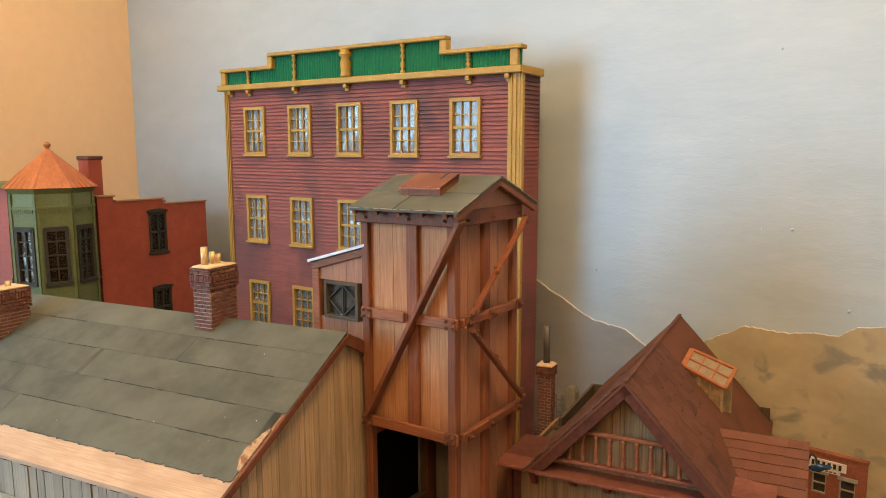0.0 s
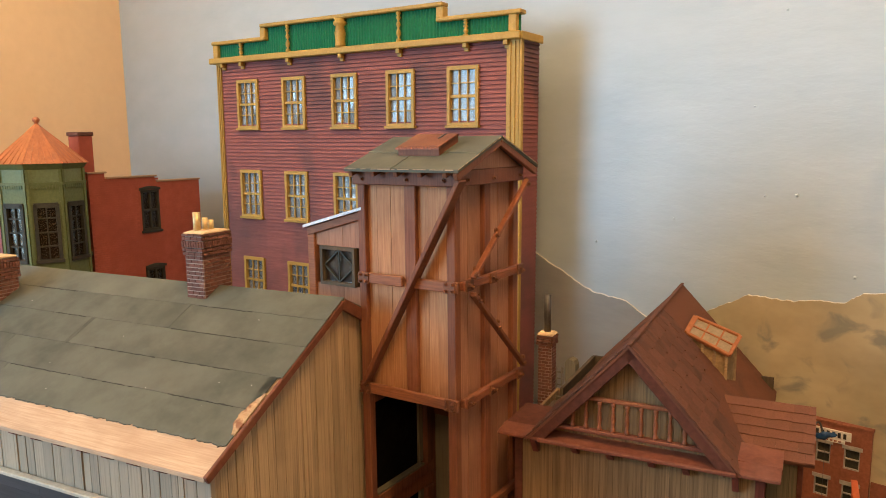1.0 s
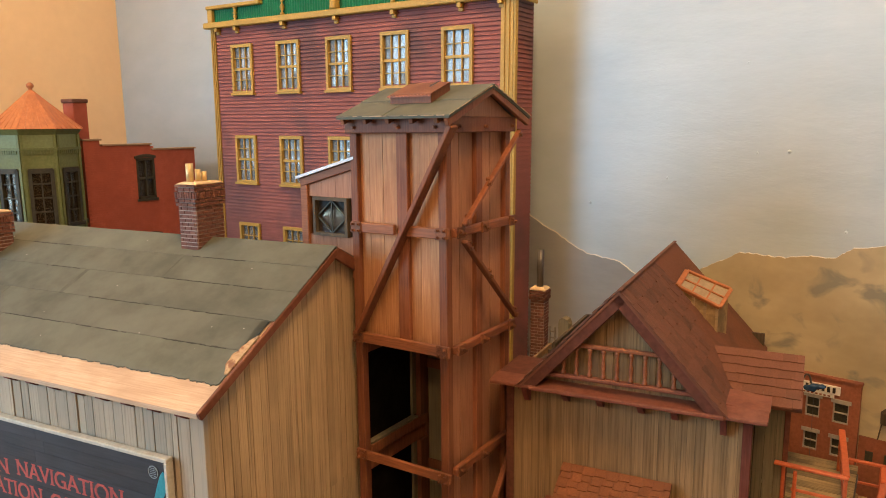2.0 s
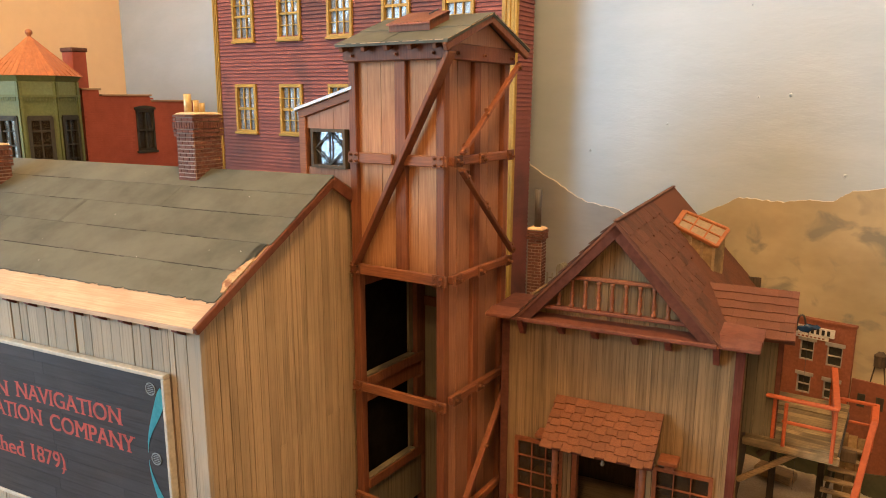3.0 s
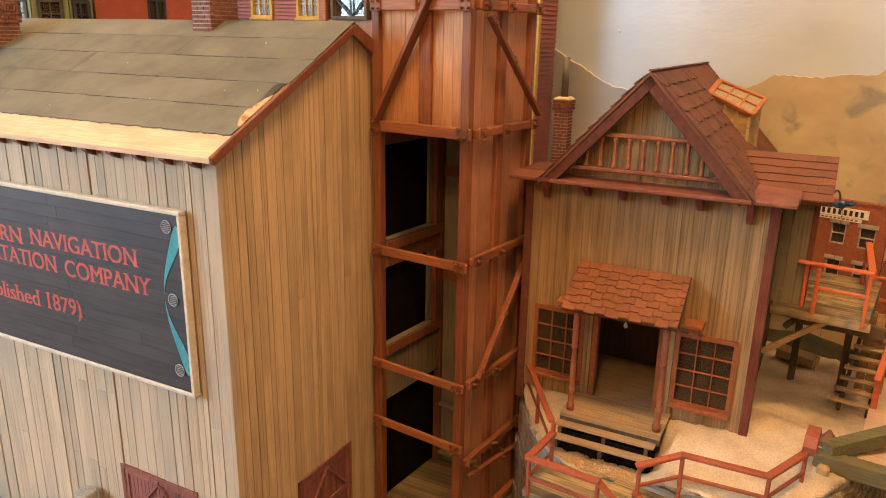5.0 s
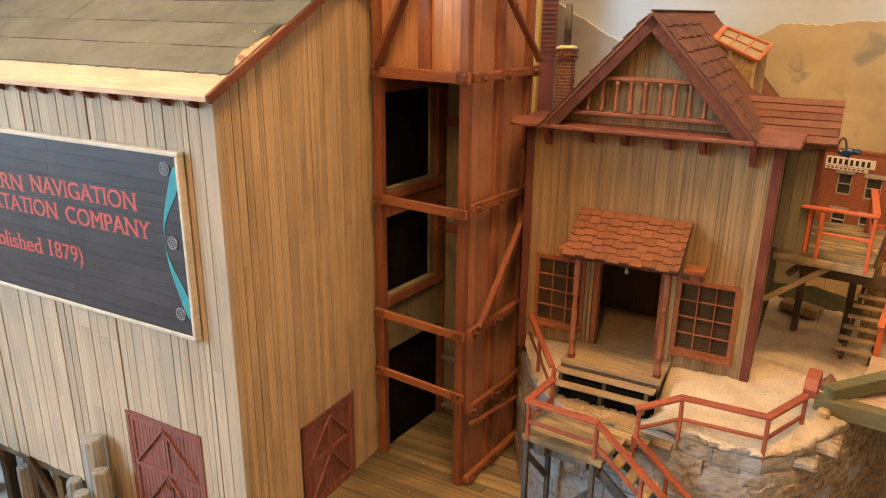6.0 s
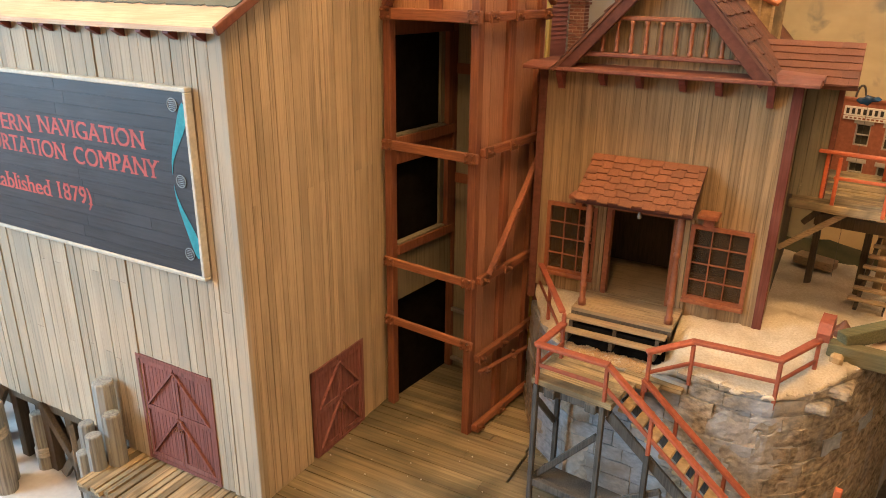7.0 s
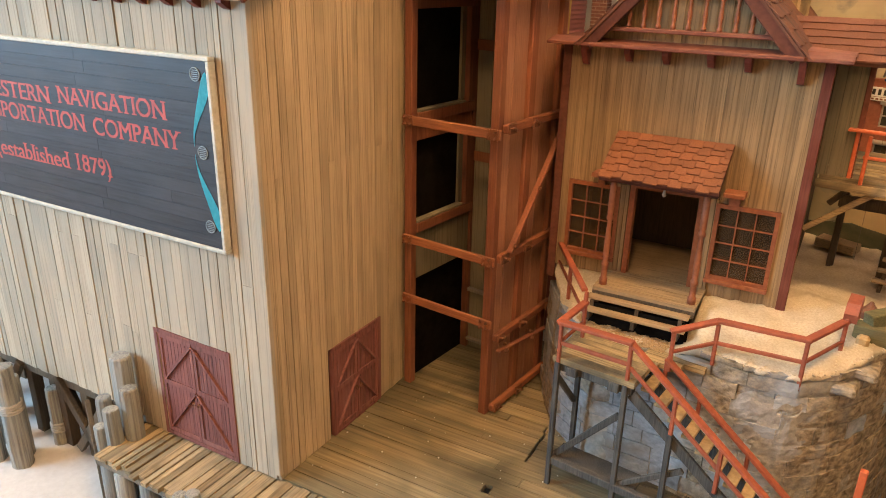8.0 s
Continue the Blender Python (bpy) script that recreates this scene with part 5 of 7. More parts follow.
hatch = new("roof_hatch")
hatch.parent = TW
tagged(hatch, "rust-red roof hatch with a ribbed lid")
bm = bmesh.new()
hexa(bm, [(hx0, hy0, slope_z(hy0)), (hx1, hy0, slope_z(hy0)), (hx1, hy1, slope_z(hy1)), (hx0, hy1, slope_z(hy1)), (hx0, hy0, slope_z(hy0) + 0.75), (hx1, hy0, slope_z(hy0) + 0.75), (hx1, hy1, slope_z(hy1) + 0.75), (hx0, hy1, slope_z(hy1) + 0.75)])
part("curb", bm, M["tower_post"], hatch)
wave = [(hx0 - 0.2 + 0.09 * k, 0.68 + 0.04 * math.sin(k * math.pi / 2)) for k in range(int((hx1 - hx0 + 0.4) / 0.09))]
bm = bmesh.new()
rows_ = [[bm.verts.new((x, y, slope_z(y) + z + t)) for x, z in wave] for y, t in ((hy0 - 0.2, 0), (hy1 + 0.1, 0), (hy1 + 0.1, -0.12), (hy0 - 0.2, -0.12))]
for a, b in zip(rows_, rows_[1:] + rows_[:1]):
    for k in range(len(wave) - 1):
        bm.faces.new((a[k], a[k + 1], b[k + 1], b[k]))
part("ribbed_lid", bm, M["hatch_red"], hatch)
bm = bmesh.new()
for a, b in (((hx1 - 0.9, 2.4), (hx1 - 0.3, 2.4)), ((hx1 - 0.9, 2.9), (hx1 - 0.3, 2.9))):
    za = slope_z(a[1]) + 0.95
    rod((a[0], a[1], za), (b[0], b[1], za + 0.25), 0.05, n=5, bm=bm)
part("lid_handle", bm, M["steel"], hatch)

# ---- lean-to beside the tower, on the warehouse roof ----
AN = root("lean_to", 0, 0, 0, 0, "small reddish plank lean-to with a tin-edged roof", "lean-to")
AX0, AX1, AY = -16.2, -9.5, 0.55


def an_top(x):
    return 51.9 + (x - AX0) / (AX1 - AX0) * 1.9


aw = (-14.6, -10.55, 46.85, 50.35)
planks(AN, [M["shaded_side_plank"]], AY, AX0 + 0.8, AX1, 43.2, an_top, (1.4, 2.0), [aw], 0.25, 41, 0.03, "plank", 0.02)
part("corner_post", boxed(AX0, AX0 + 0.85, AY - 0.25, AY + 0.6, 43.0, 51.7, 0.06), M["tower_beam"], AN)
part("top_trim", beam((AX0, AY - 0.1, 51.55), (AX1, AY - 0.1, 53.4), 0.4, 0.75), M["tower_beam"], AN)
bm = bmesh.new()
for x0, x1, y0, y1 in ((AX0, AX1, Y1 - 0.5, Y1), (AX0, AX0 + 0.4, AY + 0.6, Y1 - 0.5)):
    box(bm, x0, x1, y0, y1, 40.0, 51.6)
part("side_wall", bm, M["shaded_side_plank"], AN)
bm = bmesh.new()
hexa(bm, [(AX0 - 0.2, AY - 0.6, 51.9), (AX1, AY - 0.6, 53.8), (AX1, Y1, 53.8), (AX0 - 0.2, Y1, 51.9), (AX0 - 0.2, AY - 0.6, 52.15), (AX1, AY - 0.6, 54.05), (AX1, Y1, 54.05), (AX0 - 0.2, Y1, 52.15)])
part("tin_roof", bm, M["tin"], AN, "pale tin roof sheet")
wnd = new("window")
wnd.parent = AN
bm = bmesh.new()
f = 0.29
for a, b, c, d in ((aw[0], aw[0] + f, aw[2], aw[3]), (aw[1] - f, aw[1], aw[2], aw[3]), (aw[0] + f, aw[1] - f, aw[2], aw[2] + f), (aw[0] + f, aw[1] - f, aw[3] - f, aw[3])):
    box(bm, a, b, AY - 0.4, AY + 0.2, c, d)
part("frame", bm, M["dark_timber"], wnd)
cx, cz = (aw[0] + aw[1]) / 2, (aw[2] + aw[3]) / 2
hw, hh = (aw[1] - aw[0]) / 2 - f, (aw[3] - aw[2]) / 2 - f
bm = bmesh.new()
beam((cx, AY - 0.05, aw[2] + f), (cx, AY - 0.05, aw[3] - f), 0.11, 0.15, (0, 1, 0), 0, bm)
for sx in (-1, 1):
    for sz in (-1, 1):
        beam((cx, AY - 0.05, cz + sz * hh), (cx + sx * hw, AY - 0.05, cz), 0.11, 0.14, (0, 1, 0), 0, bm)
part("diamond_lattice", bm, M["dark_frame"], wnd)
part("pane", boxed(aw[0] + 0.3, aw[1] - 0.3, AY + 0.12, AY + 0.16, aw[2] + 0.3, aw[3] - 0.3), M["clear_pane"], wnd)

# ---- rock outcrop faced with stone blocks ----
# plan of the top edge, from the hoist tower round to the right
EDGE = [(0.9, 9.6), (3.4, 6.0), (6.2, 2.5), (10.3, 0.4), (15.0, 1.0), (19.6, 0.7), (22.5, 0.6), (25.2, 1.3), (27.4, 3.4), (29.0, 6.2), (30.4, 10.0), (31.6, 16.0), (33.0, 26.0), (34.0, 34.0)]
rock = bmesh.new()
BATTER = 0.06


def edge_at(s):
    """A place on the edge's plan, s from 0 to 1 along it, and the way along it."""
    seg = [(Vector(b) - Vector(a)).length for a, b in zip(EDGE, EDGE[1:])]
    d = s * sum(seg)
    for (a, b), l in zip(zip(EDGE, EDGE[1:]), seg):
        if d <= l + 1e-6:
            return Vector(a).lerp(Vector(b), d / l), (Vector(b) - Vector(a)).normalized()
        d -= l
    return Vector(EDGE[-1]), (Vector(EDGE[-1]) - Vector(EDGE[-2])).normalized()


EDGE_LEN = sum((Vector(b) - Vector(a)).length for a, b in zip(EDGE, EDGE[1:]))


def ground_z(x, y):
    """The height of the sandy ground on the outcrop."""
    n = noise.noise(Vector((x * 0.35, y * 0.35, 0.0))) * 0.3 + noise.noise(Vector((x * 1.1, y * 1.1, 3.0))) * 0.16 + noise.noise(Vector((x * 2.6, y * 2.6, 7.0))) * 0.07
    # hollow under the porch and its steps
    cu, sv = math.cos(radians(6.5)), math.sin(radians(6.5))
    pu, pv = (x - 22.0) * cu + (y - 9.6) * sv, -(x - 22.0) * sv + (y - 9.6) * cu
    hollow = max(0.0, min(1.0, (pu + 14.5) * 4, (-6.3 - pu) * 4, (pv + 5.7) * 4, (0.3 - pv) * 4))
    n -= 2.2 * hollow
    start = 3.6 if x < 17 else 1.5
    t = min(1.0, max(0.0, (y - start) / 5.5))
    low = 11.8 if x < 16 else (11.8 + (x - 16) * 0.7 if x < 18 else 13.2)
    return low + (14.15 - low) * t * t * (3 - 2 * t) + n - 0.7 * max(0.0, min(1.0, (y - 14) / 6)) - 0.5 * max(0.0, (x - 27.0) / 6.0)


ROCK = root("rock_outcrop", 0, 0, 0, 0, "rocky bluff faced with painted stone blocks under sand", "rock")
# core behind the stones
bm = bmesh.new()
n = 300
prev = None
for i in range(n + 1):
    p, d = edge_at(i / n)
    nrm = Vector((d.y, -d.x))
    col = []
    for k in range(71):
        z = -9 + 19.9 * k / 70
        q = p - nrm * 0.09 + nrm * (BATTER * (12 - z)) * 0.4
        # worn courses in the cast plaster
        wob = Vector((q.x * 0.5, q.y * 0.5, z * 0.5))
        course = (z + 0.35 * noise.noise(wob)) % 1.45 / 1.45
        q = q + nrm * (0.07 * noise.noise(wob * 2.6) + 0.04 * noise.noise(wob * 6.0) + 0.13 * noise.noise(wob) - 0.14 * max(0.0, 1 - course / 0.14))
        col.append(bm.verts.new((q.x, q.y, z + (0 if z < 10 else noise.noise(Vector((q.x, q.y, 1.0))) * 0.5))))
    if prev:
        for a, b, c, e in zip(prev, prev[1:], col[1:], col):
            bm.faces.new((a, e, c, b))
    prev = col
part("rock_core", bm, M["rock_core"], ROCK)
# sandy top, from a crumbling lip at the edge to the foot of the wall behind
bm = bmesh.new()
cols = []
for i in range(151):
    p, d = edge_at(i / 150)
    nrm = Vector((d.y, -d.x))
    back = Vector((-2.0 + 36.0 * i / 150, 38.0))
    lip = -0.1 + 0.2 * noise.noise(Vector((p.x * 0.9, p.y * 0.9, 2.0))) + 0.15 * noise.noise(Vector((p.x * 3.1, p.y * 3.1, 4.0)))
    e = p + nrm * lip
    col = [bm.verts.new((e.x - nrm.x * 1.5, e.y - nrm.y * 1.5, ground_z(e.x, e.y) - 1.8)), bm.verts.new((e.x + nrm.x * 0.05, e.y + nrm.y * 0.05, ground_z(e.x, e.y) - 0.36 + 0.22 * noise.noise(Vector((e.x * 1.4, e.y * 1.4, 8.0))))),
           bm.verts.new((e.x, e.y, ground_z(e.x, e.y) - 0.2))]
    for k in range(1, 61):
        t = (k / 60) ** 1.5
        q = e.lerp(back, t)
        fall = 0.18 * math.exp(-k / 2.2) + 0.12 * noise.noise(Vector((q.x * 2.2, q.y * 2.2, 6.0)))
        col.append(bm.verts.new((q.x, q.y, ground_z(q.x, q.y) - fall)))
    cols.append(col)
for a, b in zip(cols, cols[1:]):
    for k in range(len(a) - 1):
        bm.faces.new((a[k], b[k], b[k + 1], a[k + 1]))
part("sand_top", bm, M["sand"], ROCK, "pale sand over the rock", True)
# crumbs of sand along the edge
crumb = bmesh.new()
rng = random.Random(12)
for k in range(420):
    p, d = edge_at(rng.uniform(0.3, 0.85))
    q = p - Vector((d.y, -d.x)) * rng.uniform(0.05, 3.0) * rng.random()
    bmesh.ops.create_icosphere(crumb, subdivisions=1, radius=rng.uniform(0.03, 0.11), matrix=Matrix.Translation((q.x, q.y, ground_z(q.x, q.y) - 0.08 + rng.uniform(-0.05, 0.04))))
tagged(part("loose_sand", crumb, M["sand"], ROCK), kind="stuff")
# stone blocks in courses
rng = random.Random(77)
z, row = -9.0, 0
while z < 13.2:
    hgt = rng.uniform(1.2, 1.5)
    s = rng.uniform(0, 0.05)
    while s < 0.8:
        L = rng.uniform(2.2, 3.9) / EDGE_LEN
        pa, da = edge_at(min(s + 0.03 / EDGE_LEN, 1))
        pb, db = edge_at(min(s + L - 0.04 / EDGE_LEN, 1))
        na, nb = Vector((da.y, -da.x)), Vector((db.y, -db.x))
        k = 0.4 * BATTER
        flat = 0.3 if (pa.x + pb.x) / 2 < 17.5 else 0.75   # the plastered part is flatter
        o = rng.uniform(-0.07, 0.03) * flat - (rng.uniform(0.1, 0.25) if 15 < (pa.x + pb.x) / 2 < 23 and rng.random() < 0.45 else 0.0)
        jz = rng.uniform(-0.08, 0.08)
        top = z + hgt - rng.uniform(0.02, 0.08)
        lip = min(ground_z(*pa), ground_z(*pb)) - 0.16
        if top > lip:
            top = lip
        if top - z < 0.35:
            s += L
            continue

        def q(p, nn, out, zz):
            r = p + nn * (out + k * (12 - zz))
            return (r.x, r.y, zz)
        # a lumpy face on a grid, with its rim turned back into the wall
        bm = bmesh.new()
        nx, nz = 6, 4
        jag = [rng.uniform(-0.05, 0.05) for _ in range(4)]
        grid = []
        for a in range(nx):
            line = []
            for b in range(nz):
                u, w = a / (nx - 1), b / (nz - 1)
                pp, nn = pa.lerp(pb, u), na.lerp(nb, u).normalized()
                rim = a in (0, nx - 1) or b in (0, nz - 1)
                zz = z + (top - z) * w + jag[(a > 2) + 2 * (b > 1)] * 0.5 + 0.09 * noise.noise(Vector((pp.x * 0.9, pp.y * 0.9, z * 3.1 + w)))
                lump = 0.12 * noise.noise(Vector((pp.x * 0.75, pp.y * 0.75 + 9, zz * 0.9))) + 0.09 * noise.noise(Vector((pp.x * 2.3, pp.y * 2.3, zz * 2.3)))
                line.append(bm.verts.new(q(pp, nn, o + 0.05 + (lump - (rng.uniform(0.02, 0.07) if rim else 0.0) + 0.05 * w - 0.02) * flat, zz)))
            grid.append(line)
        for a in range(nx - 1):
            for b in range(nz - 1):
                bm.faces.new((grid[a][b], grid[a + 1][b], grid[a + 1][b + 1], grid[a][b + 1]))
        loop = [grid[a][0] for a in range(nx)] + [grid[-1][b] for b in range(1, nz)] + [grid[a][-1] for a in range(nx - 2, -1, -1)] + [grid[0][b] for b in range(nz - 2, 0, -1)]
        inner = [bm.verts.new(Vector(v.co) - Vector((na.x, na.y, 0)) * 0.5) for v in loop]
        for e in range(len(loop)):
            g = (e + 1) % len(loop)
            bm.faces.new((loop[e], loop[g], inner[g], inner[e]))
        mid = (pa + pb) / 2
        grey = (mid.x < 17.5 and mid.y < 4 and rng.random() < 0.97) or rng.random() < 0.04
        part("stone", bm, M["stone_grey"] if grey else M["stone"], ROCK)
        s += L
    z += hgt
    row += 1

for x0, x1, y0, y1, z0, z1 in ((27.3, 29.7, 4.6, 7.8, 12.45, 13.2), (26.9, 28.8, 3.3, 5.6, 11.6, 12.3)):
    bm = boxed(x0, x1, y0, y1, z0, z1, 0.18)
    for vtx in bm.verts:
        vtx.co += Vector((noise.noise(vtx.co), noise.noise(vtx.co + Vector((5, 0, 0))), 0.4 * noise.noise(vtx.co + Vector((0, 7, 0))))) * 0.35
    part("stone_slab", bm, M["stone"], ROCK)

# dark rock at the foot, on the right
bm = bmesh.new()
bmesh.ops.create_grid(bm, x_segments=40, y_segments=40, size=20, matrix=Matrix.Translation((48, 6, -5)))
for v in bm.verts:
    d = (v.co.x - 30) / 20
    v.co.z = -8 + 9 * max(0, d) + 2.2 * noise.noise(v.co * 0.13) + 0.9 * noise.noise(v.co * 0.45)
rk = finish("dark_rock_slope", bm, M["rock_dark"], smooth=True)
tagged(rk, "dark rough rock slope beside the stone wall", "rock")

# ---- plank deck of the wharf ----
DECK = root("wharf_deck", -8.15, -18.1, 0, 7.0, "brown plank wharf deck", "deck")
rng = random.Random(51)
v = -14.0
while v < 33:
    w = rng.uniform(0.75, 1.4)
    x = -0.6 if v > 0.3 else (0.1 if v > -0.3 else 6.0)
    if v > 18.3:
        x = -1.6
    while x < 42:
        e = min(x + rng.uniform(12, 26), 42)
        dz = rng.uniform(-0.13, 0.0)
        brk = 16.2 + 0.5 * noise.noise(Vector((v * 0.6, 0, 0)))
        if 12.0 < v < 21.5 and x < brk < e + 3:
            e = brk
        if v < 8.2 <= v + w and x < 14.0:   # a broken plank end
            e = 14.7
        part("plank", boxed(x + (0.22 if abs(x - brk) < 0.01 else (0.7 if v < 8.2 <= v + w and abs(x - 14.7) < 0.01 else 0.02)), e - 0.03, v + 0.032, v + w - 0.032, -0.45, dz), M["deck_plank"], DECK)
        x = e
    v += w
bm = bmesh.new()
for k in range(46):   # pale crumbs lying on the planks
    bmesh.ops.create_icosphere(bm, subdivisions=1, radius=rng.uniform(0.03, 0.085), matrix=Matrix.Translation((rng.uniform(0.5, 20), rng.uniform(1, 19), 0.01)))
tagged(part("dust", bm, M["white_sill"], DECK), kind="stuff")
bm = bmesh.new()
for v in (-12, -4, 4, 12, 20, 28):
    box(bm, 6.2 if v < 0 else 0.2, 42, v, v + 1.0, -1.5, -0.46)
part("joist_frame", bm, M["dark_timber"], DECK)
for x, v in ((7, -12), (20, -12), (34, -12), (1.2, 0.6), (7, 4), (20, 4), (34, 4), (20, 20)):
    part("round_post", rod((x, v + 0.5, -9), (x, v + 0.5, -1.5), 0.75, 0.7, 10), M["pile"], DECK, "", True)

# small pier at the front doors
PIER = root("door_pier", 0, 0, 0, 0, "short plank pier at the barn doors", "pier")
PIER.matrix_world = WH.matrix_world
v0, v1, pz = -5.6, 0.28, rbz(-0.2)
x = -16.2
rng = random.Random(61)
while x < 5.4:
    w = rng.uniform(0.6, 1.0)
    bm = bmesh.new()
    ya, za, zb = v0 + rng.uniform(-0.3, 0.3), pz + rng.uniform(-0.12, 0.06), pz + rng.uniform(-0.12, 0.06)
    hexa(bm, [(x + 0.05, ya, pz - 0.4), (x + w - 0.05, ya, pz - 0.4), (x + w - 0.05, v1, pz - 0.4), (x + 0.05, v1, pz - 0.4), (x + 0.05, ya, za), (x + w - 0.06, ya + rng.uniform(-0.1, 0.1), zb), (x + w - 0.05, v1, zb), (x + 0.06, v1, za)])
    part("plank", bm, M["pier_plank"], PIER)
    x += w
part("edge_beam", boxed(-16.3, 5.4, v0 + 0.2, v0 + 0.9, pz - 1.1, pz - 0.41, 0.06), M["grey_timber"], PIER)
part("edge_beam", boxed(-16.4, -15.7, v0 + 0.2, v1 + 2, pz - 1.15, pz - 0.42, 0.06), M["grey_timber"], PIER)
for x, v in ((-15.6, -4.6), (-13.4, -4.9), (-10.5, -4.7), (-7.0, -4.9), (-2, -4.8), (3, -4.8)):
    part("round_post", rod((x, v, 0), (x, v, pz - 1.1), 0.85, 0.8, 10), M["pile"], PIER, "", True)


def piling(x, v, top, r, rope=False):
    """A round mooring pile with a worn, rounded head."""
    p = new("mooring_pile")
    p.matrix_world = WH.matrix_world @ Matrix.Translation(Vector((x, v, 0)) * CM)
    tagged(p, "weathered round wooden mooring pile", "pile", "piles at the wharf")
    prof = [(r * 0.98, 0), (r, 3), (r * 0.97, top - 1), (r * 0.95, top - 0.2), (r * 0.84, top - 0.04), (r * 0.5, top)]
    bm = lathe(prof, 0, 0, 10)
    for q in bm.verts:
        s = 1 + 0.2 * noise.noise(Vector((q.co.x * 1.5 + x, q.co.y * 1.5 + v, q.co.z * 0.3)))
        q.co.x *= s
        q.co.y *= s
    part("shaft", bm, M["pile"], p)
    if rope:
        bm = bmesh.new()
        for k in range(4):
            lathe([(r * 1.02, top - 5.2 + 0.28 * k), (r * 1.12, top - 5.1 + 0.28 * k), (r * 1.12, top - 5.0 + 0.28 * k), (r * 1.02, top - 4.9 + 0.28 * k)], 0, 0, 14, bm)
        part("rope_band", bm, M["grey_lintel"], p, "pale rope wound round the pile")


for x, v, top, r in ((-16.7, -1.3, rbz(7.4), 1.0), (-18.1, -2.6, rbz(3.4), 0.7), (-16.2, -3.3, rbz(3.2), 0.75), (-15.3, -1.9, rbz(4.9), 0.85), (-17.5, -3.6, rbz(1.2), 0.7),
                     (-4.3, -6.6, rbz(1.5), 0.6), (-3.2, -6.3, rbz(1.9), 0.62), (-32.2, -3.4, rbz(2.6), 1.05), (-33.4, -2.2, rbz(0.5), 0.8), (-35.2, -4.2, rbz(-1.0), 0.9), (-32.2, 1.0, rbz(-2.2), 0.8), (-37.5, -1.6, rbz(1.0), 1.0)):
    piling(x, v, top, r * 0.98, x == -32.2)
# trestle under the warehouse
TR = root("trestle", 0, 0, 0, 0, "dark timber trestle under the warehouse", "trestle")
TR.matrix_world = WH.matrix_world
for x in (-18.5, -23, -27, -31, -36, -42, -48, -56, -64):
    for v in (1.0, 6.5, 14):
        part("post", boxed(x - 0.55, x + 0.55, v, v + 1.1, 0, rbz(0.3), 0.06), M["dark_timber"], TR)
for p, q in (((-30, 0.4, rbz(0.2)), (-23.8, 0.4, 0.5)), ((-22, 0.4, rbz(0)), (-28, 0.4, 1.2)), ((-36, 0.4, rbz(0)), (-42, 0.4, 0.5)), ((-31, 7, 0.6), (-24, 7, 7.5)), ((-18.5, 1.5, 1.0), (-23, 1.5, rbz(0))), ((-27, 1.5, 1.0), (-31, 1.5, rbz(0))), ((-23, 7.0, 1.0), (-18.5, 7.0, rbz(0)))):
    part("brace", beam(p, q, 0.6, 0.9), M["dark_timber"], TR)
part("brace", beam((-24.0, -0.5, rbz(-0.2)), (-16.4, -5.0, rbz(-7.0)), 0.5, 0.6), M["dark_timber"], TR)
part("cap_beam", boxed(-70, -16.8, 0.6, 1.6, rbz(-0.9), rbz(0.35), 0.06), M["dark_timber"], TR)
part("tie_beam", boxed(-44, -17, 6.4, 7.6, 3.0, 4.0, 0.06), M["grey_timber"], TR)

# ---- gabled house ----
HZ = 14.0
HOUSE = root("gabled_house", 22.0, 9.6, HZ, 6.5, "plank-sided gabled house with dark red roof and trim", "house")


def hz(z):
    return z - HZ


HW, HD = -20.4, 25.0
lw = (-18.95, -14.3, hz(15.75), hz(22.35))
rw = (-6.35, -1.5, hz(15.75), hz(22.3))
dr = (-13.15, -7.6, hz(14.5), hz(22.6))
planks(HOUSE, [M["siding_house"]], 0.0, HW + 0.6, -0.58, hz(14.0), hz(34.0), (0.4, 0.75), [lw, rw, dr], 0.25, 71, 0.014, "plank", 0.03)
part("corner_trim", boxed(-0.6, 0.12, -0.12, 0.3, hz(13.6), hz(34.0), 0.05), M["worn_trim"], HOUSE)
part("corner_trim", boxed(HW - 0.1, HW + 0.65, -0.12, 0.3, hz(12.6), hz(34.0), 0.05), M["house_trim"], HOUSE)
planks(HOUSE, [M["siding_house"]], 0.0, 0.35, 4.2, hz(13.6), hz(34.0), (0.7, 1.1), (), 0.25, 72, 0.05, "plank", 0.03, 1, "y")
planks(HOUSE, [M["siding_house"]], HW, 0.35, 12.0, hz(12.6), hz(34.0), (0.7, 1.1), (), 0.25, 73, 0.05, "plank", 0.03, -1, "y")
bm = bmesh.new()
box(bm, HW + 0.3, -0.3, HD - 0.3, HD, hz(13), hz(34))
box(bm, -0.6, -0.26, 4.2, HD - 0.3, hz(13), hz(31.9))
box(bm, HW + 0.26, HW + 0.6, 12.0, HD - 0.3, hz(13), hz(34))
box(bm, HW + 0.6, -0.6, 9.5, 9.8, hz(14), hz(34))
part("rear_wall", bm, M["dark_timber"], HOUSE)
part("floor_slab", boxed(HW + 0.4, -0.4, 0.3, 9.5, hz(13.9), hz(14.4)), M["step_wood"], HOUSE)
part("inner_ceiling", boxed(HW + 0.4, -0.4, 0.3, 9.5, hz(33.2), hz(33.6)), M["dark_timber"], HOUSE)
for w in (lw, rw):
    wd = sash_window(HOUSE, w[0], w[2], w[1] - w[0], w[3] - w[2], 0.0, M["window_orange"], 3, 4, 0.12, M["dusty_sheen_glass"], 0.3, 0.085, 0.32)
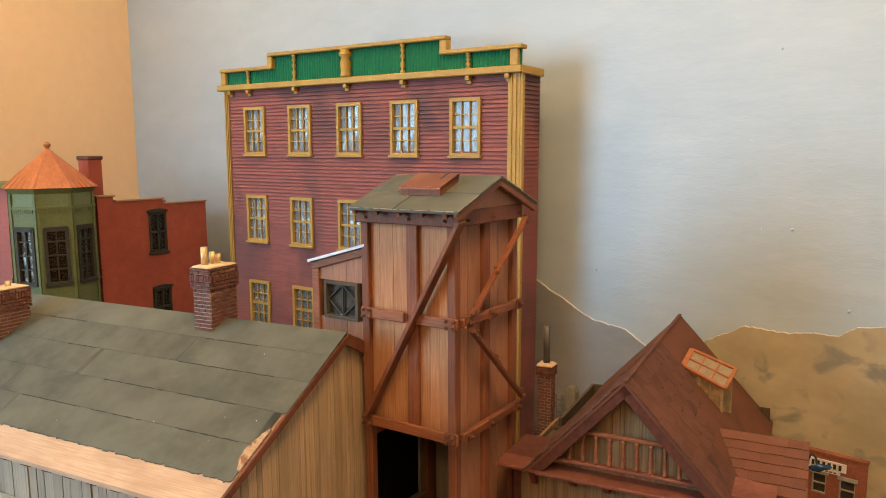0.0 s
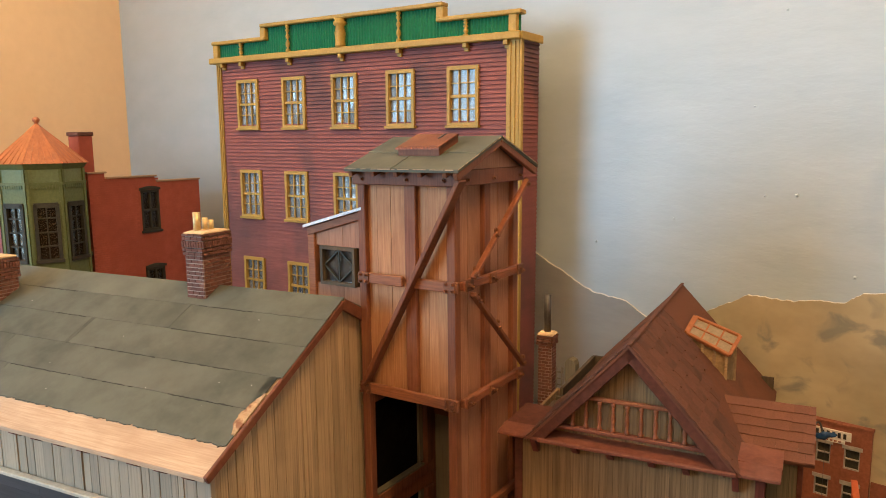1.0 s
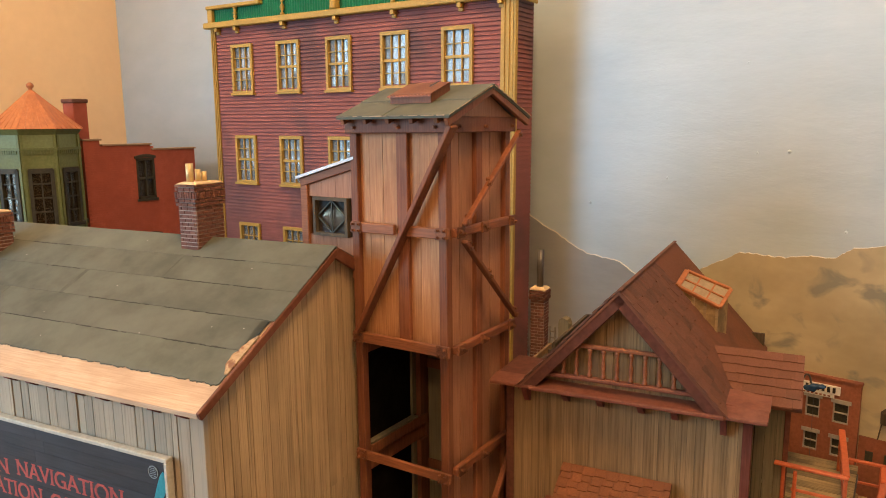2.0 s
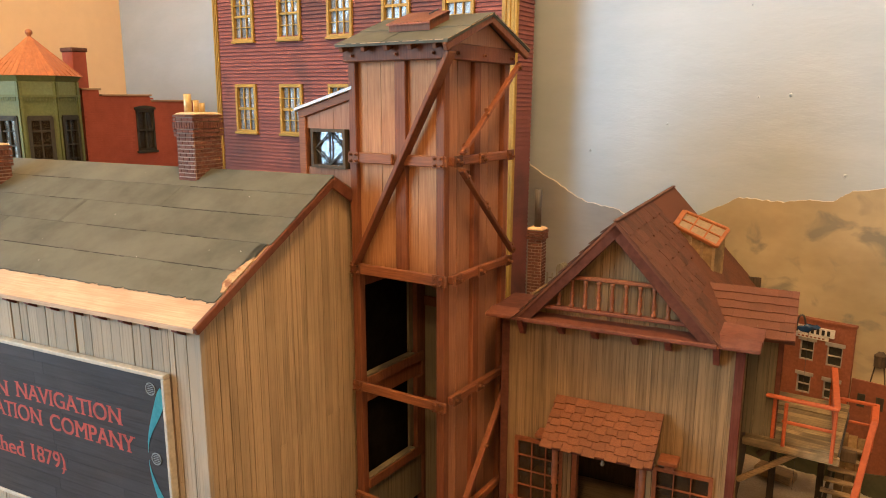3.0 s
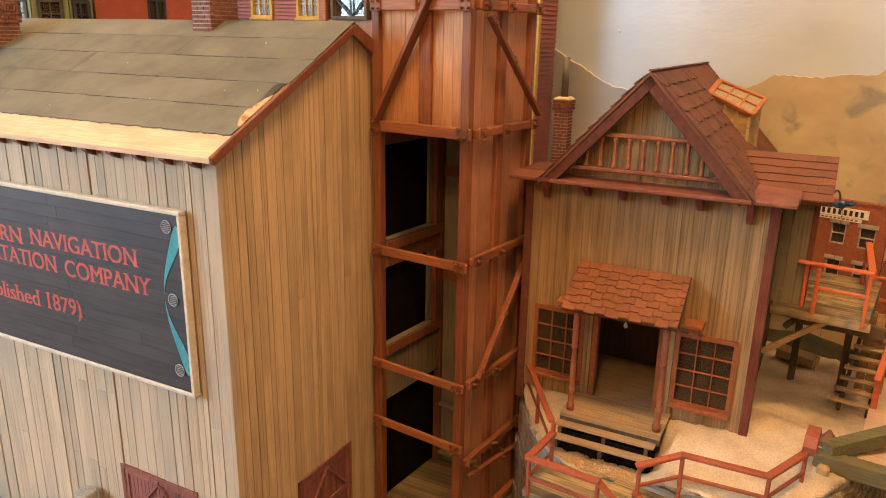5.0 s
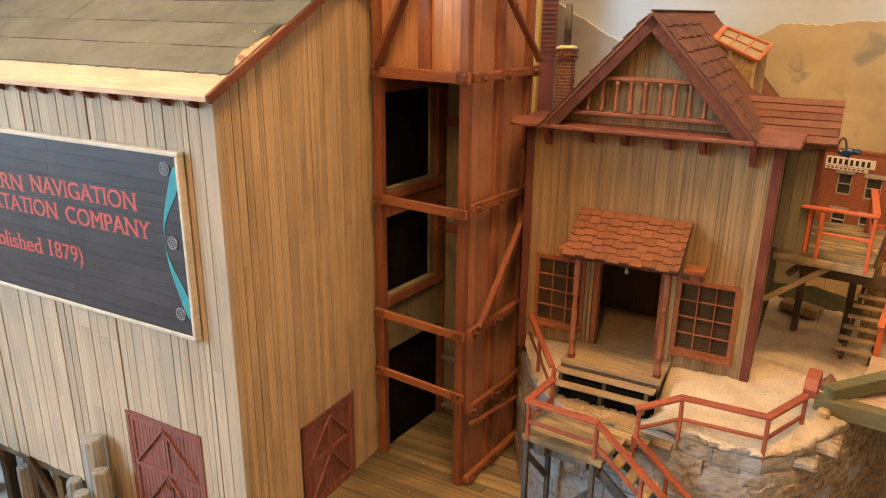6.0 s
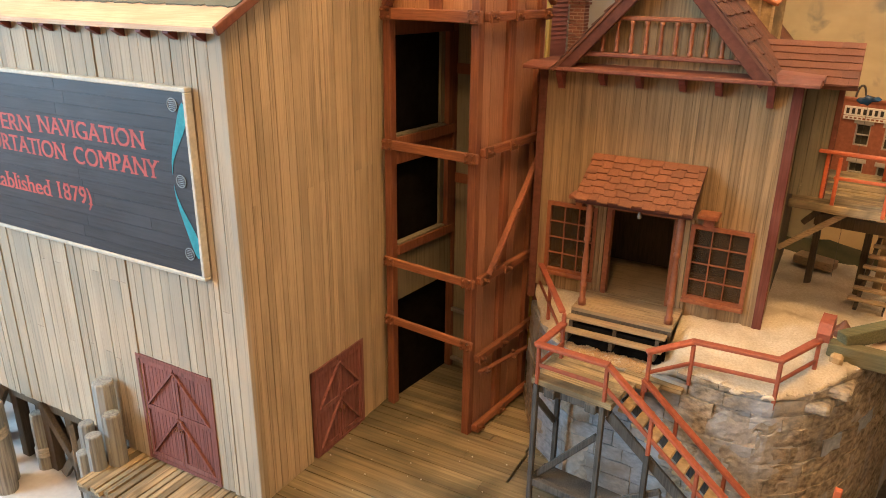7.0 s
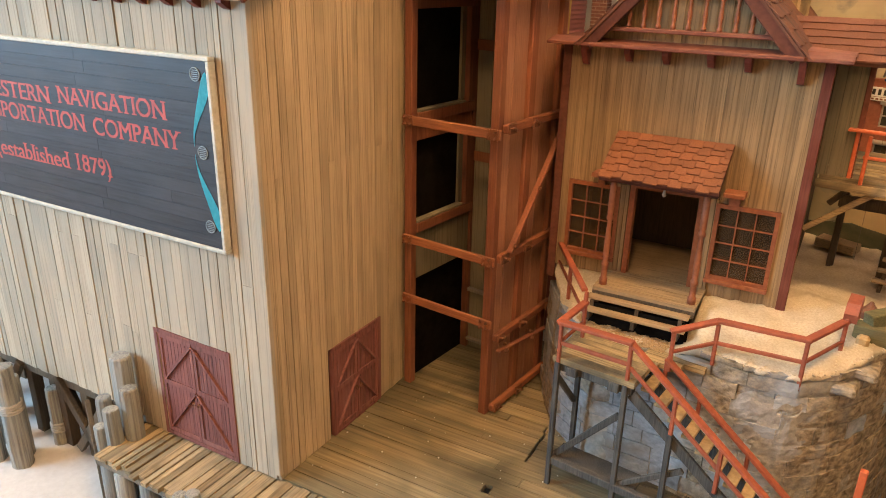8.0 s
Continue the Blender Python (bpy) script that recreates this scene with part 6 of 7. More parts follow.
# door case
bm = bmesh.new()
box(bm, dr[0] - 0.3, dr[0] + 0.14, -0.3, 0.5, dr[2], dr[3])
box(bm, dr[1] - 0.14, dr[1] + 0.3, -0.3, 0.5, dr[2], dr[3])
box(bm, dr[0] - 0.3, dr[1] + 0.3, -0.32, 0.5, dr[3] - 0.14, dr[3] + 0.3)
part("door_case", bm, M["window_orange"], HOUSE)
for s in (-1, 1):
    x0 = dr[0] - 1.45 if s < 0 else dr[1] + 0.32
    planks(HOUSE, [M["siding_house"]], -0.25, x0, x0 + 1.1, hz(14.6), hz(22.6), (0.3, 0.5), (), 0.24, 74 + s, 0.05, "batten", 0.05)
# pent eave over the front
bm = bmesh.new()
hexa(bm, [(HW - 1.1, -1.7, hz(33.95)), (1.2, -1.7, hz(33.95)), (1.2, 0.2, hz(33.95)), (HW - 1.1, 0.2, hz(33.95)), (HW - 1.1, -1.7, hz(34.25)), (1.2, -1.7, hz(34.25)), (1.2, 0.2, hz(34.55)), (HW - 1.1, 0.2, hz(34.55))])
bmesh.ops.bevel(bm, geom=bm.edges[:], offset=0.06, segments=1, affect="EDGES")
part("pent_eave", bm, M["eave_red"], HOUSE)
bm = bmesh.new()
hexa(bm, [(-2.6, 0.2, hz(33.95)), (1.25, 0.2, hz(33.95)), (1.25, 4.0, hz(33.95)), (-2.6, 4.0, hz(33.95)), (-2.6, 0.2, hz(34.62)), (1.25, 0.2, hz(34.35)), (1.25, 4.0, hz(34.35)), (-2.6, 4.0, hz(34.62))])
part("side_eave", bm, M["eave_red"], HOUSE)
part("side_eave", boxed(HW - 1.1, HW + 2.6, 0.2, 5.6, hz(33.95), hz(34.4), 0.06), M["house_trim"], HOUSE)
part("eave_moulding", boxed(HW + 2.6, -1.9, -1.95, -1.6, hz(33.95), hz(34.3), 0.08), M["eave_red"], HOUSE)
for u, h in ((-18.4, 1.5), (-14.8, 1.0), (-11.8, 1.0), (-8.4, 1.0), (-5.7, 1.1), (-2.0, 1.7)):
    bm = prism([(0, hz(33.95)), (-1.3, hz(33.95)), (-1.2, hz(33.55)), (-0.45, hz(33.9 - h)), (0, hz(33.8 - h))], u - 0.24, u + 0.24, "x")
    part("bracket", bm, M["maroon"], HOUSE)
# gable wall
AP, AZ, BLO = -10.25, hz(43.05), hz(34.2)
GL, GR = -18.4, -2.1


def gable_top(u):
    return (BLO + (AZ - BLO) * (u - GL) / (AP - GL) if u < AP else BLO + (AZ - BLO) * (GR - u) / (GR - AP)) - 0.7


planks(HOUSE, [M["siding_house"]], 0.0, GL + 0.9, GR - 0.9, hz(34.3), gable_top, (0.4, 0.8), (), 0.25, 81, 0.018, "plank", 0.04)
bm = prism([(GL + 1, hz(34.2)), (GR - 1, hz(34.2)), (AP, AZ - 1.2)], 0.27, 0.5)
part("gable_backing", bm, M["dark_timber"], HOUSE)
for a, b in (((GL + 0.32, -1.42, hz(34.0)), (AP + 0.3, -1.42, AZ - 0.2)), ((GR - 0.32, -1.42, hz(34.0)), (AP - 0.3, -1.42, AZ - 0.2))):
    part("barge_board", beam(a, b, 0.45, 0.95, (0, 0, 1)), M["house_trim"], HOUSE)
    p, q = Vector(a), Vector(b)
    part("soffit_board", beam(p + Vector((0, 0.95, 0.05)), q + Vector((0, 0.95, 0.05)), 1.4, 0.3, (0, 0, 1)), M["house_trim"], HOUSE)
# gable balustrade
part("handrail", boxed(-14.5, -6.1, -1.1, -0.7, hz(38.05), hz(38.4), 0.08), M["baluster"], HOUSE)
part("foot_rail", boxed(-17.1, -3.6, -1.2, -0.6, hz(35.2), hz(35.55), 0.08), M["eave_red"], HOUSE)
prof = [(0.26, 0), (0.26, 0.1), (0.15, 0.14), (0.2, 0.3), (0.25, 0.42), (0.13, 0.72), (0.2, 0.78), (0.14, 0.84), (0.25, 0.9), (0.25, 1.0)]
for k in range(11):
    u = -16.1 + 1.14 * k
    top = min(hz(38.05), gable_top(u) + 0.4, gable_top(u + 0.3) + 0.4)
    if top - hz(35.6) > 0.7:
        part("turned_baluster", lathe([(r * 0.82, hz(35.55) + t * (top - hz(35.55))) for r, t in prof], u, -0.9, 10), M["baluster"], HOUSE, "", True)
# roof: sheathing and lapped shingles
RV0, RV1 = -1.75, HD + 0.7


def roof_z(u):
    return AZ - (AZ - BLO) / (GR - AP) * abs(u - AP)


for s in (-1, 1):
    lo = GR + 2.1 if s > 0 else GL - 0.35
    for v0, v1, lo2 in ((RV0, 4.2, (GR + 0.3) if s > 0 else lo), (4.2, RV1, lo)):
        bm = bmesh.new()
        hexa(bm, [(lo2, v0, roof_z(lo2)), (AP, v0, AZ), (AP, v1, AZ), (lo2, v1, roof_z(lo2)), (lo2, v0, roof_z(lo2) + 0.3), (AP, v0, AZ + 0.3), (AP, v1, AZ + 0.3), (lo2, v1, roof_z(lo2) + 0.3)])
        part("roof_sheathing", bm, M["house_roof_sheet"], HOUSE)


def shingles(parent, material, origin, along, up, normal, width, height, rows, w_range, seed, thick=0.14, ragged=0.08, name="shingle", keep=None):
    """Lapped shingles on a slope, each a piece of its own."""
    rng = random.Random(seed)
    O, A, U, N = (Vector(q) for q in (origin, along, up, normal))
    step = height / rows
    for r in range(rows):
        a = -rng.uniform(0, w_range[0]) if r % 2 else 0.0
        tab = r
        while a < width - 0.02:
            w = rng.uniform(*w_range)
            p, q = max(a, 0), min(a + w, width)
            a += w
            if q - p < 0.15:
                continue
            if keep and not keep((p + q) / 2, (r + 0.5) * step):
                continue
            tab += 1
            lo = r * step - (ragged * rng.uniform(0.75, 1.1) if tab % 2 else rng.uniform(0, 0.2) * ragged)
            hi = min((r + 1.25) * step, height)
            t = thick * rng.uniform(0.75, 1.35)
            bm = bmesh.new()
            pts = []
            for lift in (0.0, 1.0):
                for (x, y, extra) in ((p + 0.014, lo, 1), (q - 0.014, lo + rng.uniform(-0.04, 0.04), 1), (q - 0.014, hi, 0), (p + 0.014, hi, 0)):
                    pts.append(O + A * x + U * y + N * (t * extra + 0.02 + lift * (0.12 if extra else 0.05)))
            hexa(bm, pts)
            part(name, bm, material, parent)


ulen = Vector((GR + 0.3 - AP, 0, roof_z(GR + 0.3) - AZ)).length
dirn = Vector((AP - (GR + 0.3), 0, AZ - roof_z(GR + 0.3))).normalized()
nrm = Vector((-dirn.z, 0, dirn.x)) * -1
nrm = nrm if nrm.z > 0 else -nrm
shingles(HOUSE, M["house_shingle"], Vector((GR + 0.3, RV0, roof_z(GR + 0.3))) + nrm * 0.2, (0, 1, 0), dirn, nrm, 14.6, ulen, 10, (1.2, 1.9), 91, 0.06, 0.14, keep=lambda a, h: a < 6.0 or h > 1.2 + 0.62 * (a - 4))
dl = Vector((-dirn.x, 0, dirn.z))
nl = Vector((-nrm.x, 0, nrm.z))
shingles(HOUSE, M["house_shingle"], Vector((GL - 0.4, RV0, roof_z(GL - 0.4))) + nl * 0.2, (0, 1, 0), dl, nl, 11.0, ulen + 0.1, 10, (1.2, 1.9), 92, 0.1, 0.14)
part("ridge_cap", beam((AP, RV0, AZ + 0.36), (AP, RV1, AZ + 0.36), 0.4, 0.14), M["house_shingle"], HOUSE)
# glazed roof light on the right slope
DO = new("roof_light")
DO.parent = HOUSE
tagged(DO, "orange framed roof light over yellowed boards")
v0, v1 = 13.3, 15.9
LF, RF, LB, RB_ = (Vector(q) for q in ((-7.95, v0, hz(40.95)), (-4.0, v0, hz(39.2)), (-7.5, v1, hz(42.0)), (-3.3, v1, hz(40.5))))
bm = bmesh.new()
lo = 0.25
hexa(bm, [(LF.x + 0.3, v0 + 0.2, roof_z(LF.x + 0.3)), (RF.x - 0.2, v0 + 0.2, roof_z(RF.x - 0.2)), (RB_.x - 0.2, v1 - 0.2, roof_z(RB_.x - 0.2)), (LB.x + 0.3, v1 - 0.2, roof_z(LB.x + 0.3)),
          LF + Vector((0.3, 0.2, -0.25)), RF + Vector((-0.2, 0.2, -0.2)), RB_ + Vector((-0.2, -0.2, -0.25)), LB + Vector((0.3, -0.2, -0.25))])
part("boarded_cheek", bm, M["step_side"], DO)
for k in range(4):
    p = LF.lerp(RF, 0.1 + 0.28 * k)
    part("cheek_post", boxed(p.x - 0.13, p.x + 0.13, v0 - 0.02, v0 + 0.22, roof_z(p.x) + 0.1, p.z - 0.15, 0.03), M["step_wood"], DO)
nrm_ = (RF - LF).cross(LB - LF).normalized()
for a, b, w in ((LF, RF, 0.34), (LB, RB_, 0.3), (LF, LB, 0.5), (RF, RB_, 0.36)):
    part("sash_rail", beam(a, b, w, 0.35, nrm_, 0.05), M["sash_orange"], DO)
for k in (1, 2):
    part("glazing_bar", beam(LF.lerp(RF, k / 3), LB.lerp(RB_, k / 3), 0.16, 0.2, nrm_, 0), M["sash_orange"], DO)
part("glazing_bar", beam(LF.lerp(LB, 0.5), RF.lerp(RB_, 0.5), 0.16, 0.18, nrm_, 0), M["sash_orange"], DO)
bm = bmesh.new()
hexa(bm, [q - nrm_ * 0.12 for q in (LF, RF, RB_, LB)] + [q - nrm_ * 0.06 for q in (LF, RF, RB_, LB)])
part("pane", bm, M["tan_pane"], DO, "clouded tan pane")

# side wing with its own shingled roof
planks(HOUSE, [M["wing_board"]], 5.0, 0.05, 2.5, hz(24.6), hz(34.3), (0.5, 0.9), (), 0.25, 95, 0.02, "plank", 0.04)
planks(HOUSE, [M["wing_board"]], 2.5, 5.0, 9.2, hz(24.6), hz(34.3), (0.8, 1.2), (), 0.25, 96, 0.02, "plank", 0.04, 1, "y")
part("wing_corner", boxed(2.3, 2.72, 4.85, 5.2, hz(24.5), hz(34.3), 0.05), M["house_trim"], HOUSE)
WA = Vector((3.5, 3.9, hz(33.35)))
wu = Vector((0, 6.0, 2.85)).normalized()
wn = Vector((0, -wu.z, wu.y))
bm = bmesh.new()
L = 6.6
pts = [Vector((-4.5, 3.9, hz(33.35))), WA, WA + wu * L, Vector((-4.5, 3.9, hz(33.35))) + wu * L]
hexa(bm, pts + [q + wn * 0.3 for q in pts])
part("wing_sheathing", bm, M["house_roof_sheet"], HOUSE)
shingles(HOUSE, M["wing_shingle"], Vector((-4.5, 3.85, hz(33.35))) + wn * 0.3, (1, 0, 0), wu, wn, 8.0, L, 6, (1.1, 1.9), 97, 0.05, 0.06)
part("wing_back", boxed(-0.2, 2.7, 9.2, 9.5, hz(24.6), hz(34.3)), M["dark_timber"], HOUSE)

# ---- porch ----
PORCH = new("porch")
PORCH.parent = HOUSE
tagged(PORCH, "small porch with shingled roof and turned posts")
PU0, PU1, PV = -15.0, -5.9, -4.5
rng = random.Random(14)
v = PV
while v < -0.1:
    w = 0.72
    part("floor_board", boxed(-14.6, -6.1, v + 0.02, min(v + w, -0.05) - 0.02, hz(14.25), hz(14.6 + rng.uniform(-0.03, 0.03))), M["step_wood"], PORCH)
    v += w
part("rim_board", boxed(-14.6, -6.1, PV + 0.05, PV + 0.35, hz(13.7), hz(14.24)), M["dark_timber"], PORCH)
# two black panels paint in the shade under the porch and steps
part("under_panel", boxed(-14.4, -6.4, PV - 1.0, PV - 0.9, hz(11.3), hz(13.6)), M["shade_black"], PORCH, "black panel painting in the shade under the steps")
part("under_panel", boxed(-14.4, -6.4, PV + 0.36, PV + 0.46, hz(11.3), hz(14.2)), M["shade_black"], PORCH)
for k in (1, 2):
    part("step", boxed(-14.7, -6.3, PV - 1.0 * k - 0.1, PV - 1.0 * k + 0.75, hz(14.6 - 0.75 * k), hz(14.85 - 0.75 * k), 0.05), M["step_wood"], PORCH)
for u in (-14.2, -10.4, -6.9):
    bm = prism([(PV + 0.3, hz(12.4)), (PV - 2.1, hz(12.4)), (PV - 2.1, hz(13.05)), (PV - 1.2, hz(13.1)), (PV - 1.1, hz(13.8)), (PV + 0.3, hz(14.2))], u - 0.15, u + 0.15, "x")
    part("stringer", bm, M["dark_timber"], PORCH)
post_prof = [(0.48, 0), (0.48, 0.06), (0.36, 0.07), (0.36, 0.18), (0.45, 0.19), (0.45, 0.21), (0.3, 0.23), (0.38, 0.36), (0.36, 0.45), (0.24, 0.62), (0.42, 0.64), (0.42, 0.66), (0.3, 0.68), (0.38, 0.7), (0.38, 1.0)]
for u in (-14.0, -6.6):
    part("turned_post", lathe([(r * 0.72, hz(14.6) + t * 9.2) for r, t in post_prof], u, PV + 0.9, 12), M["baluster"], PORCH, "", True)
part("beam", boxed(-15.2, -5.8, PV + 0.55, PV + 1.25, hz(23.7), hz(24.3), 0.06), M["house_trim"], PORCH)
for u in (-14.0, -6.6):
    part("side_beam", boxed(u - 0.3, u + 0.3, PV + 1.25, -0.1, hz(23.7), hz(24.3), 0.05), M["house_trim"], PORCH)
RB0, RB1 = -15.0, -5.7
P0 = Vector((RB0, PV - 0.2, hz(24.1)))
up = Vector((0, -0.25 - (PV - 0.2), 2.9))
ul = up.length
up.normalize()
pn_ = Vector((0, -up.z, up.y))
bm = bmesh.new()
pts = [P0, P0 + Vector((RB1 - RB0, 0, 0)), P0 + Vector((RB1 - RB0, 0, 0)) + up * ul, P0 + up * ul]
hexa(bm, pts + [q + pn_ * 0.22 for q in pts])
part("roof_board", bm, M["house_trim"], PORCH)
PR = new("porch_roof")
PR.parent = HOUSE
tagged(PR, "rust-red shingled porch roof")
shingles(PR, M["porch_shingle"], P0 + pn_ * 0.2, (1, 0, 0), up, pn_, RB1 - RB0, ul, 7, (0.8, 1.1), 15, 0.07, 0.2)
for u0, u1 in ((-16.6, -15.2), (-5.8, -4.2)):
    bm = boxed(u0, u1, -1.6, -0.05, hz(23.2), hz(23.6), 0.06)
    box(bm, u0 + 0.4, u1 - 0.4, -0.7, -0.05, hz(22.4), hz(23.2))
    part("wall_bracket", bm, M["baluster"], HOUSE)
part("porch_bulb", lathe([(0.05, hz(23.05)), (0.14, hz(23.1)), (0.18, hz(23.25)), (0.1, hz(23.45)), (0.07, hz(23.7))], -9.9, PV + 0.9, 10), M["grey_inner"], PORCH, "small dull bulb", True)

# thin chimney with a stove pipe behind the house
hc = chimney("slender_chimney", pose(-0.006, 0.187, 0.14, 0, 0, 6.5), 1.4, 1.4, 25.75, 2.0, "slender brick chimney with cream cap and steel pipe", 0.33, 0.5, (), True, 0)
part("stove_pipe", rod((0, 0, 25.5), (0, 0, 29.9), 0.36, n=14), M["steel"], hc, "dark steel stove pipe", True)

# ---- stair landing, stairs and red railings ----
LAND = root("stair_landing", 0, 0, 0, 0, "timber landing and stairs beside the bluff", "stairs")
LZ = 11.9
rng = random.Random(19)
y = -5.0
while y < 1.6:
    w = rng.uniform(0.9, 1.2)
    x0, x1 = (9.0 - 0.12 * (y + 5) if y < -0.6 else 14.4), 15.6 + max(0, (y + 2.0)) * 1.6
    part("plank", boxed(x0, min(x1, 20.2), y + 0.03, y + w - 0.03, LZ - 0.45, LZ + rng.uniform(-0.05, 0.05)), M["landing_plank"], LAND)
    y += w
for y in (-4.7, -0.9):
    part("joist", boxed(9.2, 15.4, y, y + 0.7, LZ - 1.25, LZ - 0.46, 0.06), M["leg_timber"], LAND)
for x in (10.2, 13.6):
    part("cross_joist", boxed(x, x + 0.9, -5.15, -4.71, LZ - 1.2, LZ - 0.46, 0.06), M["leg_timber"], LAND)
for x, y in ((9.4, -4.9), (14.9, -4.8), (9.3, -0.6), (18.6, -4.8)):
    top = LZ - 0.4 if x < 16 else 8.8
    part("leg", boxed(x - 0.2, x + 0.2, y - 0.2, y + 0.2, 0.0, top, 0.04), M["leg_timber"], LAND)
part("sill_beam", boxed(9.28, 24, -5.02, -4.5, 2.0, 2.7, 0.06), M["leg_timber"], LAND)
part("sway_brace", beam((9.7, -4.5, 2.9), (14.6, -4.5, 8.6), 0.3, 0.5), M["leg_timber"], LAND)
part("sway_brace", beam((15.2, -4.5, 2.6), (19.8, -4.5, 6.0), 0.3, 0.45), M["leg_timber"], LAND)
part("sway_brace", beam((9.3, -4.4, 9.8), (9.3, -1.0, 6.0), 0.3, 0.5), M["leg_timber"], LAND)
part("shelf_board", boxed(9.4, 16.5, -4.45, -2.4, 2.3, 2.6, 0.05), M["leg_timber"], LAND)
# flight of steps going down
SD = -0.78   # fall for each centimetre
for k in range(14):
    x = 15.7 + 1.12 * k
    z = LZ - 0.55 + SD * 1.12 * k
    part("tread", boxed(x + 0.12, x + 0.98, -4.2, -1.5, z - 0.3, z, 0.06), M["step_side"], LAND)
for y in (-4.45, -1.3):
    p, q = (15.3, y, LZ - 1.2), (15.3 + 15.5, y, LZ - 1.2 + SD * 15.5)
    part("stringer", beam(p, q, 0.3, 0.85, (0, 0, 1)), M["leg_timber"], LAND)


def railing(name, label, posts, rails, mat, post_w=0.3, group="red railings"):
    """posts: (x, y, foot, top); rails: (from, to, width, height)."""
    r = root(name, 0, 0, 0, 0, label, "railing", group)
    for x, y, z0, z1 in posts:
        part("post", boxed(x - post_w / 2, x + post_w / 2, y - post_w / 2, y + post_w / 2, z0, z1, 0.06), mat, r)
    for p, q, w, h in rails:
        part("rail", beam(p, q, w * 0.72, h * (0.8 if w > 0.5 else 0.66), (0, 0, 1), 0.05), mat, r)
    return r


RR = M["rail_red"]
railing("landing_railing", "orange-red wooden railing round the stair landing",
        [(9.45, -4.95, LZ - 0.4, 14.8), (14.95, -4.8, LZ - 0.6, 14.8), (9.35, -0.7, LZ - 0.4, 15.9)],
        [((9.3, -5.1, 15.0), (15.1, -4.85, 15.0), 0.95, 0.36), ((9.4, -5.2, 14.96), (9.35, -0.6, 14.96), 0.85, 0.36), ((9.45, -4.95, 13.2), (14.95, -4.8, 13.2), 0.3, 0.5), ((9.4, -4.9, 13.2), (9.35, -0.8, 13.2), 0.3, 0.45)], RR)
railing("path_railing", "orange-red wooden railing on the path by the tower",
        [(2.5, 7.8, 12.4, 15.8), (5.6, 4.0, 12.4, 15.8)],
        [((9.2, -0.75, 16.0), (2.2, 8.2, 16.0), 0.7, 0.36), ((9.2, -0.75, 14.2), (2.4, 7.9, 14.2), 0.28, 0.42)], RR)
a = -0.78
railing("stair_railing", "orange-red wooden handrail of the outer stair side",
        [(18.6, -4.75, 8.4, 12.0), (22.2, -4.75, 5.4, 9.2), (26, -4.75, 2.6, 6.2)],
        [((14.9, -4.75, 14.95), (14.9 + 14.5, -4.75, 14.95 + a * 14.5), 0.85, 0.36), ((15.0, -4.75, 13.0), (15.0 + 14.5, -4.75, 13.0 + a * 14.5), 0.3, 0.5)], RR)
railing("stair_railing", "orange-red wooden handrail of the inner stair side",
        [(16.5, -1.0, LZ - 1.5, 12.4), (19.3, -0.95, 7.4, 10.2), (23.3, -0.95, 4.2, 7.2)],
        [((16.4, -0.95, 12.55), (16.4 + 13, -0.95, 12.55 - 0.80 * 13), 0.85, 0.36)], RR)
railing("bluff_railing", "orange-red wooden railing along the bluff edge",
        [(16.7, -1.0, LZ - 0.4, 14.9), (19.3, 0.75, LZ + 0.3, 15.6), (25.2, 1.55, 11.9, 15.8), (26.9, 5.6, 11.9, 16.6)],
        [((16.5, -1.25, 14.95), (19.3, 0.95, 15.85), 0.85, 0.36), ((19.1, 0.85, 15.85), (25.4, 1.6, 15.95), 0.85, 0.36), ((25.1, 1.4, 15.95), (27.3, 6.9, 16.4), 0.85, 0.36),
         ((16.7, -1.0, 13.2), (19.3, 0.75, 14.1), 0.3, 0.45), ((19.3, 0.75, 14.1), (25.2, 1.55, 14.2), 0.3, 0.45), ((25.2, 1.55, 14.2), (26.9, 5.6, 14.7), 0.3, 0.45)], RR)
# upturned end of the rail
bm = prism([(5.6, 16.3), (7.6, 16.5), (8.1, 17.2), (7.4, 17.9), (5.9, 17.7), (5.4, 17.0)], 26.6, 27.5, "x")
br = finish("rail_end_board", bm, RR)
tagged(br, "orange-red end board of the railing", "board")

# gravel in front of the steps
bm = bmesh.new()
rng = random.Random(33)
for k in range(3200):
    x = rng.uniform(7.4, 15.6)
    y = rng.uniform(max(0.5, 2.5 - (x - 6.2) * 0.5) + 0.25, 3.9)
    r = rng.uniform(0.04, 0.09)
    bmesh.ops.create_icosphere(bm, subdivisions=1, radius=r, matrix=Matrix.Translation((x, y, ground_z(x, y) + rng.uniform(-0.04, 0.03))))
gv = finish("gravel_patch", bm, M["gravel"])
tagged(gv, "tan gravel in front of the porch steps", "gravel", "", "stuff")

# ---- upper landing and back stairs on the right ----
UP_ = root("upper_landing", 0, 0, 0, 0, "weathered timber upper landing with braces", "landing")
UZ = 24.6
rng = random.Random(44)
y = 14.6
while y < 25.5:
    w = rng.uniform(0.8, 1.2)
    part("plank", boxed(21.8, 28.9, y + 0.03, y + w - 0.03, UZ - 0.4, UZ + rng.uniform(-0.06, 0.06)), M["landing_plank"], UP_)
    y += w
part("edge_beam", boxed(21.6, 29.1, 14.5, 15.0, UZ - 1.1, UZ - 0.41, 0.08), M["landing_plank"], UP_)
part("edge_beam", boxed(28.4, 29.0, 15.1, 25.5, UZ - 1.1, UZ - 0.41, 0.08), M["leg_timber"], UP_)
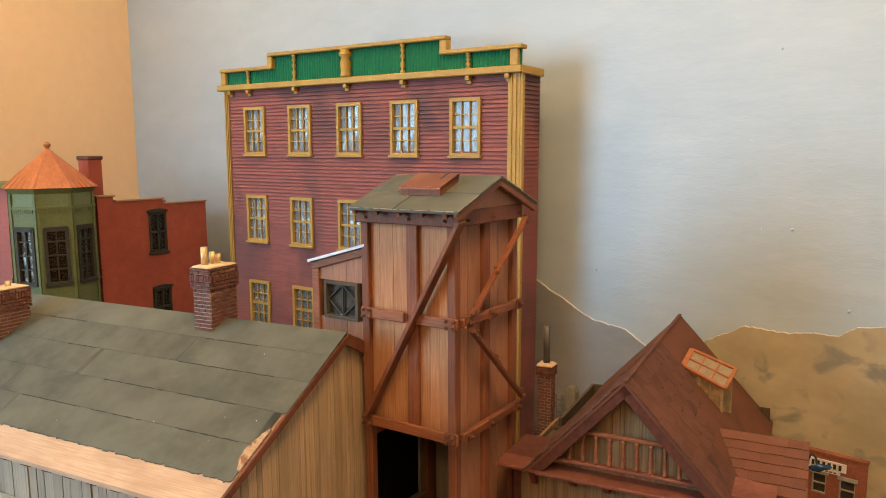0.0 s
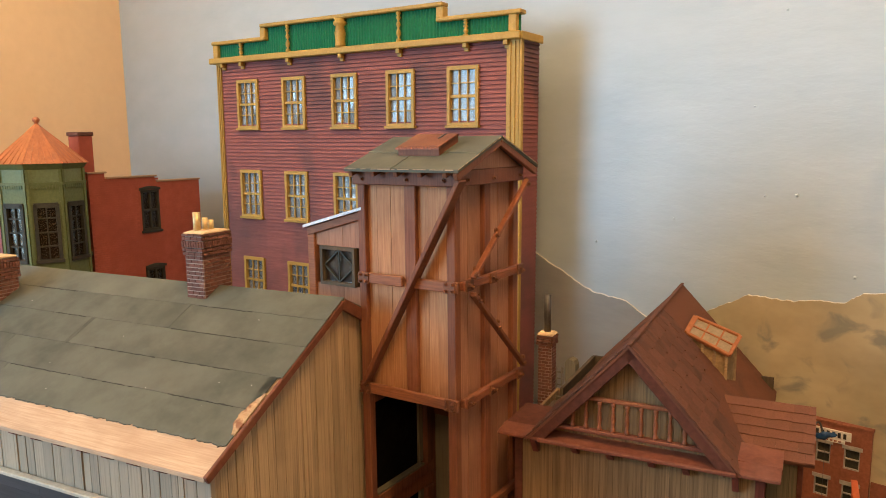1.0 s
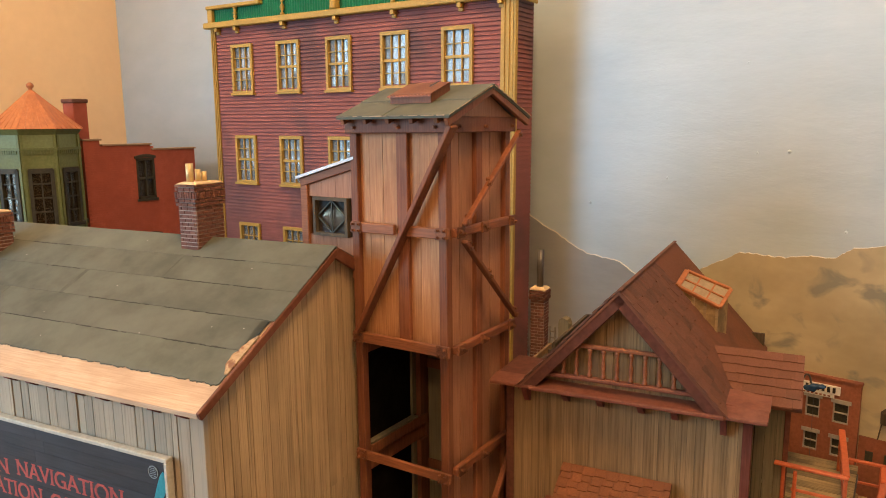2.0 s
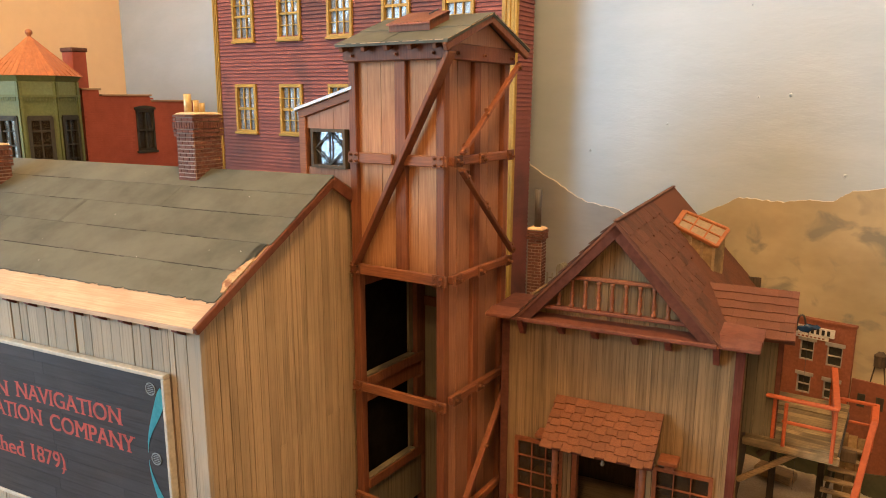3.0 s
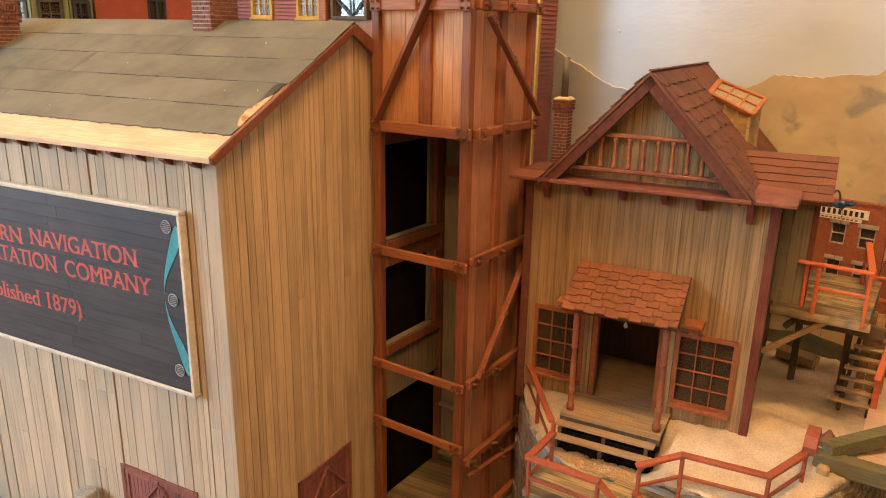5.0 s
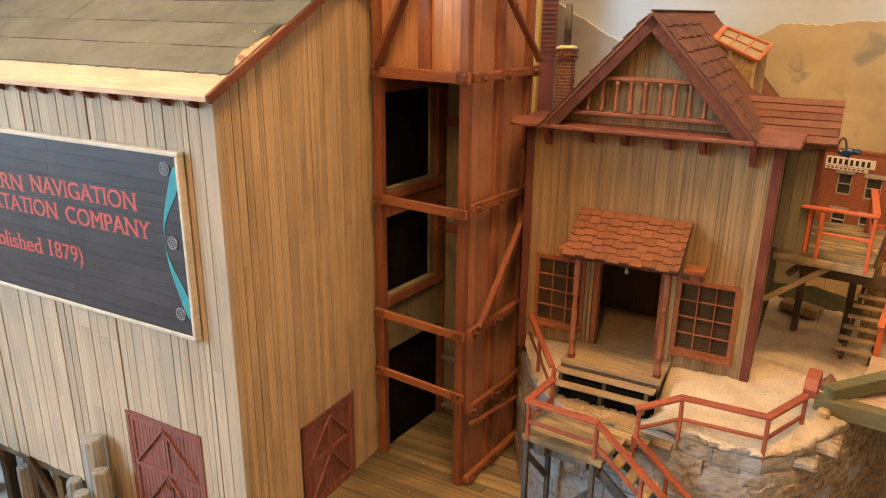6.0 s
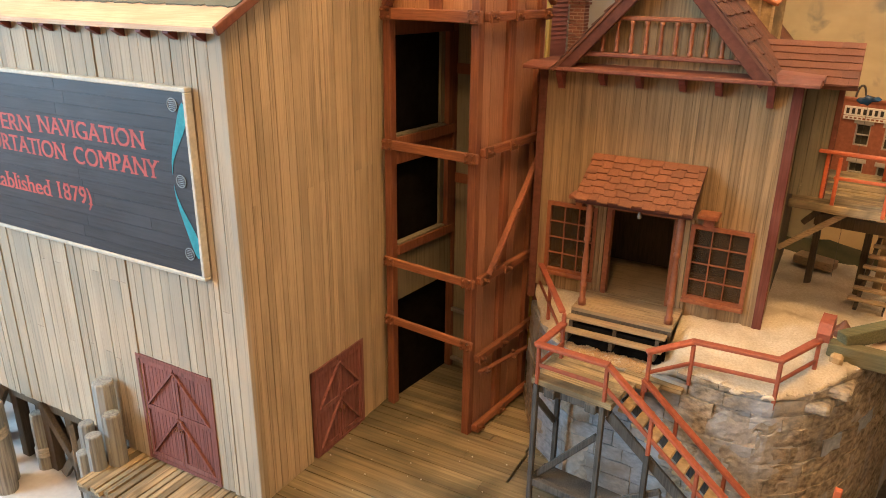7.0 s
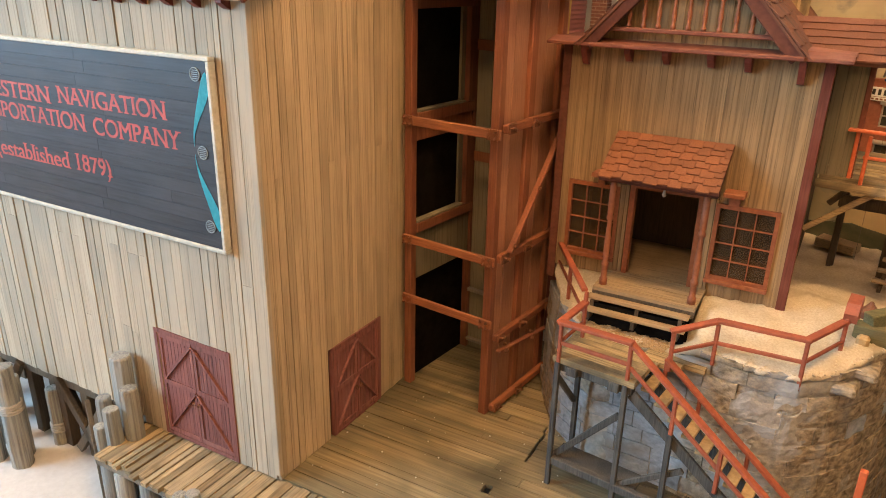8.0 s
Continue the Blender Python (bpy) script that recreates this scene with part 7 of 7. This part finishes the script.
for x, y in ((27.2, 25.2), (22.9, 25.2)):
    part("post", boxed(x - 0.3, x + 0.3, y - 0.3, y + 0.3, 13.0, UZ - 0.4, 0.06), M["dark_timber"], UP_)
part("brace", beam((21.3, 15.6, 19.5), (26.0, 15.2, UZ - 1.0), 0.4, 0.48), M["step_wood"], UP_)
part("brace", beam((22.6, 17.2, 21.6), (24.6, 17.2, UZ - 0.6), 0.4, 0.5), M["dark_timber"], UP_)
part("low_beam", boxed(22.5, 30, 24.6, 25.2, 19.5, 20.6, 0.06), M["dark_timber"], UP_)
RO = M["rail_orange"]
railing("landing_handrail", "orange wooden railing on the upper landing",
        [(23.9, 14.7, UZ, 28.4), (24.85, 14.2, UZ - 0.3, 28.2), (28.5, 14.25, UZ - 0.8, 28.3), (27.4, 24.2, UZ, 28.2)],
        [((23.2, 14.4, 28.5), (28.7, 14.4, 28.46), 0.75, 0.3), ((24.6, 14.3, 26.5), (28.4, 14.3, 26.5), 0.25, 0.4), ((28.5, 14.5, 28.55), (27.4, 24.6, 28.45), 0.75, 0.3), ((28.4, 14.7, 26.6), (27.4, 24.2, 26.5), 0.25, 0.4)], RO, 0.29, "orange railings")
BST = root("back_stairs", 0, 0, 0, 0, "weathered open-tread wooden stairs with dark stringers", "stairs")
for k in range(8):
    z, y = 14.5 + 0.8 * k, 20.6 + 0.8 * k
    part("tread", boxed(26.9 + 0.17 * k, 30.4, y, y + 0.75, z - 0.24, z, 0.05), M["step_wood"], BST)
for x in (27.6, 29.9):
    part("stringer", beam((x, 20.9, 13.4), (x + 0.6, 27.6, 20.2), 0.3, 0.6), M["dark_timber"], BST)
for k in range(3):
    part("backing_board", boxed(28.3 + 0.8 * k, 29.05 + 0.8 * k, 27.0, 27.3, 13.0, 21.4 - 0.15 * k, 0.04), M["step_side"], BST)
railing("stair_handrail", "orange wooden handrail of the back stairs",
        [(30.3, 20.2, 14.0, 17.6), (30.9, 27.2, 20.0, 24.6), (28.3, 27.2, 20.0, 24.6)],
        [((28.0, 27.2, 24.7), (31.1, 27.2, 24.7), 0.6, 0.32), ((31.0, 27.4, 24.7), (31.1, 24.8, 24.0), 0.8, 0.34), ((31.1, 25.0, 24.1), (30.2, 19.6, 17.6), 0.8, 0.36), ((28.3, 27.2, 22.6), (30.9, 27.2, 22.6), 0.25, 0.4)], RO, 0.5, "orange railings")
blk = finish("post_block", boxed(30.1, 31.0, 19.2, 20.1, 12.6, 14.5, 0.1), M["mortar"])
tagged(blk, "pale block at the foot of the handrail", "block")
plank_ = finish("loose_timber", beam((20.9, 29.9, 14.3), (24.6, 29.1, 14.2), 1.9, 0.9), M["step_wood"])
tagged(plank_, "pale timber lying on the sand", "timber")

# green-grey timbers of the trestle bridge on the right
GB = root("bridge_timbers", 0, 0, 0, 0, "mossy green-grey bridge timbers on the bluff", "bridge")
part("main_beam", beam((27.2, 8.8, 14.5), (42, 9.6, 14.3), 1.2, 1.4), M["green_timber"], GB)
part("top_beam", beam((28.0, 8.9, 15.4), (42, 24.0, 18.0), 1.1, 1.2), M["green_timber"], GB)
part("block", boxed(27.6, 28.5, 7.3, 8.1, 13.3, 14.7, 0.2), M["step_side"], GB)
bm = bmesh.new()
box(bm, 30.0, 44, 10.3, 20, 14.2, 14.8)
part("bridge_deck", bm, M["bare_wood"], GB)
part("iron_cap", lathe([(0.75, 15.2), (0.8, 15.7), (0.5, 16.0), (0.3, 16.2), (0.12, 16.5)], 27.9, 10.2, 8), M["rust"], GB)

# ---- low store building against the backdrop ----
ST = root("brick_store", 23.2, 34.5, 10, -8.5, "low-relief orange brick store with a white sign board", "building")
holes2 = [(0.1, 1.5, 15.6, 17.8), (2.75, 4.25, 15.5, 17.7), (0.1, 1.5, 11.9, 13.9), (2.75, 4.25, 11.8, 13.8)]
for s, e in ((-1.6, 0.1), (1.5, 2.75), (4.25, 5.2)):
    part("brick_pier", boxed(s, e, 0, 0.8, 9.6, 20.0), M["store_brick"], ST)
for h in holes2[:2]:
    for s, e in cut(9.6, 20.0, [(q[2], q[3]) for q in holes2 if q[0] == h[0]]):
        part("brick_panel", boxed(h[0], h[1], 0, 0.8, s, e), M["store_brick"], ST)
part("painted_bank", boxed(-1.6, 5.2, 0.05, 0.8, 0, 9.6), M["hill_paint"], ST, "sandy bank painted under the store")
for h in holes2:
    bm = bmesh.new()
    for a, b, c, d in ((h[0], h[0] + 0.12, h[2], h[3]), (h[1] - 0.12, h[1], h[2], h[3]), (h[0], h[1], h[2], h[2] + 0.12), (h[0], h[1], h[3] - 0.12, h[3]), (h[0], h[1], (h[2] + h[3]) / 2 - 0.06, (h[2] + h[3]) / 2 + 0.06)):
        box(bm, a, b, 0.1, 0.3, c, d)
    part("window_frame", bm, M["grey_lintel"], ST)
    part("window_pane", boxed(h[0], h[1], 0.32, 0.4, h[2], h[3]), M["dark_frame"], ST)
    part("lintel", boxed(h[0] - 0.2, h[1] + 0.2, -0.08, 0.1, h[3], h[3] + 0.4), M["grey_lintel"], ST)
part("sign_board", boxed(-1.2, 3.35, -0.2, 0.05, 18.55, 19.45), M["white_paint"], ST)
part("sign_board", boxed(-1.2, 2.8, -0.18, 0.05, 18.15, 18.48), M["white_paint"], ST)
for k in range(8):
    part("sign_bar", boxed(-1.0 + 0.52 * k, -0.72 + 0.52 * k, -0.24, -0.19, 18.72, 19.28), M["dark_paint"], ST)
for k in range(9):
    part("sign_bar", boxed(-1.0 + 0.4 * k, -0.75 + 0.4 * k, -0.21, -0.17, 18.24, 18.4), M["store_brick"], ST)
part("parapet", boxed(-1.6, 5.3, -0.12, 0.9, 20.0, 20.25), M["store_brick"], ST)
part("hill", prism([(-1.6, 20.1), (0.2, 21.0), (1.0, 21.6), (2.0, 21.0), (3.2, 20.2), (3.4, 20.0)], 0.9, 1.0), M["hill_paint"], ST)
part("low_annex", boxed(5.3, 14, 0.3, 0.8, 0, 14.6), M["store_brick"], ST)
for k in range(4):
    part("low_window", boxed(6.0 + 1.7 * k, 6.7 + 1.7 * k, 0.22, 0.31, 11.8, 13.2), M["dark_frame"], ST)
tank = lathe([(0.55, 16.4), (0.6, 17.6), (0.2, 18.0)], 7.6, 0.5, 10)
part("water_tank", tank, M["dark_timber"], ST)
for dx in (-0.5, 0.5):
    part("tank_leg", rod((7.6 + dx * 1.3, 0.5, 14.6), (7.6 + dx * 0.8, 0.5, 16.4), 0.07, n=5), M["dark_timber"], ST)
# blue ornament on a wire in front of the store: a plain shape
BO = root("blue_ornament", 24.6, 28.0, 31.0, 20, "small dark glossy blue ornament on a dark bent wire", "ornament")
prof = [(0.05, -1.3), (0.3, -1.0), (0.36, -0.6), (0.5, -0.2), (0.4, 0.3), (0.28, 0.7), (0.3, 1.0), (0.06, 1.3)]
bm = lathe(prof, 0, 0, 14)
for vtx in bm.verts:
    vtx.co = vtx.co * 0.8 + Vector((1, 0.6, 0.3)) * 0.35 * noise.noise(vtx.co * 1.9)
body = part("body", bm, M["blue_plastic"], BO, "", True)
body.matrix_local = pose(0, 0, 0, 0, 82, 0)
bm = bmesh.new()
last = None
for k in range(9):
    a = math.pi * (0.05 + 0.95 * k / 8)
    p = Vector((-0.75 + 0.4 * math.cos(a), 0, 0.2 + 1.1 * math.sin(a)))
    if last:
        rod(last, p, 0.1, n=6, bm=bm)
    last = p
part("wire", bm, M["steel"], BO)
part("stand", rod((0, 0, -17.6), (0, 0, -0.3), 0.02, n=5), M["steel"], BO)
# small round-topped hut and ladder behind the house
HUT = root("round_topped_hut", -3.4, 32.0, 14, 0, "small tan round-topped hut beyond the house", "hut")
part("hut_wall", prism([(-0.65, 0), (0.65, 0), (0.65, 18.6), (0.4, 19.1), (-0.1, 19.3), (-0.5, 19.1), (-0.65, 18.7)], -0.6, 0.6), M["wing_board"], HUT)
LD = root("tall_ladder", -4.9, 31.5, 14, 0, "thin weathered ladder standing beside the hut", "ladder")
for x in (-0.35, 0.35):
    part("stile", boxed(x - 0.08, x + 0.08, -0.08, 0.08, 0, 18.0), M["grey_timber"], LD)
for k in range(22):
    part("rung", boxed(-0.35, 0.35, -0.05, 0.05, 0.5 + 0.8 * k, 0.65 + 0.8 * k), M["grey_timber"], LD)
railing("lower_railing", "orange railing post at the foot of the rock", [(30.45, 0.0, -6.0, 8.4)], [], RO, 0.5, "orange railings")
